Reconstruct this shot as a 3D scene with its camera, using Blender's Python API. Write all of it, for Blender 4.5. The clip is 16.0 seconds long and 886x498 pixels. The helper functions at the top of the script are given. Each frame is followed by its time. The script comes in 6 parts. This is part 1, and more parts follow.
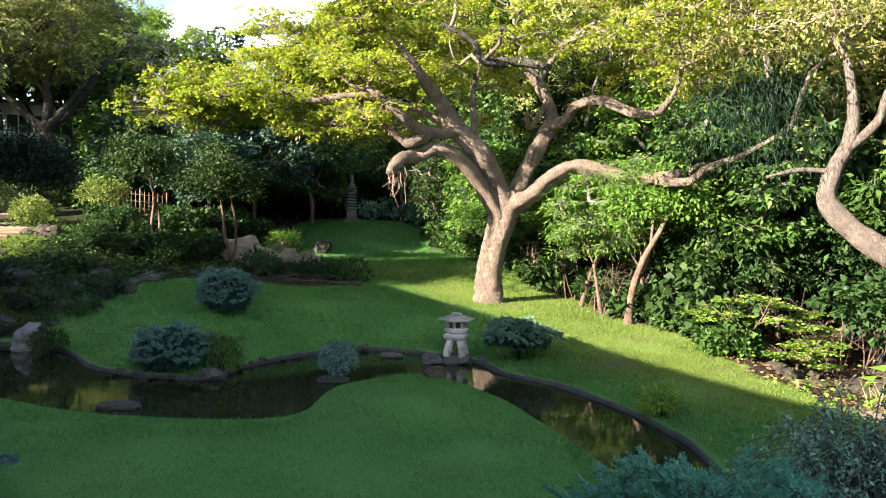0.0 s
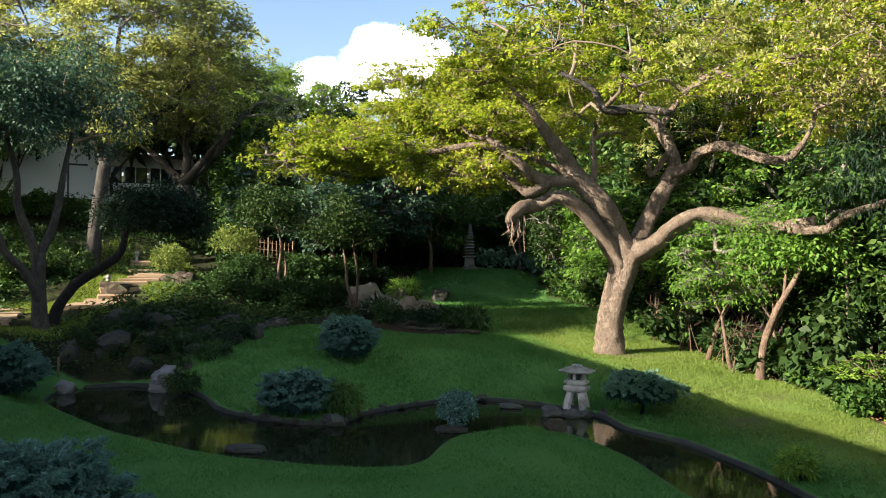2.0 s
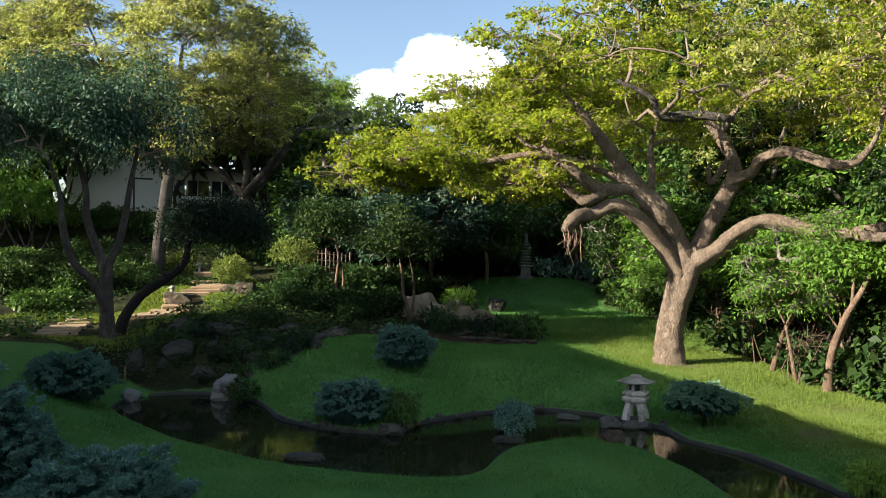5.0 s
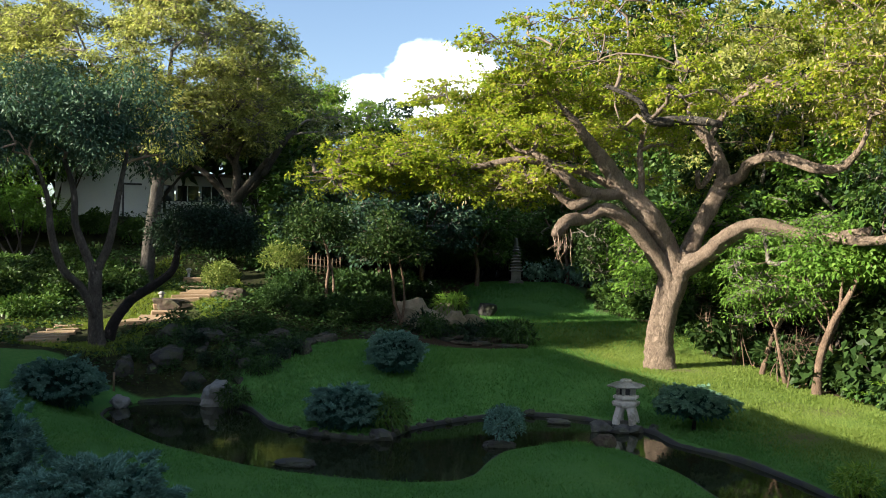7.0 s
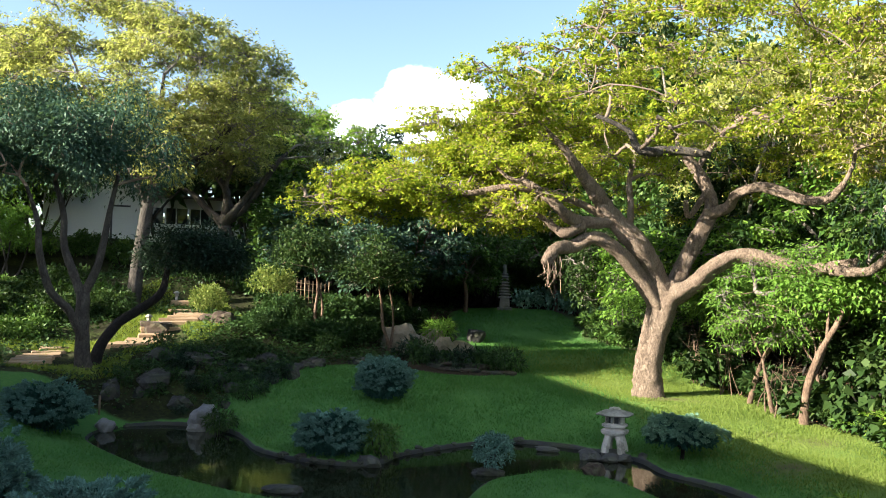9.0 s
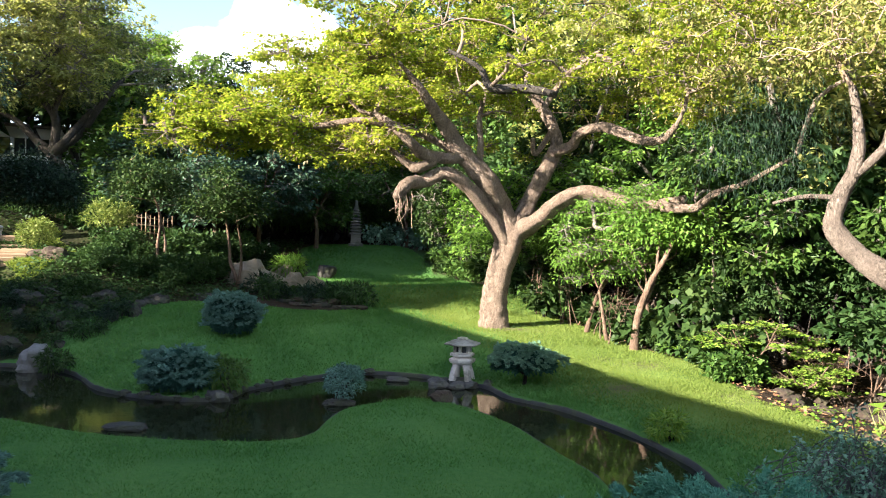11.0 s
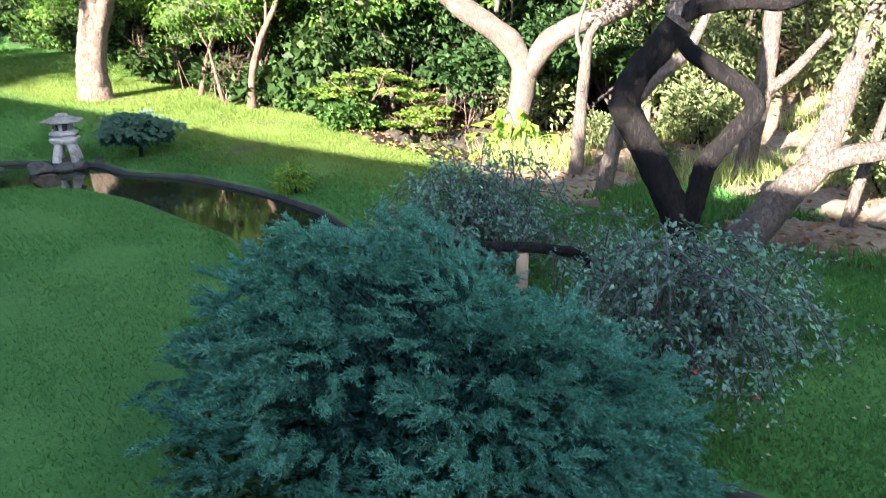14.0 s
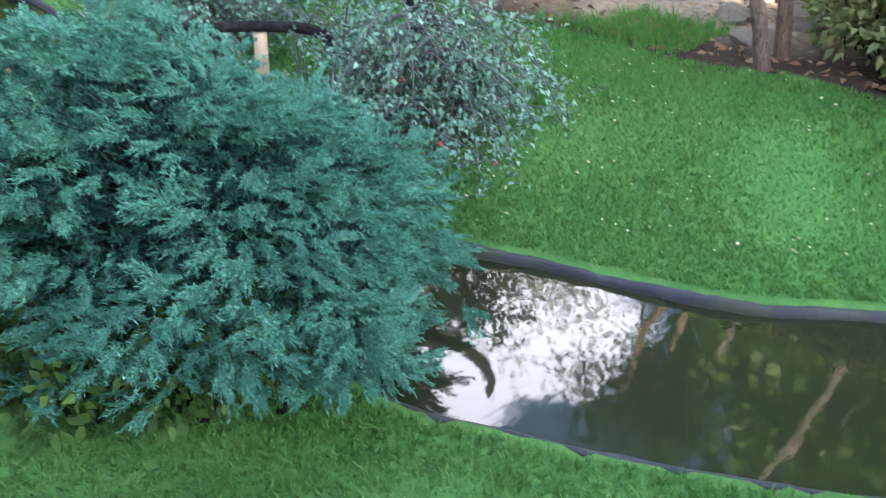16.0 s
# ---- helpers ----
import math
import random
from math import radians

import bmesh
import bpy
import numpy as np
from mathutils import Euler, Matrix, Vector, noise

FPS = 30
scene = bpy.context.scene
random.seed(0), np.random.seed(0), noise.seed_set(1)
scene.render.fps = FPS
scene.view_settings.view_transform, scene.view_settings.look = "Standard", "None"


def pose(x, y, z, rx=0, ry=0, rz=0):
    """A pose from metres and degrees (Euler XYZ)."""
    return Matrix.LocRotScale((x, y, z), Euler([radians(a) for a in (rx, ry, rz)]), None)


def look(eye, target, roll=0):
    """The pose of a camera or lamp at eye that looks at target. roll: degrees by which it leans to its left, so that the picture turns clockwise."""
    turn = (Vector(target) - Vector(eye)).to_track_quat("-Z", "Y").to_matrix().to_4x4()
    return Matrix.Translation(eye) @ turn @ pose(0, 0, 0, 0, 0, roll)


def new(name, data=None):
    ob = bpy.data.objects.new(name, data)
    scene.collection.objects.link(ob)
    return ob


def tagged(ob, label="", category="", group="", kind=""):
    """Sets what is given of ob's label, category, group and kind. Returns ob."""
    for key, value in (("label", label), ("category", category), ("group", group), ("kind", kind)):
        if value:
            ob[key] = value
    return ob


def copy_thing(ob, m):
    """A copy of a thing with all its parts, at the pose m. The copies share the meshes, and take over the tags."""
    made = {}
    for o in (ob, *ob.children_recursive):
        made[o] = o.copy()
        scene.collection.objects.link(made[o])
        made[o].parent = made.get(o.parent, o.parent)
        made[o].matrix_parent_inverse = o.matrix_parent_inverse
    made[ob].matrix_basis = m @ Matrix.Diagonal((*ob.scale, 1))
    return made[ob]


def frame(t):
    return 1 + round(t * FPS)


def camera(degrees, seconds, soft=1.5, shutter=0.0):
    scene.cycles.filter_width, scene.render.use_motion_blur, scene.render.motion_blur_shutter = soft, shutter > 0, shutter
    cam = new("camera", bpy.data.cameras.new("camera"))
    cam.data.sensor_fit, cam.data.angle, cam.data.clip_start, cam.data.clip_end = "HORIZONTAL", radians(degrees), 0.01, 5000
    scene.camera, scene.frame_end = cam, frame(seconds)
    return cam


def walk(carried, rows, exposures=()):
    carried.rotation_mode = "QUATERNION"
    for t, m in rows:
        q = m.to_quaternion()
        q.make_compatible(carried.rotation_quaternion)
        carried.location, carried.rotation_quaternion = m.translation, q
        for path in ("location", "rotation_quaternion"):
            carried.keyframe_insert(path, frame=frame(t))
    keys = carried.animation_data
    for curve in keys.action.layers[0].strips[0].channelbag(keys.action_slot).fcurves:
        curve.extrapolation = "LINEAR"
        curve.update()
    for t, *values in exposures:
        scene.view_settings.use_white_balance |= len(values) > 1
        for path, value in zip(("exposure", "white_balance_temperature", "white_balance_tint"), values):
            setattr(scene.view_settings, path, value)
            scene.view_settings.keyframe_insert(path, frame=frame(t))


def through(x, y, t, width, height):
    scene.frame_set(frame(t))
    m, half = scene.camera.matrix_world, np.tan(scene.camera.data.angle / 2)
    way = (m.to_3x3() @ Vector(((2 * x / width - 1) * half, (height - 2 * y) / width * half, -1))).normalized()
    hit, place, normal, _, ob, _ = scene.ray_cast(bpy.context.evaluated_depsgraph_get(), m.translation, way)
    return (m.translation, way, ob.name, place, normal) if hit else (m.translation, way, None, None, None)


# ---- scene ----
cam = camera(57.30, 16.0, soft=0.9, shutter=0.2)
PATH = [
    (0, pose(0.000, 0.000, 4.000, 86.20, -1.00, 0.07)),
    (0.5, pose(-0.017, 0.045, 4.015, 86.46, -1.28, 2.38)),
    (1, pose(-0.037, 0.034, 4.021, 87.25, -1.35, 4.10)),
    (1.5, pose(-0.051, 0.045, 4.017, 88.62, -1.30, 5.46)),
    (2, pose(-0.070, 0.051, 4.036, 89.41, -0.94, 8.28)),
    (2.5, pose(-0.083, 0.035, 4.059, 90.25, -0.81, 10.34)),
    (3, pose(-0.085, 0.025, 4.044, 90.17, -0.69, 11.30)),
    (3.5, pose(-0.091, 0.040, 4.043, 90.11, -0.73, 11.71)),
    (4, pose(-0.088, 0.032, 4.031, 90.06, -0.82, 11.96)),
    (6.5, pose(-0.036, 0.042, 4.040, 90.09, -0.28, 12.52)),
    (7, pose(-0.052, 0.031, 4.040, 90.39, -0.43, 11.57)),
    (7.5, pose(-0.081, 0.012, 4.090, 91.63, -0.62, 10.40)),
    (8, pose(-0.099, -0.009, 4.071, 93.61, -1.10, 10.70)),
    (8.2, pose(-0.099, -0.006, 4.083, 94.04, -1.25, 10.93)),
    (10.3, pose(-0.158, -0.124, 3.945, 87.71, -1.25, 5.86)),
    (10.5, pose(-0.146, -0.105, 3.933, 87.61, -1.26, 3.99)),
    (11, pose(-0.132, -0.055, 3.928, 88.11, -1.41, 0.17)),
    (11.5, pose(-0.128, -0.057, 3.927, 88.17, -1.30, -2.88)),
    (12, pose(-0.113, -0.047, 3.907, 87.42, -1.14, -5.84)),
    (12.5, pose(-0.094, 0.008, 3.869, 84.27, -0.85, -11.19)),
    (13, pose(-0.088, 0.029, 3.866, 81.08, -0.69, -18.13)),
    (13.2, pose(-0.086, 0.033, 3.867, 80.10, -0.60, -20.46)),
    (13.5, pose(-0.084, 0.039, 3.869, 77.02, -0.15, -22.62)),
    (14, pose(-0.057, 0.073, 3.864, 71.49, 0.60, -26.51)),
    (14.5, pose(-0.042, 0.093, 3.906, 66.68, 0.13, -30.08)),
    (15, pose(-0.044, 0.076, 3.937, 66.24, -0.92, -33.84)),
    (15.5, pose(-0.052, 0.069, 3.933, 61.91, -1.78, -37.48)),
    (16, pose(-0.027, 0.136, 3.924, 55.89, -2.70, -44.38)),
]
EXPOSURES = [(0, 2.8, 5800, 16), (0.5, 2.5, 5800, 16), (1, 2.42, 5850, 14), (2.2, 2.1, 5900, 12), (4, 1.92, 5900, 11), (6.5, 2.02, 5850, 11), (8, 2.12, 5900, 9), (10.3, 2.95, 5750, 15), (11, 2.82, 5750, 16), (12, 2.45, 5750, 17), (13, 3.02, 5650, 17), (14.2, 3.58, 5420, 19), (15, 3.93, 5330, 20), (15.5, 3.8, 5400, 20), (16, 4.8, 5850, 20)]
walk(cam, PATH, EXPOSURES)

# ---- sky and sun: late light from the left, over the house behind the camera ----
SUN_FROM, SUN_HEIGHT = (-.84, -.55), 22
world = bpy.data.worlds.new("sky")
scene.world = world
world.use_nodes = True
wt = world.node_tree
wt.nodes.clear()
w_out, w_bg, w_sky = (wt.nodes.new(k) for k in ("ShaderNodeOutputWorld", "ShaderNodeBackground", "ShaderNodeTexSky"))
w_sky.sky_type, w_sky.sun_disc = 'NISHITA', False
w_sky.sun_elevation, w_sky.sun_rotation = radians(SUN_HEIGHT), math.atan2(*SUN_FROM)
w_sky.air_density, w_sky.dust_density, w_sky.ozone_density = 1.0, 1.0, .0
w_bg.inputs["Strength"].default_value = .054
w_co, w_noise, w_map = (wt.nodes.new(k) for k in ("ShaderNodeTexCoord", "ShaderNodeTexNoise", "ShaderNodeMapping"))
w_map.inputs["Scale"].default_value = (1, 1, 1.8)
w_noise.inputs["Scale"].default_value, w_noise.inputs["Detail"].default_value, w_noise.inputs["Roughness"].default_value = 7, 8, .6
wt.links.new(w_co.outputs["Generated"], w_map.inputs["Vector"])
wt.links.new(w_map.outputs["Vector"], w_noise.inputs["Vector"])


def w_math(op, a, b=None):
    n = wt.nodes.new("ShaderNodeMath")
    n.operation = op
    for i, v in enumerate((a, b)):
        if isinstance(v, (int, float)):
            n.inputs[i].default_value = v
        elif v is not None:
            wt.links.new(v, n.inputs[i])
    return n.outputs[0]


cloud = -.6
for way, size in (((-.21, .955, .205), .07), ((-.165, .966, .21), .055), ((-.285, .94, .175), .05), ((.62, .5, .58), .2), ((.55, .62, .5), .14), ((.75, .5, .3), .15), ((.3, -.8, .5), .3)):
    v = Vector(way).normalized()
    dot = wt.nodes.new("ShaderNodeVectorMath")
    dot.operation = 'DOT_PRODUCT'
    dot.inputs[1].default_value = v
    wt.links.new(w_co.outputs["Generated"], dot.inputs[0])
    ang = w_math('ARCCOSINE', dot.outputs["Value"])
    cloud = w_math('MAXIMUM', cloud, w_math('SUBTRACT', 1, w_math('DIVIDE', ang, size)))
w_puff = w_math('ADD', cloud, w_math('MULTIPLY', w_math('SUBTRACT', w_noise.outputs["Fac"], .5), 1.1))
w_ramp = wt.nodes.new("ShaderNodeMapRange")
w_ramp.inputs[1].default_value, w_ramp.inputs[2].default_value = .1, .3
w_ramp.interpolation_type = 'SMOOTHSTEP'
wt.links.new(w_puff, w_ramp.inputs[0])
w_mix = wt.nodes.new("ShaderNodeMix")
w_mix.data_type = 'RGBA'
wt.links.new(w_ramp.outputs[0], w_mix.inputs["Factor"])
wt.links.new(w_sky.outputs[0], w_mix.inputs[6])
w_mix.inputs[7].default_value = (19, 19, 18.8, 1)
wt.links.new(w_mix.outputs[2], w_bg.inputs["Color"])
wt.links.new(w_bg.outputs[0], w_out.inputs[0])

sun = new("sun", bpy.data.lights.new("sun", 'SUN'))
sun.data.energy, sun.data.angle, sun.data.color = 5.0, radians(.53), (1, .845, .61)
run = Vector((*SUN_FROM, math.hypot(*SUN_FROM) * math.tan(radians(SUN_HEIGHT))))
sun.matrix_world = look(run.normalized() * 60, (0, 0, 0))


# ---- mesh tools ----
def mesh_of(name, V, F, mats, smooth=True):
    """A mesh from arrays: V (n, 3), F an array of faces or a list of such arrays."""
    me = bpy.data.meshes.new(name)
    F = [F] if isinstance(F, np.ndarray) else [f for f in F if len(f)]
    sizes = np.concatenate([np.full(len(f), f.shape[1]) for f in F])
    loops = np.concatenate([f.ravel() for f in F]).astype(np.int32)
    me.vertices.add(len(V))
    me.vertices.foreach_set("co", np.ascontiguousarray(V, np.float32).ravel())
    me.loops.add(len(loops))
    me.loops.foreach_set("vertex_index", loops)
    me.polygons.add(len(sizes))
    me.polygons.foreach_set("loop_start", np.concatenate([[0], np.cumsum(sizes)[:-1]]).astype(np.int32))
    me.polygons.foreach_set("use_smooth", np.full(len(sizes), smooth))
    for m in (mats if isinstance(mats, (list, tuple)) else [mats]):
        me.materials.append(m)
    me.update(calc_edges=True)
    return me


def thing(name, at, label, category, group="", kind=""):
    """An Empty at the base of a thing; its parts hang under it."""
    ob = new(name)
    ob.location = at
    ob.empty_display_size = .1
    return tagged(ob, label, category, group, kind)


def place_of(ob):
    p = Vector((0, 0, 0))
    while ob:
        p, ob = p + ob.location, ob.parent
    return p


def part(name, V, F, material, parent, label="", smooth=True, kind=""):
    """One mesh under a thing or a part, from arrays in the world's metres."""
    ob = new(name, mesh_of(name, np.asarray(V, float) - np.array(place_of(parent)), F, material, smooth))
    ob.parent = parent
    return tagged(ob, label, kind=kind)


def single(name, at, V, F, material, label, category, group="", kind="", smooth=True):
    """A thing of one mesh, from arrays in the world's metres."""
    ob = new(name, mesh_of(name, np.asarray(V, float) - np.array(at, float), F, material, smooth))
    ob.location = at
    return tagged(ob, label, category, group, kind)


def join(pieces):
    """Arrays of several pieces as one: [(V, F)] with F of one width each."""
    vs, fs, n = [], {}, 0
    for V, F in pieces:
        for f in (F if isinstance(F, list) else [F]):
            if len(f):
                fs.setdefault(f.shape[1], []).append(f + n)
        vs.append(V)
        n += len(V)
    return np.concatenate(vs), [np.concatenate(f) for f in fs.values()]


def unit(v):
    return v / np.maximum(np.linalg.norm(v, axis=-1, keepdims=True), 1e-9)


def tube(path, seg=8, steps=4, rough=.05, rng=None, cap=True, lobes=0.0):
    """A round limb along path, rows (x, y, z, radius), smoothed, with an uneven skin."""
    p = smooth_line(path, steps) if steps > 1 else np.array(path, float)
    c, r = p[:, :3], np.maximum(p[:, 3], .004)
    tan = unit(np.gradient(c, axis=0))
    ref = np.array([.3, .9, .2]) if abs(tan[0, 2]) > .7 else np.array([0, 0, 1.])
    u = unit(np.cross(tan[0], ref))
    a = np.linspace(0, 2 * np.pi, seg, endpoint=False)
    V = []
    if lobes > .05 and r[0] < .35:                                              # knots and swellings along a gnarled limb
        q = np.arange(len(c))
        r = r * (1 + .035 * np.sin(q * .9 + r[0] * 40) + .03 * np.sin(q * 1.7 + r[0] * 70))
    ph = rng.uniform(0, 6.28, 3) if rng is not None else (0, 0, 0)
    for i in range(len(c)):
        u = unit(u - tan[i] * np.dot(u, tan[i]))
        v = np.cross(tan[i], u)
        k = 1 + lobes * (np.sin(3 * a + ph[0] + i * .05) + .6 * np.sin(5 * a + ph[1] - i * .08)) + (rng.normal(0, rough, seg) if rng is not None else 0)
        V.append(c[i] + (np.cos(a)[:, None] * u + np.sin(a)[:, None] * v) * (r[i] * k)[:, None] if np.ndim(k) else
                 c[i] + (np.cos(a)[:, None] * u + np.sin(a)[:, None] * v) * r[i])
    V = np.concatenate(V)
    i, j = np.meshgrid(np.arange(len(c) - 1), np.arange(seg), indexing='ij')
    i, j = i.ravel(), j.ravel()
    k = (j + 1) % seg
    F = [np.stack([i * seg + j, i * seg + k, (i + 1) * seg + k, (i + 1) * seg + j], 1)]
    if cap:
        F.append(np.arange(seg)[::-1][None].copy())
        F.append(((len(c) - 1) * seg + np.arange(seg))[None])
    return V, F


def box(x0, y0, z0, x1, y1, z1, bevel=.0, rz=0, about=None):
    """A block with chamfered edges, turned by rz degrees about a point."""
    bm = bmesh.new()
    bmesh.ops.create_cube(bm, size=1, matrix=Matrix.LocRotScale(((x0 + x1) / 2, (y0 + y1) / 2, (z0 + z1) / 2), None, (x1 - x0, y1 - y0, z1 - z0)))
    if bevel:
        bmesh.ops.bevel(bm, geom=bm.edges[:], offset=bevel, segments=1, affect='EDGES')
    return arrays(bm, rz, about)


def arrays(bm, rz=0, about=None):
    V = np.array([v.co[:] for v in bm.verts])
    bm.verts.index_update()
    fs = {}
    for f in bm.faces:
        fs.setdefault(len(f.verts), []).append([v.index for v in f.verts])
    bm.free()
    if rz:
        a, o = radians(rz), np.array(about if about is not None else (0, 0, 0), float)
        V = (V - o) @ np.array([[math.cos(a), math.sin(a), 0], [-math.sin(a), math.cos(a), 0], [0, 0, 1]]) + o
    return V, [np.array(f) for f in fs.values()]


def prism(n, rings, at=(0, 0, 0), turn=0):
    """A many-sided turned form: rings of (radius, z), closed at both ends."""
    a = np.arange(n) * 2 * np.pi / n + turn
    V = np.concatenate([np.stack([r * np.cos(a), r * np.sin(a), np.full(n, z)], 1) for r, z in rings]) + np.array(at)
    i, j = np.meshgrid(np.arange(len(rings) - 1), np.arange(n), indexing='ij')
    i, j = i.ravel(), j.ravel()
    k = (j + 1) % n
    return V, [np.stack([i * n + j, i * n + k, (i + 1) * n + k, (i + 1) * n + j], 1), np.arange(n)[::-1][None].copy(), ((len(rings) - 1) * n + np.arange(n))[None]]


def stone(size, rng, detail=3, rough=.28, flat=.0):
    """An irregular stone about its centre; size: half extents."""
    bm = bmesh.new()
    bmesh.ops.create_icosphere(bm, subdivisions=detail, radius=1)
    off = Vector(rng.uniform(-50, 50, 3))
    cuts = [(Vector(unit(rng.normal(0, 1, 3))), rng.uniform(.62, .95)) for k in range(9)]     # broken faces
    for v in bm.verts:
        d = v.co.normalized()
        n = noise.noise(d * 1.1 + off) * 1.0 + noise.noise(d * 2.6 + off) * .5 + noise.noise(d * 6 + off) * .18
        c = max(abs(d.x), abs(d.y), abs(d.z))
        v.co = d * (1 + rough * n) * (.82 + .18 / c)
        for face, reach in cuts:
            over = v.co.dot(face) - reach
            if over > 0:
                v.co -= face * over * .85
        v.co += d * (.07 * noise.noise(d * 9 + off) + .08 * noise.noise(d * 4.5 - off))
        v.co.z = max(v.co.z, -.75)
        if flat:
            v.co.z = min(v.co.z, 1 - flat + .12 * noise.noise(d * 3 + off))
    V, F = arrays(bm)
    return V * np.array(size), F


def leaves(P, D, length, width, rng, fold=.25, curl=.2, vary=.35):
    """Single leaves, four corners each, from their feet P along D."""
    n = len(P)
    D = unit(D)
    side = unit(np.cross(D, rng.normal(0, 1, (n, 3)) * np.array([.6, .6, 1.2]) + np.array([0, 0, 1.])))
    up = np.cross(side, D)
    L = (length * rng.uniform(1 - vary, 1 + vary, n))[:, None]
    W = L * width / length
    V = np.stack([P, P + D * L * .45 + side * W / 2 + up * fold * W, P + D * L - up * curl * L, P + D * L * .45 - side * W / 2 + up * fold * W], 1).reshape(-1, 3)
    return V, np.arange(4 * n).reshape(n, 4)


def ball_points(n, rng):
    return unit(rng.normal(0, 1, (n, 3))) * rng.uniform(0, 1, (n, 1)) ** (1 / 3)


def clumps(centres, each, spread, length, width, rng, out_from=None, droop=.2, flat=.6, fold=.25):
    """Leaves in loose clumps round the given centres."""
    n = len(centres) * each
    C = np.repeat(np.asarray(centres, float), each, 0)
    S = np.repeat(np.broadcast_to(np.asarray(spread, float), (len(centres),)), each)[:, None]
    off = rng.normal(0, .5, (n, 3)) * np.array([1, 1, flat])
    D = off * 1.2 + rng.normal(0, .5, (n, 3)) + np.array([0, 0, -droop])
    if out_from is not None:
        D += .5 * unit(C - np.asarray(out_from, float))
    return leaves(C + off * S, D, length, width, rng, fold)


def twigs(nodes, tips, rng, thick=.05, thin=.012, seg=5, sag=.1):
    """Branches from the nearest of the nodes, or of the tips already reached, to each tip."""
    pts = [np.asarray(p, float) for p in nodes]
    rad = [thick] * len(pts)
    tips = np.asarray(tips, float)
    order = np.argsort([np.min(np.linalg.norm(np.array(pts) - t, axis=1)) for t in tips])
    out = []
    for t in tips[order]:
        arr = np.array(pts)
        d = np.linalg.norm(arr - t, axis=1) + np.maximum(0, arr[:, 2] - t[2]) * 1.2
        k = int(np.argmin(d))
        a, r = arr[k], rad[k]
        L = np.linalg.norm(t - a)
        m1 = a + (t - a) * .35 + rng.normal(0, .1, 3) * L + np.array([0, 0, sag * L])
        m2 = a + (t - a) * .7 + rng.normal(0, .08, 3) * L + np.array([0, 0, sag * L])
        e = max(thin, r * .62)
        out.append(tube([(*a, r * .9), (*m1, (r * 2 + e) / 3), (*m2, (r + 2 * e) / 3), (*t, e)], seg, 2, 0, rng, False))
        pts += [m1, m2, t]
        rad += [max(thin, r * .8), max(thin, r * .7), e]
    return join(out)


# ---- materials ----
def nodes_of(name):
    m = bpy.data.materials.new(name)
    m.use_nodes = True
    t = m.node_tree
    return m, t, t.nodes["Principled BSDF"], t.nodes["Material Output"]


def ramp(t, fac, colours):
    n = t.nodes.new("ShaderNodeValToRGB")
    e = n.color_ramp.elements
    while len(e) < len(colours):
        e.new(.5)
    for k, c in enumerate(colours):
        e[k].position = k / (len(colours) - 1) if len(c) < 4 else c[3]
        e[k].color = (*c[:3], 1)
    t.links.new(fac, n.inputs[0])
    return n.outputs[0]


def noisy(t, scale, detail=4, rough=.55, stretch=(1, 1, 1), coord="Object", distort=0):
    co, mp, n = (t.nodes.new(k) for k in ("ShaderNodeTexCoord", "ShaderNodeMapping", "ShaderNodeTexNoise"))
    mp.inputs["Scale"].default_value = stretch
    n.inputs["Scale"].default_value, n.inputs["Detail"].default_value, n.inputs["Roughness"].default_value = scale, detail, rough
    n.inputs["Distortion"].default_value = distort
    t.links.new(co.outputs[coord], mp.inputs[0])
    t.links.new(mp.outputs[0], n.inputs["Vector"])
    return n.outputs["Fac"]


def blend(t, kind, fac, a, b):
    n = t.nodes.new("ShaderNodeMix")
    n.data_type, n.blend_type = 'RGBA', kind
    for s, v in ((n.inputs["Factor"], fac), (n.inputs[6], a), (n.inputs[7], b)):
        if isinstance(v, (int, float)):
            s.default_value = v
        elif isinstance(v, tuple):
            s.default_value = (*v, 1)
        else:
            t.links.new(v, s)
    return n.outputs[2]


def bumped(t, bsdf, height, strength, distance):
    b = t.nodes.new("ShaderNodeBump")
    b.inputs["Strength"].default_value, b.inputs["Distance"].default_value = strength, distance
    t.links.new(height, b.inputs["Height"])
    t.links.new(b.outputs[0], bsdf.inputs["Normal"])


def surface(name, colours, scale=3, fine=30, rough=.8, bump=.5, depth=.02, stretch=(1, 1, 1), stain=None, metal=0):
    """A plain rough material: a ramp over broad noise, finer grain over it, and relief."""
    m, t, b, _ = nodes_of(name)
    broad, grain = noisy(t, scale, 5, .6, stretch), noisy(t, fine, 4, .65, stretch)
    col = ramp(t, broad, colours)
    col = blend(t, 'OVERLAY', .55, col, ramp(t, grain, [(.25, .25, .25), (.75, .75, .75)]))
    if stain:
        col = blend(t, 'MIX', ramp(t, noisy(t, scale * .45, 6, .7), [(0, 0, 0, .48), (.8, .8, .8, .62)]), col, stain)
    t.links.new(col, b.inputs["Base Color"])
    b.inputs["Roughness"].default_value, b.inputs["Metallic"].default_value = rough, metal
    h = blend(t, 'ADD', .5, broad, grain)
    bumped(t, b, h, bump, depth)
    return m


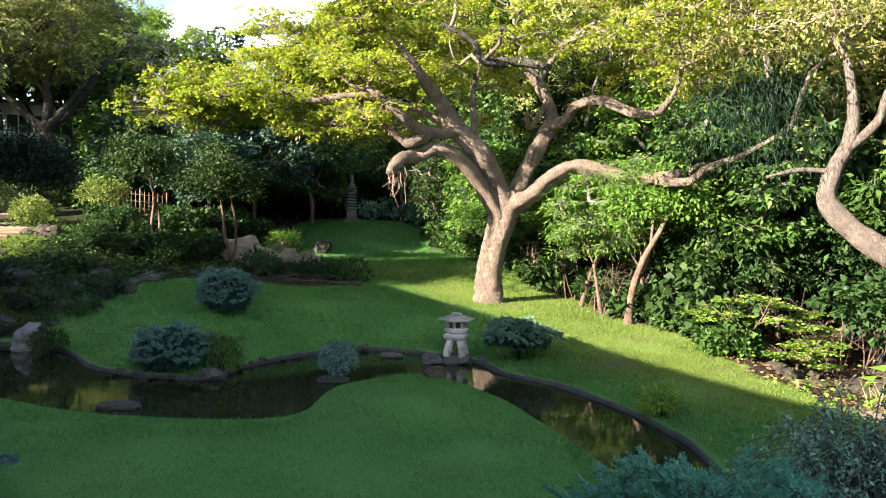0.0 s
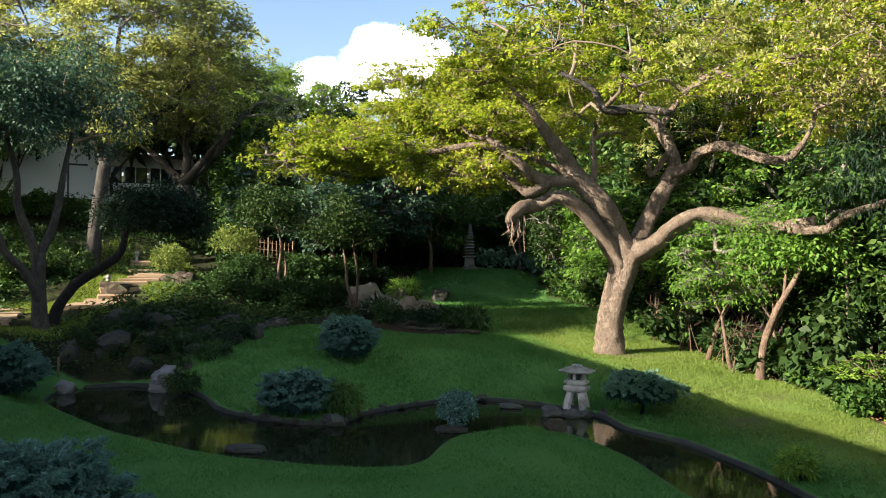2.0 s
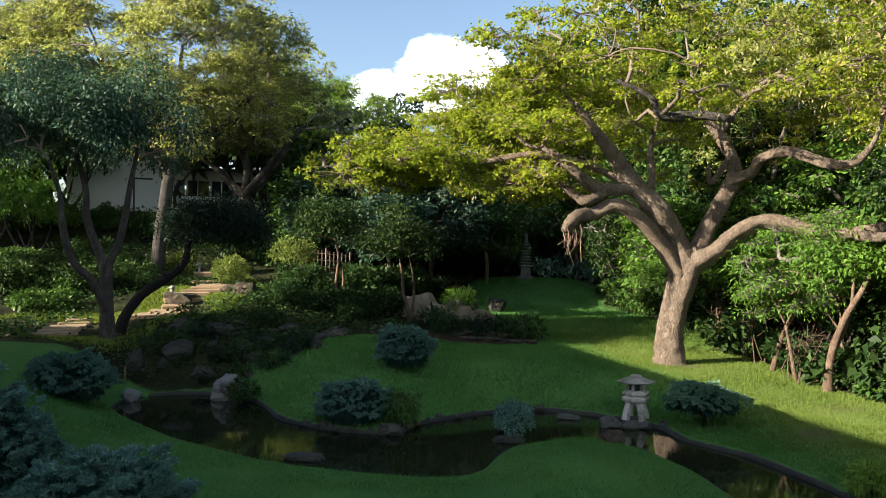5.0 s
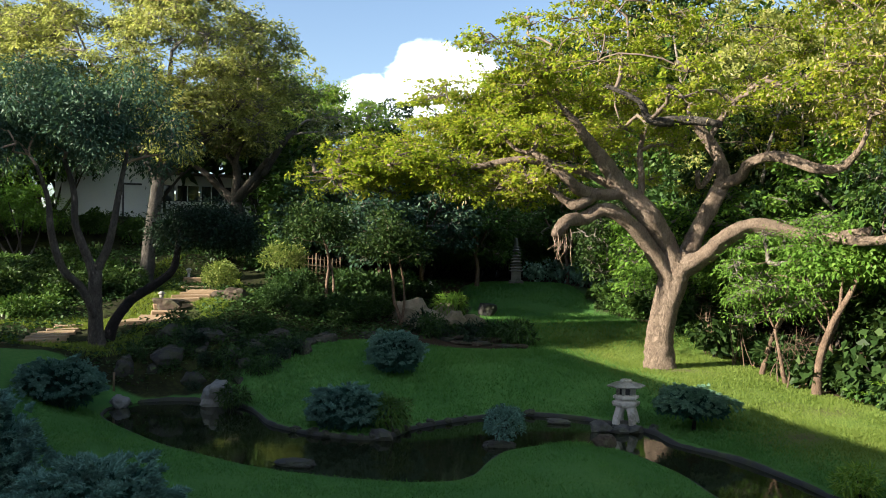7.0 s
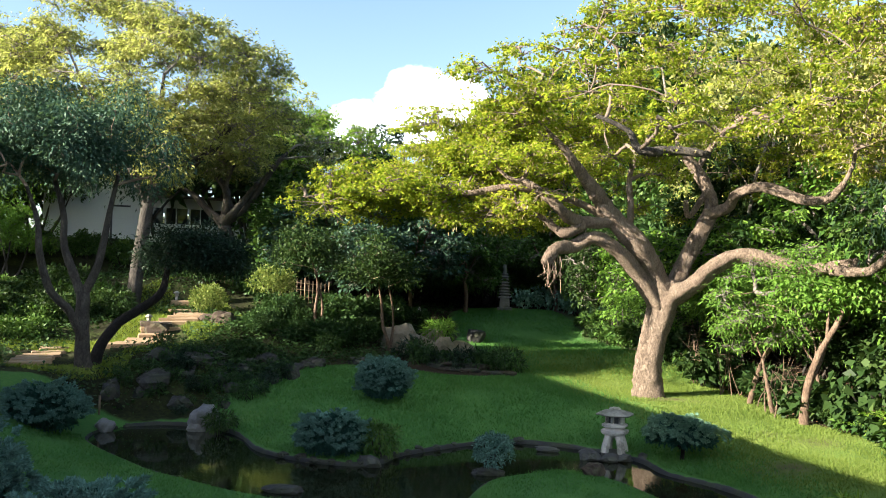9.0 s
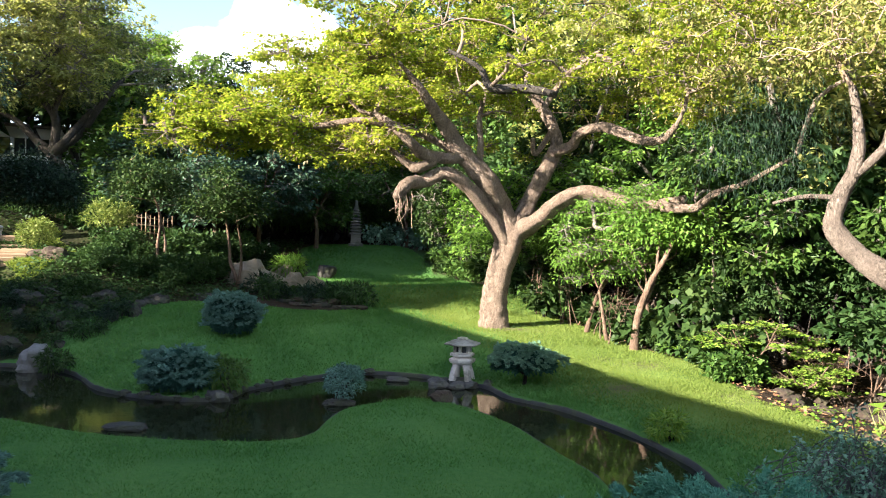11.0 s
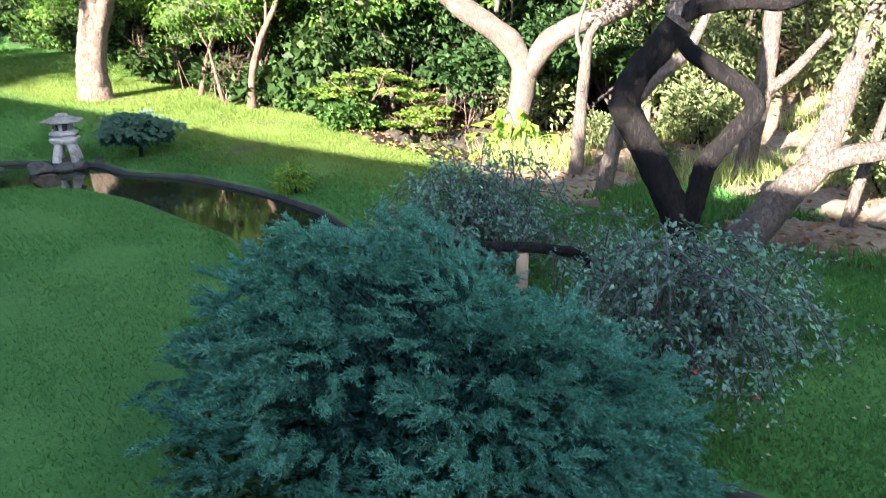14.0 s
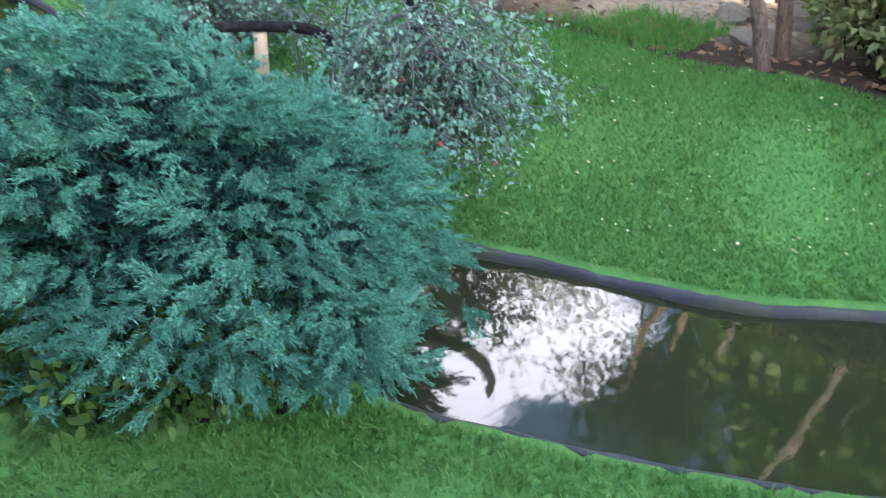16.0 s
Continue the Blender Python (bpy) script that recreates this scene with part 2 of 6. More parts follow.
def bark(name, dark, mid, light, scale=5, depth=.03, rough=.9, grain=.45):
    """Rough bark: broad tones, fine plates with dark cracks that run along the stem, lichen here and there."""
    m, t, b, _ = nodes_of(name)
    a = noisy(t, scale * .8, 7, .62, (1, 1, .6), distort=.4)
    f = noisy(t, scale * 7, 5, .75, (1, 1, grain))
    crack = ramp(t, noisy(t, scale * 5, 8, .78, (1, 1, grain), distort=.5), [(0, 0, 0, .36), (1, 1, 1, .54)])
    col = ramp(t, a, [(*dark, .22), (*mid, .5), (*light, .82)])
    col = blend(t, 'OVERLAY', .42, col, ramp(t, f, [(.18, .18, .18, .3), (.78, .78, .78, .7)]))
    col = blend(t, 'MIX', ramp(t, crack, [(.75, .75, .75), (0, 0, 0)]), col, tuple(c * .55 for c in dark))
    t.links.new(col, b.inputs["Base Color"])
    b.inputs["Roughness"].default_value, b.inputs["Specular IOR Level"].default_value = rough, .2
    bumped(t, b, blend(t, 'ADD', .6, crack, f), .9, depth)
    return m


def foliage(name, colours, through=.3, rough=.5, patch=.5, patch_scale=.8, back=(1.25, 1.25, .75), grey=.06, gloss=.11):
    """Leaves: each one its own tone, tones drifting over the plant, some light passing through."""
    m, t, b, out = nodes_of(name)
    g = t.nodes.new("ShaderNodeNewGeometry")
    fac = blend(t, 'MIX', patch, g.outputs["Random Per Island"], noisy(t, patch_scale, 3))
    col = ramp(t, fac, [tuple((1 - grey) * v + grey * (.3 * c[0] + .6 * c[1] + .1 * c[2]) for v in c[:3]) for c in colours])
    t.links.new(col, b.inputs["Base Color"])
    b.inputs["Roughness"].default_value = rough
    b.inputs["Specular IOR Level"].default_value = gloss
    tr, mx = t.nodes.new("ShaderNodeBsdfTranslucent"), t.nodes.new("ShaderNodeMixShader")
    t.links.new(blend(t, 'MULTIPLY', 1, col, back), tr.inputs["Color"])
    mx.inputs[0].default_value = through
    for k, s in enumerate((b.outputs[0], tr.outputs[0])):
        t.links.new(s, mx.inputs[k + 1])
    t.links.new(mx.outputs[0], out.inputs[0])
    return m


MONKEYPOD = foliage("spring_leaf", [(.066, .12, .009), (.165, .235, .016), (.285, .325, .03), (.385, .315, .085)], .54, .5, .4, .45, grey=.0)
OLIVE_LEAF = foliage("olive_leaf", [(.08, .104, .024), (.2, .226, .058), (.335, .335, .105), (.45, .37, .19)], .48, .55, .5, .3, (1.2, 1.3, .8))
BANK_LEAF = foliage("bank_leaf", [(.045, .07, .022), (.095, .13, .045), (.16, .19, .075), (.26, .25, .12)], .3, .45, .4, .5)
BLOSSOM_LEAF = foliage("sparse_leaf", [(.06, .09, .015), (.13, .16, .03), (.24, .22, .06), (.32, .25, .12)], .35, .5, .4, .6)
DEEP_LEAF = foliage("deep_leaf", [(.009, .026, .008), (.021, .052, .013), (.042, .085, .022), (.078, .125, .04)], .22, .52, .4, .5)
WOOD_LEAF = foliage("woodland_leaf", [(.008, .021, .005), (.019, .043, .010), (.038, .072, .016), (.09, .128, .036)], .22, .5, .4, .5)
MID_LEAF = foliage("mid_leaf", [(.017, .046, .008), (.038, .089, .014), (.073, .137, .024), (.135, .195, .042)], .22, .42, .4, .6)
FERN_LEAF = foliage("ferny_leaf", [(.045, .115, .012), (.085, .185, .02), (.14, .26, .032), (.2, .3, .05)], .4, .5, .4, .7)
SHADE_LEAF = foliage("shade_leaf", [(.016, .042, .026), (.036, .08, .05), (.064, .12, .076), (.11, .165, .105)], .2, .5, .4, .6)
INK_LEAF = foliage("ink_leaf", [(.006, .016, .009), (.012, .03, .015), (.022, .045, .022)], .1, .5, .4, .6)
BRIGHT_LEAF = foliage("bright_leaf", [(.07, .16, .012), (.12, .23, .02), (.19, .29, .03), (.26, .3, .06)], .35, .4, .4, .6)
GREY_LEAF = foliage("grey_green_leaf", [(.066, .14, .092), (.11, .215, .142), (.16, .285, .195), (.235, .355, .25)], .2, .45, .3, 1.2, grey=.05)
PALE_LEAF = foliage("pale_leaf", [(.06, .10, .016), (.11, .165, .028), (.18, .225, .05), (.26, .28, .085)], .25, .5, .3, 1)
BLUE_NEEDLE = foliage("blue_juniper_needle", [(.026, .114, .073), (.056, .182, .118), (.097, .258, .168), (.16, .338, .228)], .15, .7, .4, 1.3, grey=.04, gloss=.12)
# juniper colour darkened to stand for the shade inside the plant
SHADED_NEEDLE = foliage("shaded_juniper_needle", [(.01, .042, .03), (.02, .07, .052), (.038, .105, .08)], .1, .7, .4, 2, gloss=.1)
PINE_NEEDLE = foliage("blue_pine_needle", [(.04, .1, .082), (.08, .175, .142), (.14, .265, .22), (.22, .35, .3)], .12, .7, .4, 2, gloss=.15)
POD = foliage("seed_pod", [(.13, .1, .045), (.25, .195, .09), (.37, .3, .15), (.47, .4, .24)], .3, .7, .3, .8)
DRY_LEAF = foliage("dry_leaf", [(.07, .035, .018), (.15, .08, .04), (.25, .15, .08), (.33, .23, .14)], .1, .8, .3, 1)
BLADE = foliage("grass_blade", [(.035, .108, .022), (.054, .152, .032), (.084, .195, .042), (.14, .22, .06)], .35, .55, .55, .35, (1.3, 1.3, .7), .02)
# grass with sunlight painted into its colour, yellower than BLADE
SUN_TINT_BLADE = foliage("sun_tinted_blade", [(.065, .118, .02), (.108, .165, .028), (.15, .205, .04), (.23, .22, .085)], .4, .55, .6, .45, (1.4, 1.3, .5), .03)
DRY_BLADE = foliage("long_grass_blade", [(.09, .15, .03), (.17, .23, .055), (.27, .29, .1), (.38, .35, .18)], .3, .6, .4, .6)
PALE_PETAL = foliage("pale_petal", [(.3, .27, .14), (.42, .39, .24), (.52, .49, .36)], .2, .6, .2, 1)
PETAL = foliage("red_petal", [(.5, .06, .05), (.65, .12, .1)], .3, .5, .2, 1)

# grey bark with the shade of its place put into the colour
SHADE_BARK = bark("shade_darkened_bark", (.03, .028, .025), (.07, .063, .055), (.15, .135, .115), 5, .02)
TAN_BARK = bark("tan_bark", (.12, .09, .068), (.225, .172, .13), (.34, .268, .208), 5, .045)
PALE_BARK = bark("pale_bark", (.12, .098, .08), (.175, .144, .118), (.25, .21, .175), 6, .025)
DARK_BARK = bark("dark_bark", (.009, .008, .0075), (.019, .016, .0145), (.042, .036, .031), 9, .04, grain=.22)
GREY_BARK = bark("grey_bark", (.10, .09, .08), (.2, .18, .155), (.33, .3, .26), 5, .02)
RED_BARK = bark("brown_bark", (.06, .04, .029), (.145, .1, .07), (.27, .2, .145), 6, .01)
CANE = surface("grey_cane", [(.05, .051, .047), (.11, .108, .1)], 3, 20, .9, .3, .004)
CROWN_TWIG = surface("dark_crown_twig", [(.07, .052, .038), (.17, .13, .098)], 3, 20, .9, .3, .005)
TWIG = surface("twig", [(.16, .115, .08), (.3, .22, .16)], 3, 20, .9, .3, .005)
ROOF_STONE = surface("weathered_roof_stone", [(.15, .148, .13), (.25, .24, .215), (.34, .325, .29)], 5, 60, .9, .5, .008, stain=(.09, .095, .06))
OLD_STONE = surface("mossy_dark_stone", [(.09, .09, .08), (.16, .155, .14), (.22, .21, .19)], 5, 50, .9, .5, .008, stain=(.06, .07, .04))
GRANITE = surface("weathered_granite", [(.26, .25, .22), (.42, .4, .36), (.52, .5, .45)], 5, 60, .85, .4, .006, stain=(.1, .1, .07))
LAVA = surface("dark_garden_rock", [(.012, .012, .012), (.028, .027, .027), (.066, .063, .061)], 5, 22, .9, .9, .05, stain=(.035, .042, .02))
PALE_ROCK = surface("pale_garden_rock", [(.13, .108, .08), (.24, .205, .155), (.35, .305, .24)], 3, 20, .9, .7, .03, stain=(.14, .12, .08))
DITCH_ROCK = surface("brown_ditch_rock", [(.013, .009, .006), (.034, .022, .015), (.078, .052, .035)], 7, 26, .95, .9, .04, stain=(.05, .05, .025))
BANK_ROCK = surface("tan_bank_rock", [(.07, .055, .04), (.13, .105, .078), (.2, .165, .125)], 4, 20, .95, .8, .03, stain=(.06, .06, .03))
BLUE_ROCK = surface("grey_pond_rock", [(.09, .09, .095), (.15, .15, .155), (.23, .23, .23)], 3, 18, .85, .7, .03, stain=(.1, .1, .08))
WET_ROCK = surface("wet_pond_rock", [(.02, .02, .021), (.045, .045, .047), (.13, .13, .128)], 6, 26, .75, .8, .03, stain=(.05, .055, .03))
SANDSTONE = surface("sandstone_step", [(.17, .115, .068), (.27, .19, .112), (.36, .265, .165)], 2, 25, .9, .5, .01)
KERB = surface("dark_pond_kerb", [(.010, .011, .013), (.021, .022, .026), (.045, .047, .05)], 3, 22, .85, .6, .02, stain=(.035, .042, .02))
WHITE_PAINT = surface("white_paint", [(.68, .69, .66), (.76, .77, .74)], .6, 14, .55, .1, .002)
DARK_TRIM = surface("dark_trim", [(.03, .032, .035), (.06, .06, .065)], 2, 20, .5, .1, .002)
ROOFING = surface("brown_shingle", [(.11, .09, .075), (.2, .165, .14)], 2, 12, .9, .5, .01)
BAMBOO = surface("aged_bamboo", [(.09, .06, .034), (.17, .12, .07)], 3, 20, .6, .2, .003)
TIMBER = surface("weathered_timber", [(.28, .19, .11), (.45, .33, .2)], 2, 25, .8, .4, .004, (1, 1, .2))
PLASTER = surface("pale_plaster", [(.6, .58, .53), (.7, .68, .63)], .5, 20, .85, .1, .002)
GLASS, gt, gb, _ = nodes_of("dark_glass")
gb.inputs["Base Color"].default_value, gb.inputs["Roughness"].default_value = (.02, .025, .03, 1), .05

WATER, wt2, wb, w_out2 = nodes_of("pond_water")
wt2.links.new(ramp(wt2, noisy(wt2, .5, 4), [(.010, .013, .006), (.022, .026, .011)]), wb.inputs["Base Color"])
wb.inputs["Roughness"].default_value, wb.inputs["IOR"].default_value = .04, 1.333
bumped(wt2, wb, blend(wt2, 'ADD', .3, noisy(wt2, 1.3, 3, .5), noisy(wt2, 5, 2, .5, (1, 1.6, 1))), .12, .02)
POND_BED = surface("pond_bed", [(.006, .008, .004), (.015, .016, .008), (.03, .028, .013)], 1.2, 9, 1, .5, .02)

EARTH, et, eb, _ = nodes_of("garden_ground")
lawn_fac, moss_fac = et.nodes.new("ShaderNodeAttribute"), et.nodes.new("ShaderNodeAttribute")
lawn_fac.attribute_name, moss_fac.attribute_name = "lawn", "moss"
e_lawn = ramp(et, blend(et, 'MIX', .5, noisy(et, .35, 5, .6), noisy(et, 9, 5, .7)), [(.036, .106, .025, .25), (.056, .142, .033, .45), (.08, .168, .041, .6), (.135, .185, .062, .75)])
e_lawn = blend(et, 'OVERLAY', .7, e_lawn, ramp(et, noisy(et, 38, 4, .7), [(.15, .15, .15), (.85, .85, .85)]))
# sunlight on the lawn put into its colour: yellower, partly drier
warm_fac = et.nodes.new("ShaderNodeAttribute")
warm_fac.attribute_name = "dry"
e_lawn = blend(et, 'MIX', warm_fac.outputs["Fac"], e_lawn, ramp(et, blend(et, 'MIX', .5, noisy(et, .6, 5, .65), noisy(et, 12, 5, .7)), [(.07, .125, .025, .28), (.115, .175, .035, .46), (.16, .21, .048, .6), (.25, .225, .095, .76)]))
# woodland earth, darkened for the shade under the trees
e_dirt = ramp(et, blend(et, 'MIX', .5, noisy(et, 1.1, 6, .65), noisy(et, 14, 4, .7)), [(.014, .01, .007, .3), (.034, .024, .016, .5), (.075, .054, .037, .68), (.15, .115, .082, .8)])
e_worn = ramp(et, blend(et, 'MIX', .5, noisy(et, 1.1, 6, .65), noisy(et, 14, 4, .7)), [(.04, .028, .019, .3), (.09, .066, .045, .5), (.17, .127, .09, .68), (.26, .205, .15, .8)])
# bank earth, paled in colour for the sun that lies on it
pale_fac = et.nodes.new("ShaderNodeAttribute")
pale_fac.attribute_name = "pale"
e_sunlit_bank = ramp(et, blend(et, 'MIX', .5, noisy(et, 1.3, 6, .65), noisy(et, 12, 4, .7)), [(.07, .052, .036, .3), (.18, .14, .1, .48), (.36, .3, .22, .66), (.5, .43, .33, .8)])
e_dirt = blend(et, 'MIX', pale_fac.outputs["Fac"], e_dirt, e_sunlit_bank)
# mossy ground, its dark tones lowered for the shade under the trees
e_shaded_moss = ramp(et, blend(et, 'MIX', .5, noisy(et, .8, 6, .65), noisy(et, 10, 4, .7)), [(.009, .010, .006, .3), (.018, .019, .009, .46), (.038, .052, .013, .6), (.13, .13, .036, .8)])
e_col = blend(et, 'MIX', moss_fac.outputs["Fac"], e_dirt, e_shaded_moss)
e_col = blend(et, 'MIX', lawn_fac.outputs["Fac"], e_col, e_lawn)
bare_fac = et.nodes.new("ShaderNodeAttribute")
bare_fac.attribute_name = "bare"
e_col = blend(et, 'MIX', bare_fac.outputs["Fac"], e_col, e_worn)
et.links.new(e_col, eb.inputs["Base Color"])
eb.inputs["Roughness"].default_value = 1
eb.inputs["Specular IOR Level"].default_value = .1
bumped(et, eb, blend(et, 'ADD', .6, noisy(et, 5, 5, .7), noisy(et, 45, 3, .7)), .8, .03)

# ---- lie of the land: spot heights (x, y, z), water level 0 ----
SPOTS_GARDEN = [(1.3, 24.5, .78), (-8.6, 25.6, 1.1), (-9.3, 22.1, .85), (-3.4, 26.8, .96), (-4.8, 41.7, 2.6), (-.5, 32, 1.45),
                (6.2, 21.1, .5), (7, 16, .34), (7.3, 13.1, .45), (8.9, 6.6, .84), (10.1, 11.2, .62), (10.1, 16.2, .35),
                (8.5, 18.2, -.3), (9.2, 17.4, -.25), (7.1, 18.4, .4), (7.7, 3.6, .95), (7.7, 2.1, 1.04), (7.7, 5.7, .8), (0, 10, .22), (0, 4.5, .2), (-6, 10, .25), (-12, 12, .35)]
SPOTS_AROUND = [(-14.8, 21.4, 1.3), (-16.1, 28.9, 2.5), (-14.5, 24, 1.75), (-16.8, 21.4, 1.45), (-28, 41.4, 6.1), (-13.7, 27.9, 2.3),
                (15, 10, 1.7), (21, 14, 3.2), (22, 30, 4), (9, 32, 1.6), (-24, 20, 2.6), (-19, 34, 4.0), (-14, 36, 3.3), (0, -20, .2), (2, 58, 5), (-30, 62, 9), (32, 60, 9), (16, -4, 1.6)]
NEAR_BANK = [(-12.6, 18.6), (-11.9, 17.5), (-9.4, 15.6), (-8.2, 14.95), (-6.2, 14.1), (-4.4, 13.85), (-3, 13.95), (-2.45, 14.5), (-2.3, 15.6),
             (-2.05, 16.5), (-1.2, 17.35), (-.5, 17.5), (.2, 17.1), (.8, 16.3), (1.3, 15.4), (1.7, 14.2), (2.05, 13.2), (2.35, 12.2),
             (2.5, 10), (2.45, 7.5), (2.4, 5), (2.55, 3.2), (2.95, 2.35), (3.5, 1.45), (4.25, .45), (5.6, -1.2)]
FAR_BANK = [(7, -.4), (6.2, 1.05), (5.45, 1.85), (5.1, 2.4), (4.6, 3.4), (4.15, 4.4), (3.95, 7), (4, 10), (4.1, 12.6), (3.75, 14.2), (3.3, 15.4),
            (2.4, 17), (1.4, 18), (.9, 19.1), (-.3, 20.1), (-2, 20.5), (-3.1, 19.9), (-4, 18.9), (-4.5, 18.2), (-4.75, 17.3), (-5.3, 17),
            (-6.3, 17.1), (-7.2, 17.5), (-7.9, 18), (-8.8, 19.2), (-9.6, 19.9), (-10.4, 20.2), (-11.5, 20.3), (-12.4, 19.8)]


def smooth_line(points, steps=6, closed=False):
    """A Catmull-Rom curve through the points, as an array."""
    p = np.array(points, float)
    n, out = len(p), []
    for i in range(n if closed else n - 1):
        a, b, c, d = (p[(i + k) % n] if closed else p[min(max(i + k, 0), n - 1)] for k in (-1, 0, 1, 2))
        for s in np.arange(steps) / steps:
            out.append(.5 * (2 * b + (c - a) * s + (2 * a - 5 * b + 4 * c - d) * s * s + (3 * b - a - 3 * c + d) * s ** 3))
    return np.array(out if closed else out + [p[-1]])


POND = smooth_line(NEAR_BANK + FAR_BANK, 5, True)


def pond_distance(x, y):
    """Metres from the pond's outline, negative inside it."""
    x, y = np.asarray(x, float), np.asarray(y, float)
    best, inside = np.full(x.shape, 1e9), np.zeros(x.shape, bool)
    a, b = POND, np.roll(POND, -1, 0)
    for (ax, ay), (bx, by) in zip(a, b):
        dx, dy = bx - ax, by - ay
        s = np.clip(((x - ax) * dx + (y - ay) * dy) / (dx * dx + dy * dy + 1e-12), 0, 1)
        best = np.minimum(best, (x - ax - s * dx) ** 2 + (y - ay - s * dy) ** 2)
        if ay != by:
            inside ^= ((ay > y) != (by > y)) & (x < (bx - ax) * (y - ay) / (by - ay) + ax)
    best = np.sqrt(best)
    return np.where(inside, -best, best)


def ground_height(x, y):
    x, y = np.asarray(x, float), np.asarray(y, float)
    top, low = 0, 0
    for px, py, pz in SPOTS_GARDEN + SPOTS_AROUND:
        w = 1 / ((x - px) ** 2 + (y - py) ** 2 + .8) ** 1.7
        top, low = top + w * pz, low + w
    z = top / low
    far = np.clip((np.hypot(x, y - 15) - 45) / 60, 0, 1)
    z = z * (1 - far) + 8 * far
    d = pond_distance(x, y)
    s = np.clip(d / 2.6, 0, 1)
    s = s * s * (3 - 2 * s)
    bank = .09 + (z - .09) * s
    bed = -.06 - .5 * np.clip(-d / .8, 0, 1)
    return np.where(d < 0, bed, bank)


def ground_at(x, y):
    return float(ground_height(np.array([x]), np.array([y]))[0])

# ---- the ground: one sheet, lawn round the pond, woodland floor and mossy hillside beyond ----
LAWN = smooth_line([(9, -4), (8.1, 2.2), (7.5, 4.1), (7.6, 5.6), (6.9, 8), (6.9, 11), (7, 14.8), (6.6, 17.9), (6.1, 21.1), (4.2, 25.6), (1.6, 32), (-1, 38),
                    (-3, 42.6), (-6.5, 42), (-6.3, 36), (-4.5, 31), (-2.8, 27.4), (-4.5, 26), (-8.4, 26.6), (-9.9, 24.3), (-10.6, 21.6), (-11.5, 20.4),
                    (-14, 19.7), (-18, 18), (-25, 8), (-25, -6)], 3, True)


def inside(outline, x, y):
    hit = np.zeros(np.shape(x), bool)
    for (ax, ay), (bx, by) in zip(outline, np.roll(outline, -1, 0)):
        if ay != by:
            hit ^= ((ay > y) != (by > y)) & (x < (bx - ax) * (y - ay) / (by - ay) + ax)
    return hit


def spaced(lo, hi, step, reach):
    """Even steps from lo to hi, then wider and wider ones out to reach."""
    mid = list(np.arange(lo, hi + step / 2, step))
    grow = step
    while mid[-1] < reach:
        grow *= 1.22
        mid.append(mid[-1] + grow)
    grow = step
    while mid[0] > -reach:
        grow *= 1.22
        mid.insert(0, mid[0] - grow)
    return np.array(mid)


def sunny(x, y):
    """Where sunlight is painted into the lawn's colour, with drier grass: 0 to 1."""
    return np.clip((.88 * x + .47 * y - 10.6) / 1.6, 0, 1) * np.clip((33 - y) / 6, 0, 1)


def bare(x, y):
    """Worn patches of the lawn where the earth shows, 0 to 1."""
    out = 0
    for px, py, rx, ry, k in ((3.75, 18.0, .75, .6, .7), (5.0, 20.3, .8, .55, .55), (4.1, 20.9, .6, .4, .35), (2.0, 24.0, .9, .45, .7), (1.4, 23.7, .6, .3, .5), (6.1, 17.4, .5, .9, .5)):
        d = np.hypot((x - px) / rx, (y - py) / ry) + .25 * np.sin(x * 5.3 + y * 2) * np.sin(y * 4.1)
        out = np.maximum(out, k * np.clip(1.25 - d, 0, 1))
    return out


gx, gy = np.meshgrid(spaced(-14, 9, .16, 1600), spaced(-2, 28, .16, 1600), indexing='ij')
nx, ny = gx.shape
# grid corners beside the pond slide onto its outline, so that the bank has a clean edge
dense = smooth_line(NEAR_BANK + FAR_BANK, 24, True)
close = np.abs(pond_distance(gx, gy)) < .085
cx, cy = gx[close], gy[close]
pick = np.argmin((cx[:, None] - dense[None, :, 0]) ** 2 + (cy[:, None] - dense[None, :, 1]) ** 2, 1)
gx[close], gy[close] = dense[pick, 0], dense[pick, 1]
gz = ground_height(gx, gy)
gz = gz + .02 * np.sin(gx * 2.1 + np.sin(gy * 1.3)) * np.sin(gy * 1.7 + gx * .6) * (pond_distance(gx, gy) > .6)
ii, jj = np.meshgrid(np.arange(nx - 1), np.arange(ny - 1), indexing='ij')
gz[close] = .05
gf = np.stack([ii * ny + jj, (ii + 1) * ny + jj, (ii + 1) * ny + jj + 1, ii * ny + jj + 1], -1).reshape(-1, 4)
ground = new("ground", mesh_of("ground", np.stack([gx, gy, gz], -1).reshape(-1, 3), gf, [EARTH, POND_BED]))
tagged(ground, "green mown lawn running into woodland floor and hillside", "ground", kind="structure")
wob = .25 * np.sin(gx * 3.1) * np.sin(gy * 2.7)
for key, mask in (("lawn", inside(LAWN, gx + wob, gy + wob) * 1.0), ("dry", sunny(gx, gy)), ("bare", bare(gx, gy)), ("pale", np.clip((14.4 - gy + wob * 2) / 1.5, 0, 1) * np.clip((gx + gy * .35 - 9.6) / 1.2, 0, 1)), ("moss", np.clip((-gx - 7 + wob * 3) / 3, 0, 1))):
    at = ground.data.attributes.new(key, 'FLOAT', 'POINT')
    at.data.foreach_set("value", mask.astype(np.float32).ravel())
bedded = (pond_distance(gx, gy) < .05)
bf = bedded.ravel()[gf].all(1)
ground.data.polygons.foreach_set("material_index", bf.astype(np.int32))

# water, a still sheet a little inside the kerb's outer face
wb_mesh = bmesh.new()
ring = [wb_mesh.verts.new((x, y, 0)) for x, y in POND]
wface = wb_mesh.faces.new(ring)
bmesh.ops.triangulate(wb_mesh, faces=[wface])
wme = bpy.data.meshes.new("pond_water")
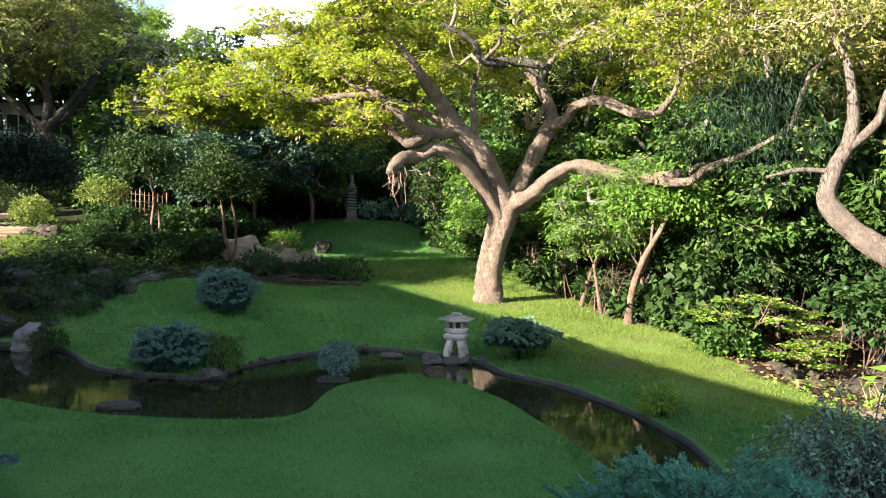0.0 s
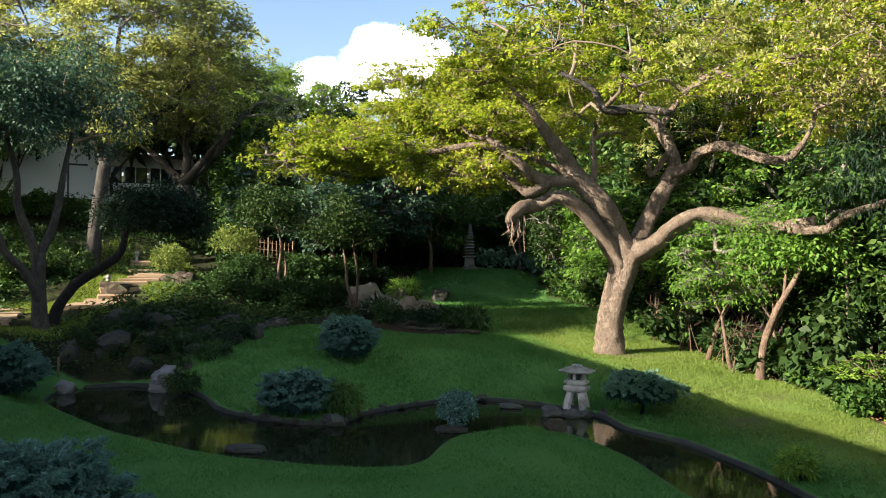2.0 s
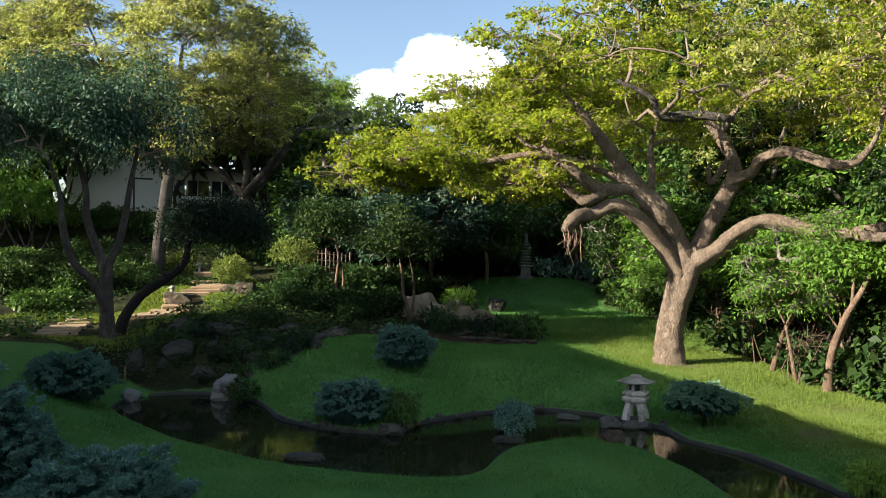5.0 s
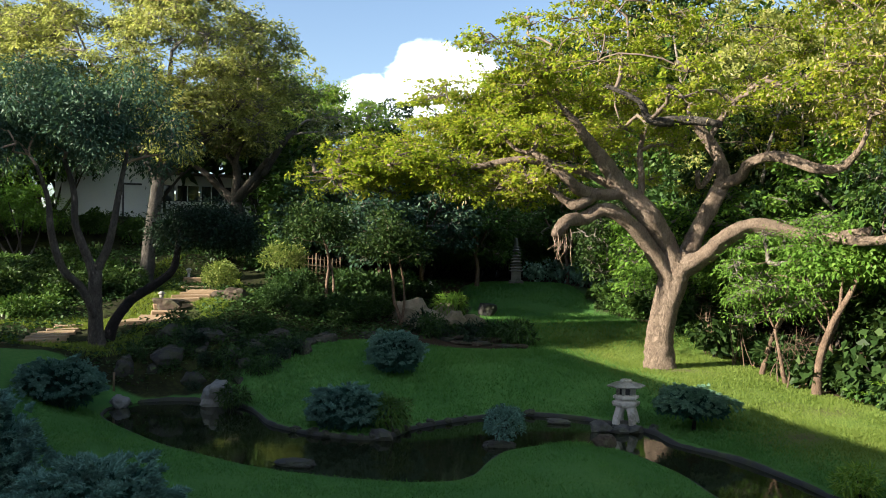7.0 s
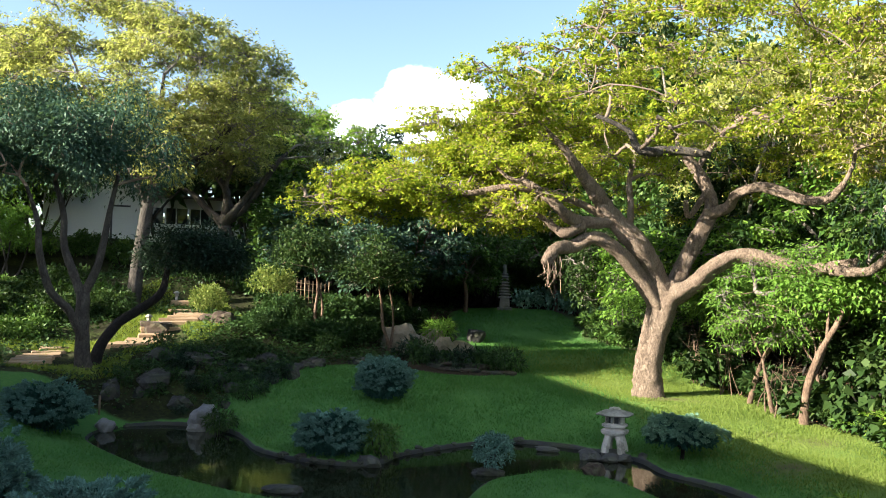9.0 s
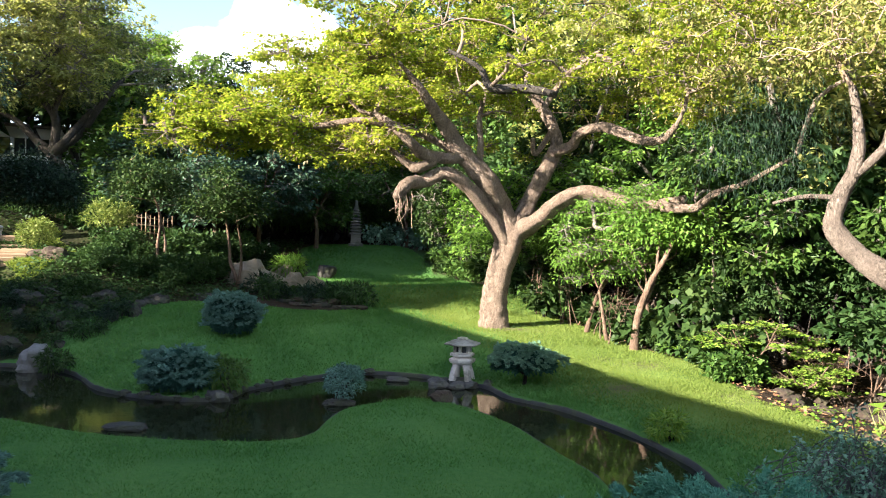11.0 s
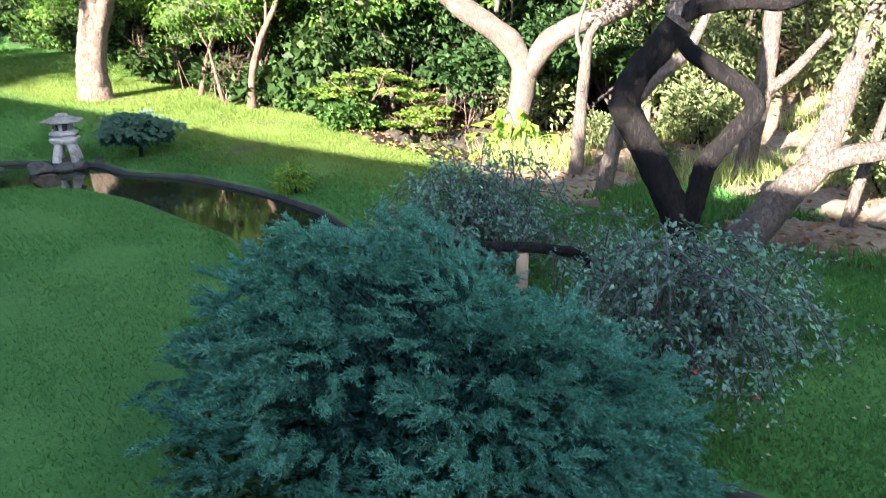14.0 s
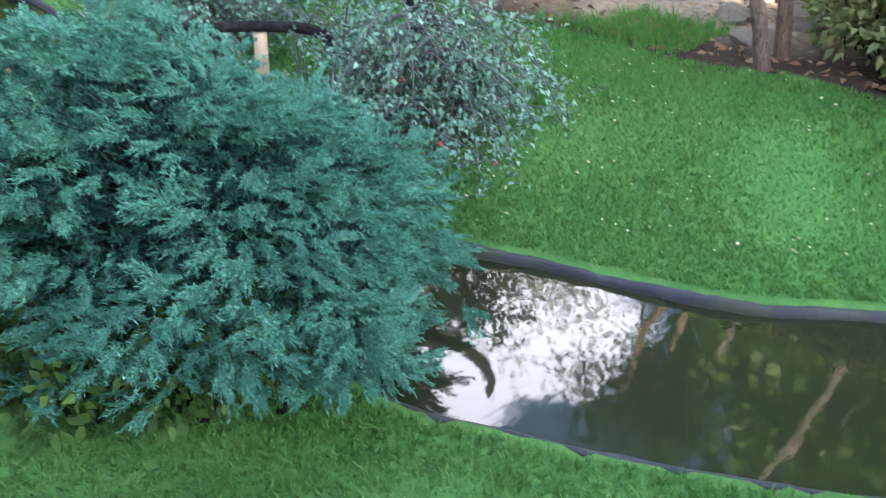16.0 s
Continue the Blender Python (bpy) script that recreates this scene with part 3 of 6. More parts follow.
wb_mesh.to_mesh(wme)
wb_mesh.free()
wme.materials.append(WATER)
tagged(new("pond_water", wme), "dark still pond water mirroring the trees", "water", kind="structure")


def kerb_strip(line, wide, top, seed):
    """A low rounded kerb along a line, standing on the pond's edge."""
    rng = np.random.default_rng(seed)
    p = smooth_line(line, 10)
    tan = unit(np.gradient(p, axis=0))
    nor = np.stack([-tan[:, 1], tan[:, 0]], 1)
    n = len(p)
    wave = top * (1 + .12 * np.sin(np.arange(n) * .31) + .08 * np.sin(np.arange(n) * .83 + 1) + .07 * rng.normal(0, 1, n))
    w = wide * (1 + .15 * np.sin(np.arange(n) * .47) + .12 * rng.normal(0, 1, n))
    prof = [(-.5, -.3, 0), (-.5, .55, 1), (-.32, .95, 1), (.1, 1, 1), (.42, .8, 1), (.55, .3, 1), (.55, -.3, 0)]
    V = np.concatenate([np.c_[p + nor * (w * a)[:, None], wave * b if k else np.full(n, b)] for a, b, k in prof])
    i, j = np.meshgrid(np.arange(len(prof) - 1), np.arange(n - 1), indexing='ij')
    i, j = i.ravel(), j.ravel()
    return V, np.stack([i * n + j, i * n + j + 1, (i + 1) * n + j + 1, (i + 1) * n + j], 1)


for line, wide, top, seed in ((FAR_BANK, .07, .09, 3), (NEAR_BANK, .06, .05, 4)):
    V, F = kerb_strip(line, wide, top, seed)
    single("pond_kerb", (0, 0, 0), V, F, KERB, "low dark weathered kerb along the pond edge", "kerb", kind="structure")


# ---- grass: blades on the lawn, thicker where the eye comes near ----
def on_ground(n, x0, x1, y0, y1, rng, keep):
    x, y = rng.uniform(x0, x1, n), rng.uniform(y0, y1, n)
    k = keep(x, y)
    x, y = x[k], y[k]
    return np.c_[x, y, ground_height(x, y)]


def blades(P, tall, wide, rng, lean=.5):
    n = len(P)
    a = rng.uniform(0, 6.283, n)
    s = np.c_[np.cos(a), np.sin(a), np.zeros(n)] * (wide * rng.uniform(.7, 1.3, n))[:, None]
    tip = np.c_[rng.normal(0, lean, (n, 2)), np.ones(n)] * (tall * rng.uniform(.5, 1.3, n))[:, None]
    V = np.stack([P - s, P + s, P + tip], 1).reshape(-1, 3)
    return V, np.arange(3 * n).reshape(n, 3)


grass_rng = np.random.default_rng(11)
grass_keep = lambda x, y: (bare(x, y) < grass_rng.uniform(.1, .9, np.shape(x))) & inside(LAWN, x, y) & (pond_distance(x, y) > .1) & (np.hypot(x, y) > 1.2)
for area, count, tall, wide in (((-9, 3, 4, 12), 70000, .035, .006), ((-13, 3, 12, 18), 60000, .04, .008), ((1, 9, -1, 9), 190000, .05, .0085),
                               ((-3, 1, .6, 4.1), 30000, .05, .0085), ((2, 8, 9, 19), 60000, .05, .008), ((-11, 7, 17, 29), 130000, .06, .011), ((-8, 3, 28, 43), 50000, .07, .016)):
    P = on_ground(count, *area, grass_rng, grass_keep)
    # greener blades toned for shade, yellower ones for sunlight, split by the mask
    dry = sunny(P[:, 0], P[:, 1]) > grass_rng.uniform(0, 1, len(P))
    for Q, m, words in ((P[~dry], BLADE, "short green lawn grass in the cool shade"), (P[dry], SUN_TINT_BLADE, "short yellow-green lawn grass on the sunny slope")):
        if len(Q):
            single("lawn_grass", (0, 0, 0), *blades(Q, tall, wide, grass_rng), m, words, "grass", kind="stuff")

# ---- trees: limbs as rows of (x, y, z, radius) ----
def tree(name, label, limbs, material, tips, leaf, category="tree", group="", seed=1, seg=12, steps=5, twig=(.05, .012), leaf_n=200, spread=.9, size=(.16, .07),
         flat=.6, droop=.2, skip=.45, centre=None, lobes=.03, sag=.1, pale=(), dark=()):
    """A tree: trunk, one mesh for each limb, its twigs and its crown of leaves. The limbs' first row of the first limb is its foot."""
    rng = np.random.default_rng(seed)
    foot = limbs[0][0][:3]
    top = thing(name, foot, label, category, group)
    for k, rows in enumerate(limbs):
        V, F = tube(rows, seg if rows[0][3] > .15 else max(7, seg // 2), steps, .035, rng, True, lobes)
        part("trunk" if k == 0 else "limb", V, F, PALE_BARK if k in pale else SHADE_BARK if k in dark else material, top)
    if len(tips):
        nodes = np.concatenate([smooth_line(rows, 3)[int(len(rows) * 3 * skip):, :3] for rows in limbs[1:]] or [np.array(limbs[0])[-2:, :3]])
        part("branchwork", *twigs(nodes, tips, rng, *twig, sag=sag), TWIG if material is not DARK_BARK else DARK_BARK, top, kind="stuff")
        part("crown", *clumps(tips, leaf_n, spread, *size, rng, centre, droop, flat), leaf, top, kind="stuff")
    return top


def dome(n, centre, radii, rng, low=.0, inner=.55, power=1.0):
    """Points through the outer part of a dome, none below the share low of its height."""
    out = []
    while len(out) < n:
        d = unit(rng.normal(0, 1, 3))
        if d[2] < low:
            continue
        out.append(np.array(centre) + d * np.array(radii) * (inner + (1 - inner) * rng.uniform() ** power) * (1 + .1 * noise.noise(Vector(d * 2.3))))
    return np.array(out)


def boughs(n, centre, radii, rng, low=.0, inner=.85, each=11, pad=(1.0, 1.0, .34)):
    """Boughs over the outer part of a dome: their centres, and the shoot tips in a flat pad about each."""
    c = dome(n, centre, radii, rng, low, inner)
    size = rng.uniform(.65, 1.25, (n, 1, 1))
    t = c[:, None, :] + np.array([unit(rng.normal(0, 1, (each, 3))) * rng.uniform(.15, 1, (each, 1)) ** .6 for k in range(n)]) * np.array(pad) * size
    return c, t.reshape(-1, 3), np.repeat(c, each, 0)


def rosettes(tips, each, reach, size, rng, droop=.35, rise=.12, loose=.35):
    """Leaves that radiate from each shoot tip like a loose open hand and hang at their ends."""
    n = len(tips) * each
    a = rng.uniform(0, 6.283, n)
    d = np.c_[np.cos(a), np.sin(a), rng.normal(rise, loose, n)]
    T = np.repeat(tips, each, 0)
    k = np.repeat(rng.uniform(.7, 1.3, len(tips)), each)[:, None]
    return leaves(T + d * reach * k * rng.uniform(.05, 1, (n, 1)), d + rng.normal(0, .3, (n, 3)) * np.array([1, 1, min(1, loose / .3)]) - np.array([0, 0, droop]), *size, rng)


def shoots(starts, tips, rng, thick=.014):
    """Short crooked shoots from each bough's centre to its tips, three-sided."""
    n = len(tips)
    m = (starts + tips) / 2 + rng.normal(0, .09, (n, 3)) + np.array([0, 0, .06])
    side = unit(np.cross(tips - starts, rng.normal(0, 1, (n, 3))))
    other = unit(np.cross(tips - starts, side))
    rings = []
    for p, r in ((starts, thick), (m, thick * .75), (tips, thick * .35)):
        for q in range(3):
            rings.append(p + (side * math.cos(q * 2.094) + other * math.sin(q * 2.094)) * r)
    V = np.stack(rings, 1).reshape(-1, 3)
    base = np.arange(n)[:, None] * 9
    F = np.concatenate([base + np.array([r * 3 + q, r * 3 + (q + 1) % 3, r * 3 + 3 + (q + 1) % 3, r * 3 + 3 + q]) for r in range(2) for q in range(3)])
    return V, F


def crowned(top, limbs, groups, leaf, rng, each=22, reach=.2, size=(.17, .075), twig=(.06, .016), skip=.4, bough_mat=None, droop=.35, shoot=.014, sag=.1, loose=.35):
    """Gives a tree its branchwork and its crown from groups of boughs."""
    C, T, S = (np.concatenate(g) for g in zip(*groups))
    nodes = np.concatenate([smooth_line(rows, 3)[int(len(rows) * 3 * skip):, :3] for rows in limbs[1:]] or [np.array(limbs[0])[-2:, :3]])
    part("branchwork", *join([twigs(nodes, C, rng, *twig, sag=sag), shoots(S, T, rng, shoot)]), bough_mat or TWIG, top, kind="stuff")
    part("crown", *rosettes(T, each, reach, size, rng, droop, loose=loose), leaf, top, kind="stuff")
    return T


tree_rng = np.random.default_rng(21)
UMBRELLA = []
UMBRELLA.append([(1.42, 24.49, 0.71, 0.47), (1.4, 24.49, 1.12, 0.41), (1.41, 24.49, 1.69, 0.38), (1.56, 24.48, 2.52, 0.37), (1.78, 24.46, 3.35, 0.42), (1.9, 24.45, 3.87, 0.43)])
UMBRELLA.append([(1.89, 24.45, 3.68, 0.32), (1.53, 24.38, 4.41, 0.3), (1.03, 24.21, 5.13, 0.27), (0.38, 23.83, 5.84, 0.24), (-0.18, 23.43, 6.53, 0.19), (-0.57, 23.03, 7.12, 0.14), (-1.03, 22.51, 7.75, 0.1), (-1.45, 22.3, 8.2, .05), (-1.9, 22.2, 8.7, .03)])
UMBRELLA.append([(0.38, 23.83, 5.84, 0.17), (-0.17, 23.43, 5.76, 0.16), (-0.78, 23.02, 5.67, 0.15), (-1.19, 22.61, 5.91, 0.13), (-1.6, 22.5, 6.4, 0.1), (-2.1, 22.6, 6.8, 0.08), (-2.6, 22.8, 7.1, .055), (-3.1, 22.9, 7.4, .03)])
UMBRELLA.append([(-.5, 23.2, 5.7, .15), (-.95, 22.95, 5.45, .15), (-1.35, 22.8, 5.55, .11), (-1.75, 22.7, 5.9, .07), (-2.1, 22.7, 6.3, .04)])
UMBRELLA.append([(0.79, 24.02, 5.45, 0.1), (0.86, 24.21, 6.28, 0.09), (0.94, 24.41, 7.12, 0.07), (1.1, 24.6, 7.89, 0.05)])
UMBRELLA.append([(1.7, 24.37, 3.35, 0.26), (1.12, 24.1, 4.24, 0.23), (0.47, 23.83, 4.95, 0.2), (-0.08, 23.43, 5.19, 0.18), (-0.7, 23.02, 5.1, 0.17), (-1.12, 22.7, 4.95, 0.17), (-1.42, 22.5, 4.72, 0.15), (-1.55, 22.4, 4.5, .09)])
UMBRELLA.append([(2.1, 24.54, 3.92, 0.28), (2.5, 24.8, 4.84, 0.24), (2.87, 25.06, 5.76, 0.22), (3.28, 25.21, 6.27, 0.2), (3.14, 25.33, 6.96, 0.17), (2.83, 25.47, 7.65, 0.15), (2.36, 25.32, 8.06, 0.12)])
UMBRELLA.append([(3.08, 25.13, 6.15, 0.18), (3.65, 24.75, 6.34, 0.16), (3.88, 24.31, 6.75, 0.14), (4.49, 23.59, 6.72, 0.13), (5.13, 22.95, 6.46, 0.12), (5.72, 22.29, 6.36, 0.11), (5.97, 22.01, 6.64, 0.08)])
UMBRELLA.append([(2.86, 25.46, 7.57, 0.1), (3.33, 25.4, 8.31, 0.09), (3.79, 25.34, 8.87, 0.07), (4.35, 25.04, 9.45, 0.05)])
UMBRELLA.append([(2.98, 23.33, 7.65, 0.1), (2.17, 23.42, 7.81, 0.13), (1.34, 23.39, 7.71, 0.13), (0.88, 23.31, 8, 0.11), (0.57, 23.22, 8.47, 0.08), (-0.13, 23.03, 8.84, 0.05)])
UMBRELLA.append([(3.16, 25.22, 6.94, 0.1), (2.6, 25.09, 6.1, 0.08), (2.38, 24.91, 6.5, 0.07)])
UMBRELLA.append([(2.01, 24.34, 3.68, 0.3), (2.67, 24.08, 4.1, 0.25), (3.23, 23.8, 4.61, 0.22), (3.99, 23.48, 4.77, 0.19), (4.76, 23.03, 4.71, 0.18), (5.27, 22.71, 4.5, 0.17), (5.7, 22.4, 4.48, 0.15), (6.35, 21.91, 4.55, 0.13)])
UMBRELLA.append([(5.75, 22.07, 4.49, 0.13), (6.45, 21.46, 4.46, 0.11), (6.76, 20.94, 4.78, 0.09), (7.46, 20.06, 5.09, 0.06), (8.03, 19.19, 5.68, 0.04)])
UMBRELLA.append([(0.38, 23.83, 5.84, .13), (-.9, 23.9, 6.5, .11), (-2.4, 23.7, 6.75, .1), (-4.1, 23.5, 6.6, .085), (-5.8, 23.4, 6.85, .07), (-7.4, 23.2, 6.6, .05), (-8.8, 23.1, 6.5, .03)])

knot_rng = np.random.default_rng(55)                              # crooked, knotty limbs: small bends between their joints
UMBRELLA = [[(x + b[0], y + b[1], z + b[2], r * b[3]) for (x, y, z, r), b in zip(rows, [(0, 0, 0, 1)] * 2 + [(*knot_rng.normal(0, .075, 3), 1 + abs(knot_rng.normal(0, .1))) for q in rows])] if k else rows for k, rows in enumerate(UMBRELLA)]
# limb 9 takes the darkened bark
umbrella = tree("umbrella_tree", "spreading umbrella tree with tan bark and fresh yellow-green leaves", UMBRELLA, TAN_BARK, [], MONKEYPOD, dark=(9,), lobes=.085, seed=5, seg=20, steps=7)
umbrella_groups = []
for n, centre, radii, low, inner in ((310, (3.1, 25, 6.3), (10.6, 9.1, 6.1), .05, .86), (90, (3.2, 26, 6.5), (9, 7, 4.8), .25, .5), (62, (-5.4, 23.2, 6.0), (4.6, 3.4, 1.9), -.15, .5),
                                      (8, (-3, 25.2, 6.2), (2.6, 1.4, .8), -.4, .3), (9, (7.3, 20.6, 6.0), (2.4, 1.8, 1.0), -.2, .3), (7, (6.4, 22, 7.4), (1.8, 1.4, .8), -.2, .3),
                                      (5, (-2.2, 22.2, 7.4), (1.6, .8, .7), -.4, .3), (12, (-3.2, 25.6, 8.0), (2.6, 1.5, 1.2), -.5, .3), (8, (.7, 26, 8.8), (2.2, 1.3, .8), -.4, .3), (4, (1.2, 24.0, 7.5), (1.6, .8, .7), -.7, .3), (14, (-3.0, 23.6, 5.9), (1.7, .9, .8), -.8, .3), (10, (7.5, 21, 8.2), (3, 1.6, 1), -.5, .3), (60, (-2.6, 27.6, 8.7), (4.2, 2, 2.2), -.5, .3), (44, (-4.4, 26.4, 8.3), (2.6, 1.5, 2.0), -.6, .2), (20, (-7, 24.6, 6.5), (3, 1.8, 1.3), -.4, .3), (10, (-2.0, 21.3, 8.6), (1.8, .8, .7), -.7, .3), (26, (-3.2, 24.7, 7.2), (2.2, .8, 1.3), -.8, .2), (18, (-5.6, 23.2, 6.7), (2.0, .9, .8), -.8, .2), (14, (-1.0, 25.6, 7.6), (1.8, .7, .9), -.8, .2)):
    c, t, st = boughs(n, centre, radii, tree_rng, low, inner, 12, (1.0, 1.0, .3))
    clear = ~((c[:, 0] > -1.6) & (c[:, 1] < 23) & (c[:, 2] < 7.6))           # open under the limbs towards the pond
    for heart, wide in (((.9, 24, 5.2), 3.9), ((2.9, 25.2, 7.2), 2.4)):         # and boughs left out along the sun's lines, so it reaches the limbs
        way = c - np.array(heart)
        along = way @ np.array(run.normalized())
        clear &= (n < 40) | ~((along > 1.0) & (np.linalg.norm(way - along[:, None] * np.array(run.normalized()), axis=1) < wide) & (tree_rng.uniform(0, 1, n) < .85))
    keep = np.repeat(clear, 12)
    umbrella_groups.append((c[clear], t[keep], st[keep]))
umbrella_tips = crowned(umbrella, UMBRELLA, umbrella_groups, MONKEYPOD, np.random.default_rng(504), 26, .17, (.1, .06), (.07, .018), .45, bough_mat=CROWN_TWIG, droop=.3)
pod_rng = np.random.default_rng(505)
pod_tips = umbrella_tips[pod_rng.permutation(len(umbrella_tips))[:2600]]
pod_tips = pod_tips[(pod_rng.uniform(0, 1, len(pod_tips)) < .3 + .07 * (pod_tips[:, 0] + 3))]
part("seed_pod_growth", *clumps(pod_tips, 14, .34, .105, .03, pod_rng, None, 1.6, .7), POD, umbrella, "dry brown hanging seed pods", kind="stuff")
vine_rng = np.random.default_rng(506)
for k in range(18):                                               # dry vines hanging from the stub of the low limb
    b = np.array([-1.35, 22.5, 4.75]) + vine_rng.normal(0, 1, 3) * np.array([.2, .12, .08])
    drop = vine_rng.uniform(.35, 1.0)
    part("hanging_vine", *tube([(*b, .012), (*(b + np.array([vine_rng.normal(0, .06), vine_rng.normal(0, .06), -drop * .5])), .009), (*(b + np.array([vine_rng.normal(0, .1), vine_rng.normal(0, .1), -drop])), .005)], 4, 3, 0, vine_rng, False), TWIG, umbrella, "dry brown hanging vine")
CORAL = []
CORAL.append([(9.71, 15.96, 0.05, 0.36), (9.73, 15.95, 0.72, 0.3), (9.82, 15.89, 1.38, 0.28), (9.86, 15.87, 1.96, 0.3)])
CORAL.append([(9.86, 15.87, 1.89, 0.25), (9.49, 15.98, 2.53, 0.26), (8.88, 16.22, 3, 0.25), (8.27, 16.43, 3.46, 0.23), (7.8, 16.54, 4.04, 0.2), (7.87, 16.4, 4.68, 0.16), (8.03, 16.21, 5.22, 0.14), (8.02, 16.1, 5.91, 0.11), (7.84, 16.08, 6.82, 0.07)])
CORAL.append([(7.98, 16.24, 5.04, 0.11), (8.4, 15.91, 5.56, 0.09), (8.49, 15.74, 6.13, 0.07), (8.82, 15.44, 6.9, 0.05)])
CORAL.append([(9.2, 16.03, 3.14, 0.06), (9.29, 16.1, 3.91, 0.05), (9.38, 16.16, 4.67, 0.04)])
CORAL.append([(7.76, 16.46, 4.62, 0.06), (7.17, 16.5, 4.63, 0.05), (6.54, 16.56, 4.48, 0.03)])
CORAL.append([(9.89, 15.85, 1.77, 0.25), (10.17, 15.43, 2.47, 0.24), (10.48, 14.85, 2.88, 0.22), (10.85, 14.21, 3.09, 0.2), (11.15, 13.58, 3.54, 0.18), (11.34, 13.03, 4.05, 0.16), (11.43, 12.54, 4.78, 0.13), (11.5, 12.06, 5.57, 0.09)])
CORAL.append([(10.82, 14.35, 3.01, 0.13), (10.9, 14.17, 3.81, 0.12), (10.96, 13.99, 4.82, 0.11), (11.28, 13.6, 5.49, 0.09), (11.43, 13.21, 6.21, 0.07)])
CORAL.append([(10.98, 13.98, 4.84, 0.09), (10.68, 14.33, 5.53, 0.08), (10.4, 14.66, 6.11, 0.06), (10, 14.94, 6.79, 0.04)])

coral_tips = np.concatenate([dome(230, (8.6, 16.3, 7.4), (4.2, 3.6, 2.6), tree_rng, -.2, .3), dome(140, (11.2, 13.4, 7.2), (3, 3, 2.2), tree_rng, -.2, .3)])
coral = tree("coral_tree", "sunlit pale-barked tree forking into crooked limbs", CORAL, PALE_BARK, coral_tips, BLOSSOM_LEAF, lobes=.06, seed=6, seg=14, leaf_n=26, spread=.6, size=(.12, .05), droop=.6, twig=(.06, .013))
hang = dome(40, (6.3, 16.6, 5.8), (1.7, 1.4, 1.6), tree_rng, -.8, .2)
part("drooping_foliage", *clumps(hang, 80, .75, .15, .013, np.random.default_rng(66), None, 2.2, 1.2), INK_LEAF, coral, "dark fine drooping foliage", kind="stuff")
CROOKED = []
CROOKED.append([(6.14, 6.53, 0.75, 0.2), (6.1, 6.57, 1.15, 0.17), (5.94, 6.72, 1.65, 0.17), (5.75, 6.88, 2.11, 0.16), (5.59, 7.02, 2.51, 0.16), (5.64, 6.98, 2.84, 0.15), (5.81, 6.83, 3.14, 0.15), (5.94, 6.72, 3.39, 0.15)])
CROOKED.append([(5.92, 6.73, 3.33, 0.14), (6.05, 6.76, 3.73, 0.13), (6.14, 6.8, 4.25, 0.12), (6.16, 6.92, 4.71, 0.1), (6.15, 7.07, 5.12, 0.09), (6.05, 7.29, 5.71, 0.06)])
CROOKED.append([(5.93, 6.73, 3.42, 0.1), (6.11, 6.56, 3.58, 0.11), (6.33, 6.2, 3.63, 0.1), (6.54, 5.82, 3.65, 0.1), (6.66, 5.52, 3.97, 0.08), (6.69, 5.48, 4.32, 0.06)])
CROOKED.append([(5.61, 7, 2.42, 0.13), (5.44, 6.94, 2.54, 0.12), (5.39, 6.92, 2.61, 0.11)])
CROOKED.append([(6.14, 6.53, 1.25, 0.12), (6.26, 6.55, 1.61, 0.12), (6.38, 6.58, 1.9, 0.12), (6.61, 6.49, 2.21, 0.11), (6.82, 6.41, 2.48, 0.11), (6.84, 6.54, 2.67, 0.1), (6.69, 6.84, 2.86, 0.1), (6.55, 7.24, 3.11, 0.09), (6.54, 7.52, 3.53, 0.07)])

# the upper stem has pale bark to stand for the sun on it
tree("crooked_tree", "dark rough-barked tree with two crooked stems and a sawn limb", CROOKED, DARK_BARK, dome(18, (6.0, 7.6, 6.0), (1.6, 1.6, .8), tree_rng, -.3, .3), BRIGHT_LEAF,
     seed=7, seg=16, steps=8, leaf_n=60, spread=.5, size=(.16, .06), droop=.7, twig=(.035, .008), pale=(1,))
LEANING = []
LEANING.append([(7.26, 6.78, 0.81, 0.24), (7.43, 6.67, 1.07, 0.22), (7.68, 6.6, 1.39, 0.2), (8.01, 6.52, 1.69, 0.19), (8.34, 6.58, 2.21, 0.16), (8.65, 6.67, 2.73, 0.14), (8.98, 6.74, 3.36, 0.11), (9.18, 6.8, 4.03, 0.08)])
LEANING.append([(8.03, 6.49, 1.7, 0.13), (8.14, 6.18, 1.88, 0.13), (8.29, 5.8, 2, 0.12), (8.5, 5.3, 2.16, 0.12), (8.62, 4.88, 2.46, 0.09), (8.7, 4.52, 2.89, 0.06)])

tree("leaning_tree", "leaning tree with pale mottled bark on the earth bank", LEANING, PALE_BARK, dome(16, (9.8, 6.2, 5.2), (2.0, 2.0, 1.3), tree_rng, -.1, .3), BANK_LEAF,
     seed=8, seg=14, steps=6, leaf_n=38, spread=.5, size=(.13, .05), twig=(.04, .008))
POLE_TREE = []
POLE_TREE.append([(8.32, 11.73, 0.28, 0.2), (8.36, 11.69, 0.69, 0.13), (8.38, 11.68, 1.6, 0.11), (8.36, 11.57, 2.4, 0.1), (8.33, 11.47, 2.88, 0.08), (8.42, 11.28, 3.18, 0.05)])
POLE_TREE.append([(8.31, 11.61, 2.59, 0.05), (8.35, 11.83, 2.95, 0.04), (8.52, 11.83, 3.53, 0.03)])
tree("bank_tree", "slim pale tree stem on the sunny bank", POLE_TREE, PALE_BARK, dome(18, (8.5, 11.6, 4.2), (1.2, 1.2, 1), tree_rng, -.1, .3), BANK_LEAF, group="trees on the bank", seed=39, leaf_n=70, spread=.5, size=(.13, .05), twig=(.035, .008))
ARCHED_TREE = []
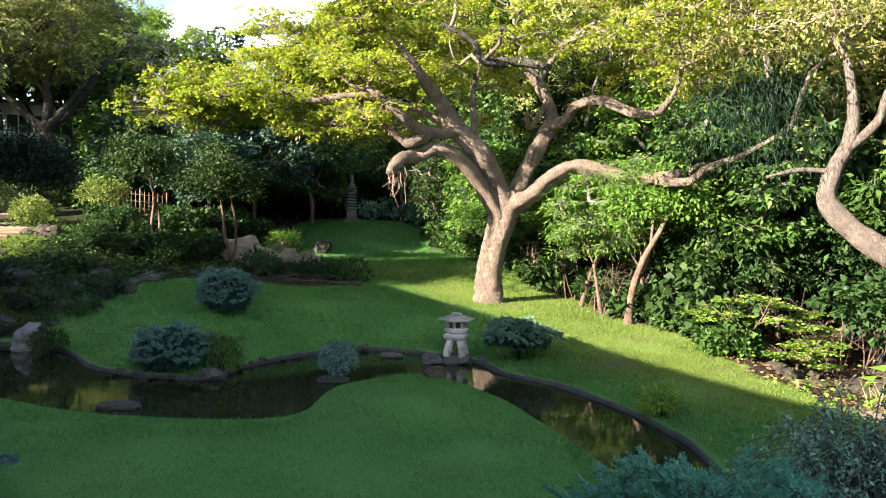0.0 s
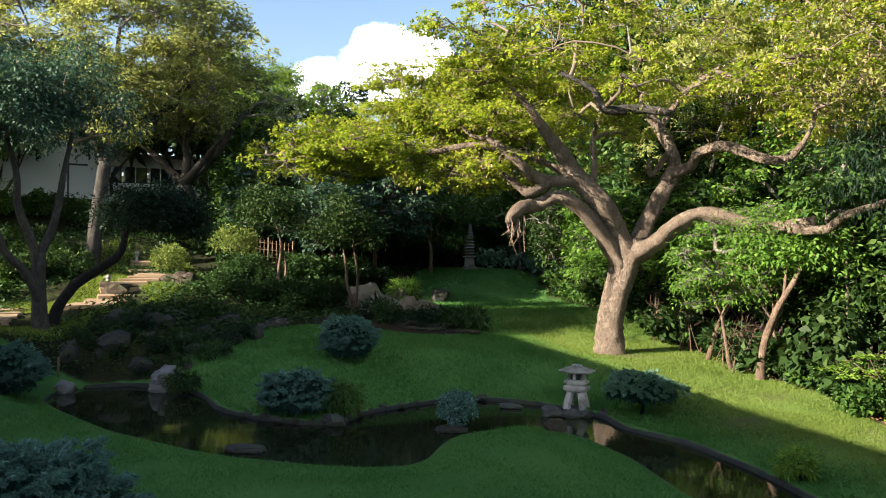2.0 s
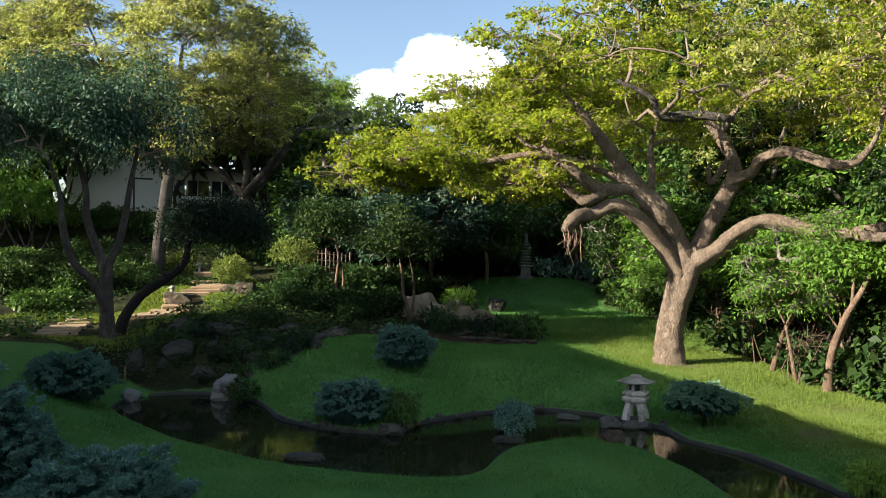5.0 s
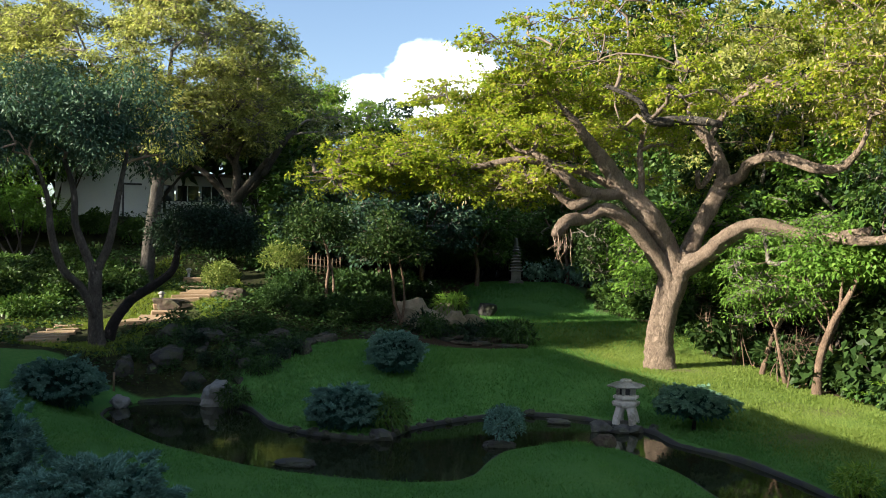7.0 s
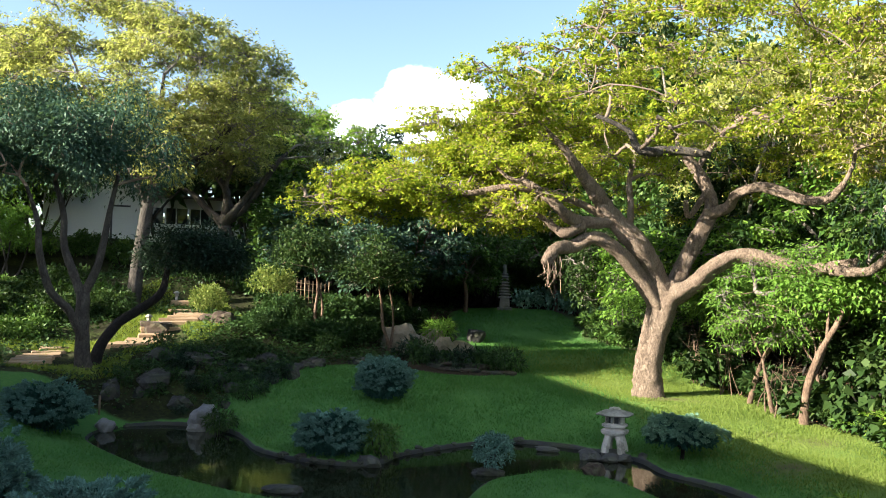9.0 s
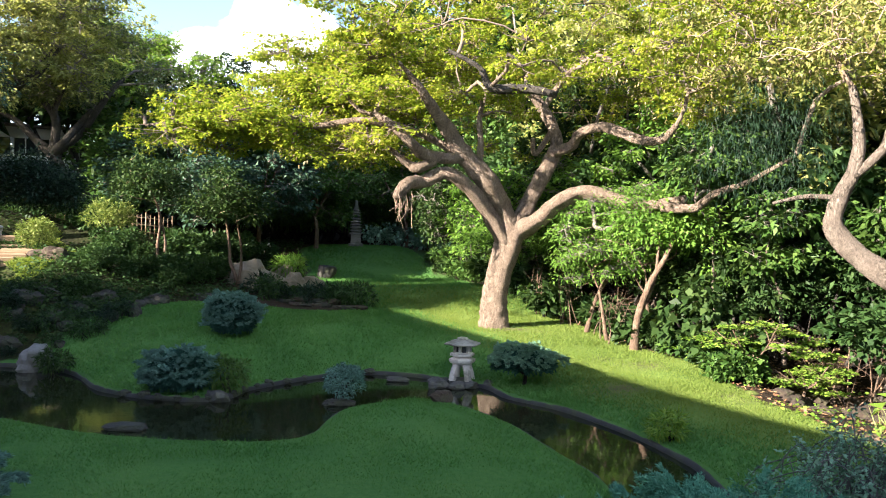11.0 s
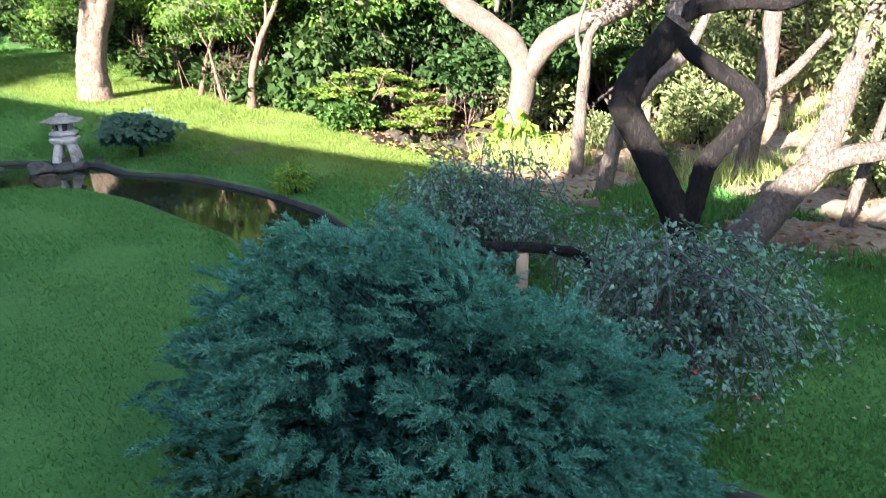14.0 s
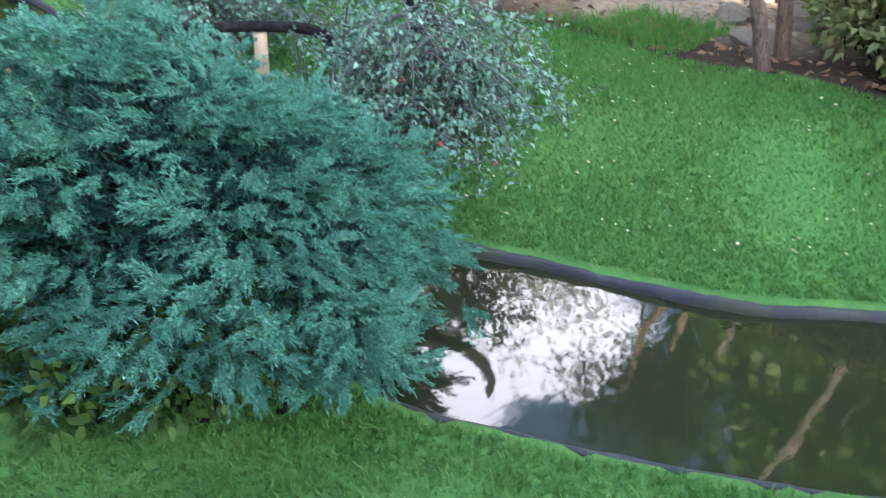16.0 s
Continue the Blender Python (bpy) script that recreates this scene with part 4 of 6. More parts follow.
ARCHED_TREE.append([(7.63, 10, 0.5, 0.16), (7.7, 9.94, 1.13, 0.13), (7.81, 9.85, 1.74, 0.12), (8.22, 9.77, 2.29, 0.1), (8.71, 9.6, 2.72, 0.09), (9.02, 9.59, 3.18, 0.07), (9.34, 9.55, 3.85, 0.05)])
tree("bank_tree", "thin arched tree stem on the sunny bank", ARCHED_TREE, PALE_BARK, dome(24, (9.5, 9.6, 4.6), (1.4, 1.4, 1.1), tree_rng, -.1, .3), BANK_LEAF, group="trees on the bank", seed=41, leaf_n=70, spread=.5, size=(.13, .05), twig=(.035, .008))
STOUT_TREE = []
STOUT_TREE.append([(10.12, 9.62, 0.14, 0.2), (10.2, 9.53, 1.22, 0.16), (10.28, 9.45, 2.13, 0.15), (10.29, 9.43, 3.17, 0.14), (10.27, 9.46, 4.02, 0.12), (10.28, 9.44, 5.02, 0.09)])
STOUT_TREE.append([(10.26, 9.47, 2.04, 0.1), (10.39, 9.02, 2.44, 0.09), (10.52, 8.55, 3.06, 0.06)])
STOUT_TREE.append([(10.08, 10.51, 3.62, 0.1), (10.21, 10.1, 3.94, 0.11), (10.39, 9.62, 4.09, 0.11), (10.58, 9.1, 4.15, 0.09)])
tree("bank_tree", "stout sunlit tree with forked pale limbs", STOUT_TREE, PALE_BARK, dome(50, (10.6, 9.9, 6.2), (2.6, 2.6, 1.8), tree_rng, -.1, .3), BANK_LEAF, group="trees on the bank", seed=40, leaf_n=40, spread=.5, size=(.13, .05), twig=(.035, .008))
SAPLING = []
SAPLING.append([(8.83, 6.59, 0.53, 0.11), (8.85, 6.57, 0.99, 0.08), (8.99, 6.55, 1.63, 0.07), (9.15, 6.49, 2.32, 0.06), (9.29, 6.46, 2.78, 0.04)])
tree("bank_tree", "young slanting tree on the earth bank", SAPLING, PALE_BARK, dome(18, (9.4, 6.4, 3.4), (1, 1, .8), tree_rng, -.1, .3), BANK_LEAF, group="trees on the bank", seed=37, leaf_n=70, spread=.5, size=(.13, .05), twig=(.035, .008))
tree("slender_tree", "slender grey tree stem at the edge of the bank", [[(7.94, 3.37, 0.86, 0.09), (7.89, 3.5, 1.31, 0.08), (7.82, 3.66, 1.84, 0.07), (7.73, 3.85, 2.63, 0.05)], [(7.73, 3.85, 2.63, .05), (7.7, 3.9, 3.1, .04), (7.7, 3.9, 3.5, .03)]], RED_BARK, dome(20, (7.7, 3.7, 3.9), (1, 1, .8), tree_rng, -.2, .3), DEEP_LEAF, group="slender stems", seed=40, leaf_n=80, spread=.4, size=(.12, .05), twig=(.03, .008))
tree("slender_tree", "slender grey tree stem at the edge of the bank", [[(8.37, 3.38, 0.9, 0.09), (8.33, 3.47, 1.34, 0.08), (8.3, 3.55, 1.9, 0.07), (8.26, 3.64, 2.62, 0.05)], [(8.26, 3.64, 2.62, .05), (8.3, 3.7, 3.1, .04), (8.3, 3.7, 3.5, .03)]], RED_BARK, dome(20, (8.4, 3.7, 3.9), (1, 1, .8), tree_rng, -.2, .3), DEEP_LEAF, group="slender stems", seed=41, leaf_n=80, spread=.4, size=(.12, .05), twig=(.03, .008))
EDGE_TREE = []
EDGE_TREE.append([(5.22, 22.5, 0.4, 0.14), (5.28, 22.49, 1.35, 0.1), (5.56, 22.4, 2.32, 0.085), (6.0, 22.3, 3.2, 0.07), (6.2, 22.4, 3.8, 0.05), (6.3, 22.6, 4.1, 0.03)])
EDGE_TREE.append([(5.38, 22.46, 1.59, 0.06), (5.72, 22.48, 2.46, 0.05), (5.82, 22.56, 3.25, 0.04)])
tree("edge_tree", "small slanting tree at the woodland edge", EDGE_TREE, RED_BARK, dome(50, (6.3, 22.8, 3.9), (1.7, 1.1, .9), tree_rng, -.4, .3), FERN_LEAF, group="woodland edge trees", seed=51, leaf_n=80, spread=.6, size=(.15, .07), twig=(.03, .008))
EDGE_SAPLING = []
EDGE_SAPLING.append([(4.23, 24.54, 0.65, 0.09), (4.41, 24.51, 1.43, 0.07), (4.62, 24.37, 2.05, 0.06), (4.99, 24.19, 2.67, 0.04)])
tree("edge_tree", "thin sapling at the woodland edge", EDGE_SAPLING+[[(4.99, 24.19, 2.67, .04), (5.1, 24.1, 3, .03), (5.2, 24.1, 3.3, .02)]], RED_BARK, dome(26, (5.0, 24.2, 3.6), (1.4, 1.2, 1), tree_rng, -.4, .3), FERN_LEAF, group="woodland edge trees", seed=52, leaf_n=90, spread=.6, size=(.15, .07), twig=(.03, .008))
LEFT_TREE = []
LEFT_TREE.append([(-14.66, 21.2, 1.23, 0.3), (-14.69, 21.18, 1.79, 0.21), (-14.72, 21.16, 2.62, 0.2), (-14.72, 21.16, 3.52, 0.19)])
LEFT_TREE.append([(-14.65, 21.09, 2.16, 0.13), (-14.88, 20.8, 2.96, 0.12), (-15.25, 20.41, 3.57, 0.11), (-15.42, 20.16, 4.56, 0.1), (-15.43, 20.02, 5.51, 0.07), (-15.55, 19.68, 6.42, 0.05)])
LEFT_TREE.append([(-14.73, 21.15, 3.36, 0.15), (-15.01, 21.08, 4.1, 0.13), (-15.28, 21.01, 4.84, 0.11), (-15.37, 21.06, 5.75, 0.09), (-15.58, 20.91, 6.73, 0.06)])
LEFT_TREE.append([(-14.71, 21.17, 3.44, 0.14), (-14.39, 21.26, 4.19, 0.12), (-14.2, 21.27, 4.94, 0.1), (-14.03, 21.26, 5.84, 0.08), (-13.81, 21.29, 6.92, 0.05)])
tree("shade_tree", "many-stemmed shade tree with a dark drooping crown", LEFT_TREE, SHADE_BARK, dome(170, (-15.5, 20.7, 7.4), (3.5, 2.9, 2.3), tree_rng, -.4, .3), SHADE_LEAF, seed=61, leaf_n=200, spread=.6, size=(.12, .05), droop=.7, twig=(.05, .012))
BENT = []
BENT.append([(-14.61, 21.6, 1.29, 0.2), (-14.57, 21.86, 1.9, 0.16), (-14.39, 22.46, 2.56, 0.15), (-14.01, 23.17, 3.03, 0.14), (-13.74, 23.78, 3.51, 0.12), (-13.8, 24.21, 4.33, 0.09), (-13.83, 24.43, 5.08, 0.06)])
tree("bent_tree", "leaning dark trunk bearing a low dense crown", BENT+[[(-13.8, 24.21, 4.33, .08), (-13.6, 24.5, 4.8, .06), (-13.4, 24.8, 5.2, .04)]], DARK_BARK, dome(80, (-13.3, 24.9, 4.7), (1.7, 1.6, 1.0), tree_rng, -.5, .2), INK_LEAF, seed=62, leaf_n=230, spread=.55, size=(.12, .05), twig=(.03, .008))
tree("small_tree", "reddish forked small tree with a light crown", [[(-7.68, 29.41, 1.15, 0.09), (-7.72, 29.4, 1.73, 0.07), (-7.91, 29.35, 2.34, 0.06), (-8, 29.43, 3.16, 0.05), (-8.16, 29.49, 3.97, 0.03)], [(-7.66, 29.42, 1.31, 0.06), (-7.55, 29.45, 2.14, 0.05), (-7.54, 29.35, 2.96, 0.04), (-7.67, 29.21, 3.78, 0.03)]], RED_BARK, dome(44, (-7.9, 29.3, 4.4), (1.35, 1.3, 1.35), tree_rng, -.6, .15), WOOD_LEAF, group="small reddish trees", seed=63, leaf_n=110, spread=.55, size=(.13, .06), twig=(.03, .008))
tree("small_tree", "slender reddish small tree among the shrubs", [[(-10.71, 29.84, 1.81, 0.09), (-10.74, 29.82, 2.69, 0.06), (-10.66, 29.85, 3.72, 0.05), (-10.84, 29.79, 4.55, 0.04), (-11.2, 29.55, 5.15, 0.03)], [(-10.58, 29.88, 1.85, 0.06), (-10.48, 29.92, 2.9, 0.05), (-10.73, 29.93, 4.14, 0.04)]], RED_BARK, dome(44, (-10.9, 29.7, 5), (1.3, 1.3, 1.25), tree_rng, -.6, .15), WOOD_LEAF, group="small reddish trees", seed=64, leaf_n=110, spread=.55, size=(.13, .06), twig=(.03, .008))

# ---- woodland and hillside planting ----
def shrub(name, label, at, size, leaf, count, leaf_size, seed, group="", lumps=34, stems=7, fill=.35, droop=.15, stem_mat=None, category="shrub", lift=.0, ragged=.0, tuft=.36):
    """A leafy shrub: stems from one foot, and leaves in lumps over an uneven body. size: half width, half depth, height."""
    rng = np.random.default_rng(seed)
    top = thing(name, at, label, category, group)
    c = np.array(at) + np.array([0, 0, size[2] * (.52 + lift * .5)])
    R = np.array([size[0], size[1], size[2] * (.5 - lift * .5)])
    d = unit(rng.normal(0, 1, (lumps, 3)))
    d[:, 2] = np.where(d[:, 2] < -.55, -d[:, 2], d[:, 2])
    L = c + d * R * rng.uniform(.55 - ragged, .88 + ragged, (lumps, 1))
    if stems:
        out = []
        for k in range(stems):
            t = L[rng.integers(lumps)]
            b = np.array(at) + np.array([*rng.normal(0, .08 * size[0], 2), -.08])
            m = (b + t) / 2 + rng.normal(0, .12, 3) * size[2]
            r = max(.012, .02 * size[2] ** .6)
            out.append(tube([(*b, r * 1.4), (*m, r), (*t, r * .5)], 5, 3, 0, rng, False))
        part("branchwork", *join(out), stem_mat or DARK_BARK, top, kind="stuff")
    n_out = int(count * (1 - fill))
    lump = rng.integers(0, lumps, n_out)
    o = unit(rng.normal(0, 1, (n_out, 3)) + unit(L - c)[lump] * .9 + np.array([0, 0, .25]))
    spread = (R.mean() * tuft) * rng.uniform(.55, 1.1, (n_out, 1))
    P = L[lump] + o * spread
    D = o + rng.normal(0, .5, (n_out, 3)) + np.array([0, 0, -droop])
    n_in = count - n_out
    Q = c + ball_points(n_in, rng) * R * .85
    E = (Q - c) / R + rng.normal(0, .7, (n_in, 3)) + np.array([0, 0, -droop])
    P, D = np.concatenate([P, Q]), np.concatenate([D, E])
    P[:, 2] = np.maximum(P[:, 2], at[2] + .03)
    part("foliage", *leaves(P, D, *leaf_size, rng), leaf, top, kind="stuff")
    return top


def scatter(models, spots, rng, lo=.8, hi=1.25):
    """Copies of the models on the spots (x, y, scale), turned at random."""
    for x, y, s in spots:
        k = s * rng.uniform(lo, hi)
        m = models[rng.integers(len(models))]
        copy_thing(m, pose(x, y, ground_at(x, y) - .03, 0, 0, rng.uniform(0, 360)) @ Matrix.Diagonal((k * rng.uniform(.9, 1.15), k * rng.uniform(.9, 1.15), k, 1)))


wood_rng = np.random.default_rng(31)
EDGE = smooth_line([(-1.5, 44), (.2, 38), (2.4, 32.5), (5.2, 26.6), (7.2, 22.4), (9.2, 20.6), (11.5, 19), (14, 17.5), (17, 15.5), (20, 12), (23, 7)], 8)
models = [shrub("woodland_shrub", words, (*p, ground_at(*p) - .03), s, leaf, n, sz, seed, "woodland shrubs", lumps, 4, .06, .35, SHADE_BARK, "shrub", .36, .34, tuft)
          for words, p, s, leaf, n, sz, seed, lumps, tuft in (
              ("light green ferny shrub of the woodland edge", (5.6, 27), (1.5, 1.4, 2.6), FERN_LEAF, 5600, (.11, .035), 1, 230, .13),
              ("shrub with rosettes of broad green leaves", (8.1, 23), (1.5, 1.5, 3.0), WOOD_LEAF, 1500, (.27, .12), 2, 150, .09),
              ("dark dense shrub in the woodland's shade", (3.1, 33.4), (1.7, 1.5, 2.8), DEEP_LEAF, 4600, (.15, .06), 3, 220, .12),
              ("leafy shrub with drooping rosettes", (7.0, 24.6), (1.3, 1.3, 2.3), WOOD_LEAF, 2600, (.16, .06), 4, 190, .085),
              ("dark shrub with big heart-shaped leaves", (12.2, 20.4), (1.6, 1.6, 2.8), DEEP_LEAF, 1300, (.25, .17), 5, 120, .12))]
tall = [shrub("woodland_tree", "tall dense tree of the woodland behind the lawn", (*p, ground_at(*p) - .05), s, leaf, n, sz, seed, "woodland trees", 170, 9, .15, .4, GREY_BARK, "tree", .15, .32, .11)
        for p, s, leaf, n, sz, seed in (((10.5, 27), (3, 3, 8), MID_LEAF, 9000, (.26, .13), 6), ((15, 22), (3.2, 3, 9), WOOD_LEAF, 9000, (.26, .12), 7), ((6, 34), (3.2, 3.2, 9), WOOD_LEAF, 9000, (.26, .12), 8),
                                        ((20, 20), (3.4, 3.2, 10), OLIVE_LEAF, 9000, (.24, .1), 9))]
spots = []
nrm = unit(np.gradient(EDGE, axis=0))
nrm = np.stack([-nrm[:, 1], nrm[:, 0]], 1)      # to the woodland's side
for k in range(0, len(EDGE), 3):
    for off, s in ((.5, .7), (1.7, 1.1), (3.6, 1.6)):
        x, y = EDGE[k] + nrm[k] * (off + wood_rng.uniform(-.4, .4)) + wood_rng.normal(0, .35, 2)
        if math.hypot(x - 9.7, y - 16) > 2.6 and not (s < 1 and 4.5 < x < 11) and not (s == 1.1 and x > 8.2 and k % 2):
            spots.append((x, y, s))
# lighter leaves by the lawn stand for sunlight, darker ones behind for shade
scatter([models[0], models[0], models[1], models[3]], [p for p in spots if p[2] < 1.5 and p[0] < 8.6 and p[1] < 25], wood_rng)
scatter([models[0], models[0], models[3]], [p for p in spots if p[2] < 1.5 and p[0] < 8.6 and p[1] >= 25], wood_rng)
scatter([models[1], models[2], models[2], models[4]], [p for p in spots if p[2] > 1.5 or p[0] >= 8.6], wood_rng)
scatter([models[2], models[4]], [(10.4, 19.2, .7), (11.3, 18.3, .8), (12.3, 17.4, .9), (11.9, 19, 1), (13.4, 16.8, 1)], wood_rng)
spots = []
for k in range(0, len(EDGE), 4):
    for off in (7, 11.5):
        x, y = EDGE[k] + nrm[k] * (off + wood_rng.uniform(-1, 1)) + wood_rng.normal(0, .8, 2)
        spots.append((x, y, 1 if off < 9 else 1.35))
# paler models behind the umbrella tree, for sunlight its crown keeps off
scatter([tall[0], tall[3]], [p for p in spots if p[1] > 24], wood_rng)
scatter(tall, [p for p in spots if p[1] <= 24], wood_rng)
scatter(tall, [(17, -2, 1.1), (14, -6, 1), (22, -4, 1.2), (15.5, 2.2, 1.5), (20, 5.5, 1.5), (18, -.5, 1.6)], wood_rng)
scatter(tall[:3], [(-7.5, 50, 1.0), (-3.5, 51, 1.2), (.5, 50, 1.25), (4.5, 47, 1.3), (8, 44, 1.3), (12, 41, 1.35), (-1.5, 55, 1.4), (3, 54, 1.5), (7.5, 50, 1.5)], wood_rng)

# dark woods behind the pagoda and along the hill's foot
BACK = smooth_line([(0, 45), (-5, 45.6), (-8.5, 42), (-10.2, 38), (-11.5, 36), (-14, 36)], 6)
back_models = [shrub("dark_shrub", "dark glossy shrub in deep shade", (*p, ground_at(*p) - .03), s, MID_LEAF, n, sz, seed, "dark shrubs", 170, 7, .15, .3, None, "shrub", .1, .25, .11)
               for p, s, n, sz, seed in (((-1, 45.5), (1.8, 1.6, 3.2), 4000, (.19, .09), 12), ((-9.5, 39.5), (1.7, 1.7, 3.4), 4000, (.18, .09), 13))]
spots = [(*(BACK[k] + wood_rng.normal(0, .5, 2) + np.array([-.2, 1.2 * r])), .9 + .25 * r) for k in range(0, len(BACK), 2) for r in (0, 1, 2.4)]
scatter(back_models, spots, wood_rng)
scatter(tall[1:3], [(*(BACK[k] + np.array([wood_rng.uniform(-1, 1), 6 + wood_rng.uniform(-1, 1)])), .62) for k in range(0, len(BACK), 3)], wood_rng)

# the great trees on the hill; the last three are unseen, added for shade
def great_tree(trunk, forks, crowns, leaf, label, seed, name="hill_tree", bark_mat=None, group="hill trees", each=27, size=(.17, .062), pads=14):
    """A tall tree: a trunk, limbs that fork to the given points, and a crown of boughs in one or more domes."""
    rng = np.random.default_rng(seed)
    s, r = np.array(trunk[-1][:3]), trunk[-1][3]
    limbs = [trunk]
    for e in forks:
        e = np.array(e, float) - s
        limbs.append([(*s, r * .8), (*(s + e * .35 + rng.normal(0, .25, 3)), r * .62), (*(s + e * .7 + rng.normal(0, .35, 3)), r * .45), (*(s + e), r * .25)])
    top = tree(name, label, limbs, bark_mat or GREY_BARK, [], leaf, group=group, seed=seed, seg=10)
    crowned(top, limbs, [boughs(n, c, rad, rng, low, .72, pads, pad) for n, c, rad, low, pad in crowns], leaf, rng, each, .34, size, (.07, .02), droop=.5, bough_mat=GREY_BARK, shoot=.02, sag=.05)
    return top


WIDE = (1.3, 1.3, .65)
great_tree([(-18.75, 30.2, 2.6, .36), (-18.7, 30.3, 3.4, .3), (-18.6, 30.5, 5.2, .27), (-18.4, 30.6, 7.0, .25)], [(-21.5, 32.5, 11), (-18.2, 33.4, 12.5), (-15.8, 32.8, 10.6), (-23.5, 33.6, 12.6), (-16.8, 35.5, 11.5), (-20.4, 35, 13.6)],
           [(190, (-21.6, 34, 11.8), (8.0, 5.2, 4.9), -.55, WIDE), (34, (-20, 32.3, 9.9), (5.2, 2.6, 2.3), -.8, WIDE), (10, (-18.6, 30.6, 8.6), (2.2, 1.4, 1.2), -.8, (.9, .9, .6))], OLIVE_LEAF, "tall grey-barked tree with a broad olive-green crown on the hill", 70, bark_mat=SHADE_BARK)
great_tree([(-17.9, 37, 4.4, .42), (-17.8, 37, 5.6, .34), (-18.1, 37, 6.6, .3)], [(-20.4, 36.8, 8.4), (-16.2, 36.6, 8.6), (-17.2, 36.2, 9.6), (-15.0, 37.4, 10.2), (-18.6, 38, 10.2)],
           [(46, (-16.6, 37.2, 10.4), (3.6, 2.6, 2.4), -.7, WIDE)], BANK_LEAF, "dark forked tree before the hill house", 71, bark_mat=SHADE_BARK)
great_tree([(-31, 35, 3.6, .4), (-31, 35, 6, .3), (-30.6, 35, 8, .25)], [(-34, 35, 11), (-29, 34, 12), (-31, 37, 13), (-27.5, 35, 11.5)],
           [(120, (-31.5, 35, 11.6), (7, 5, 4.9), -.5, WIDE)], OLIVE_LEAF, "tall olive-green tree at the side of the hill house", 72)
great_tree([(-20, 48, 6, .4), (-20, 48, 8, .3), (-19.6, 48, 9.5, .25)], [(-23, 48, 12), (-16.5, 47.5, 12), (-19.5, 49, 13), (-17.5, 46.5, 11)],
           [(95, (-20, 48, 11.6), (6.8, 4, 3.5), -.5, WIDE)], BRIGHT_LEAF, "far tree with a flat bright green crown", 73)
# unseen tree at the garden's side, added to dapple the hill slope with shade
great_tree([(-37, 21.5, 2, .3), (-37, 21.5, 4, .24), (-36.8, 21.5, 6.5, .2)], [(-39, 21, 8.5), (-35, 21.4, 9), (-37, 24, 9.5), (-36.4, 19.5, 9.5)],
           [(26, (-36.8, 21.8, 9.4), (4.0, 4, 2.8), -.6, WIDE)], OLIVE_LEAF, "unseen olive-green tree added to shade the hill slope", 75)
# unseen narrow tree, added sunward of the rockery only to shade it
great_tree([(-26.3, 14.4, 1, .22), (-26.3, 14.4, 3, .18), (-26.3, 14.4, 5.4, .14)], [(-26, 14, 8), (-26.8, 14.8, 9), (-26.2, 14.9, 11)],
           [(84, (-26.3, 14.4, 9.4), (1.3, 1.3, 5.2), -.9, (.7, .7, .5))], WOOD_LEAF, "unseen tall narrow tree added to shade the rockery", 77, "column_shade_caster", group="")
# unseen tree, added so that its crown shades the crooked tree
great_tree([(-6.6, 2.4, .2, .2), (-6.5, 2.3, 3.5, .16), (-6.0, 1.9, 6.2, .13)], [(-5.6, .9, 8), (-4.6, 1.6, 8.2), (-6.2, 2.6, 8.6), (-5, .4, 8.8)],
           [(16, (-5.2, 1.2, 7.8), (1.5, 1.5, 1.1), -.7, (.6, .6, .35))], WOOD_LEAF, "unseen slim leafy tree added to shade the crooked tree", 76, "terrace_shade_caster", group="", size=(.2, .09), pads=10)

# the dark trees at the foot of the hill, between the steps and the pagoda
GARDEN_TREES = (((-13.2, 35.6), (-13.3, 35.4, 5.7), (1.7, 1.6, 1.7), SHADE_LEAF), ((-11.4, 35.6), (-11.4, 35.4, 6.2), (2.6, 2.1, 2.4), SHADE_LEAF), ((-8.6, 36.6), (-8.5, 36.4, 5.7), (2.4, 2.0, 2.3), SHADE_LEAF),
                ((-9.6, 33.2), (-9.6, 33, 4.9), (1.7, 1.5, 1.6), SHADE_LEAF), ((-6.3, 38.6), (-6.6, 38.8, 5.2), (1.9, 1.6, 1.9), MID_LEAF), ((-2.2, 42.6), (-2.2, 42.8, 6.0), (2.4, 1.8, 2.4), MID_LEAF))
for k, ((x, y), c, r, leaf) in enumerate(GARDEN_TREES):
    z = ground_at(x, y)
    great_tree([(x, y, z - .1, .13), (x + .05, y, z + .8, .1), (x - .05, y, z + 1.5, .085)], [(c[0] + r[0] * .55 * math.cos(q * 1.57 + k), c[1] + r[1] * .5 * math.sin(q * 1.57 + k), c[2] + .3 * q) for q in range(4)],
               [(46, c, r, -.75, (.8, .8, .45))], leaf, "small broad-leaved tree in the shade at the hill's foot", 700 + k, "garden_tree", RED_BARK, "garden trees", 13, (.22, .1), 11)

# hedge and planting below the house on the hill
hill_models = [shrub("hillside_shrub", "leafy green shrub on the hillside", (*p, ground_at(*p) - .03), s, leaf, n, sz, seed, "hillside shrubs", 30, 7, .35, .2, None, "shrub", 0, .12)
               for p, s, leaf, n, sz, seed in (((-22, 26), (1.4, 1.3, .9), WOOD_LEAF, 2400, (.16, .08), 91), ((-19.5, 24.5), (1.2, 1.1, .5), MID_LEAF, 2000, (.14, .07), 92), ((-12.4, 30.2), (1, .9, 1.0), DEEP_LEAF, 2400, (.14, .07), 93))]
hill_rng = np.random.default_rng(95)
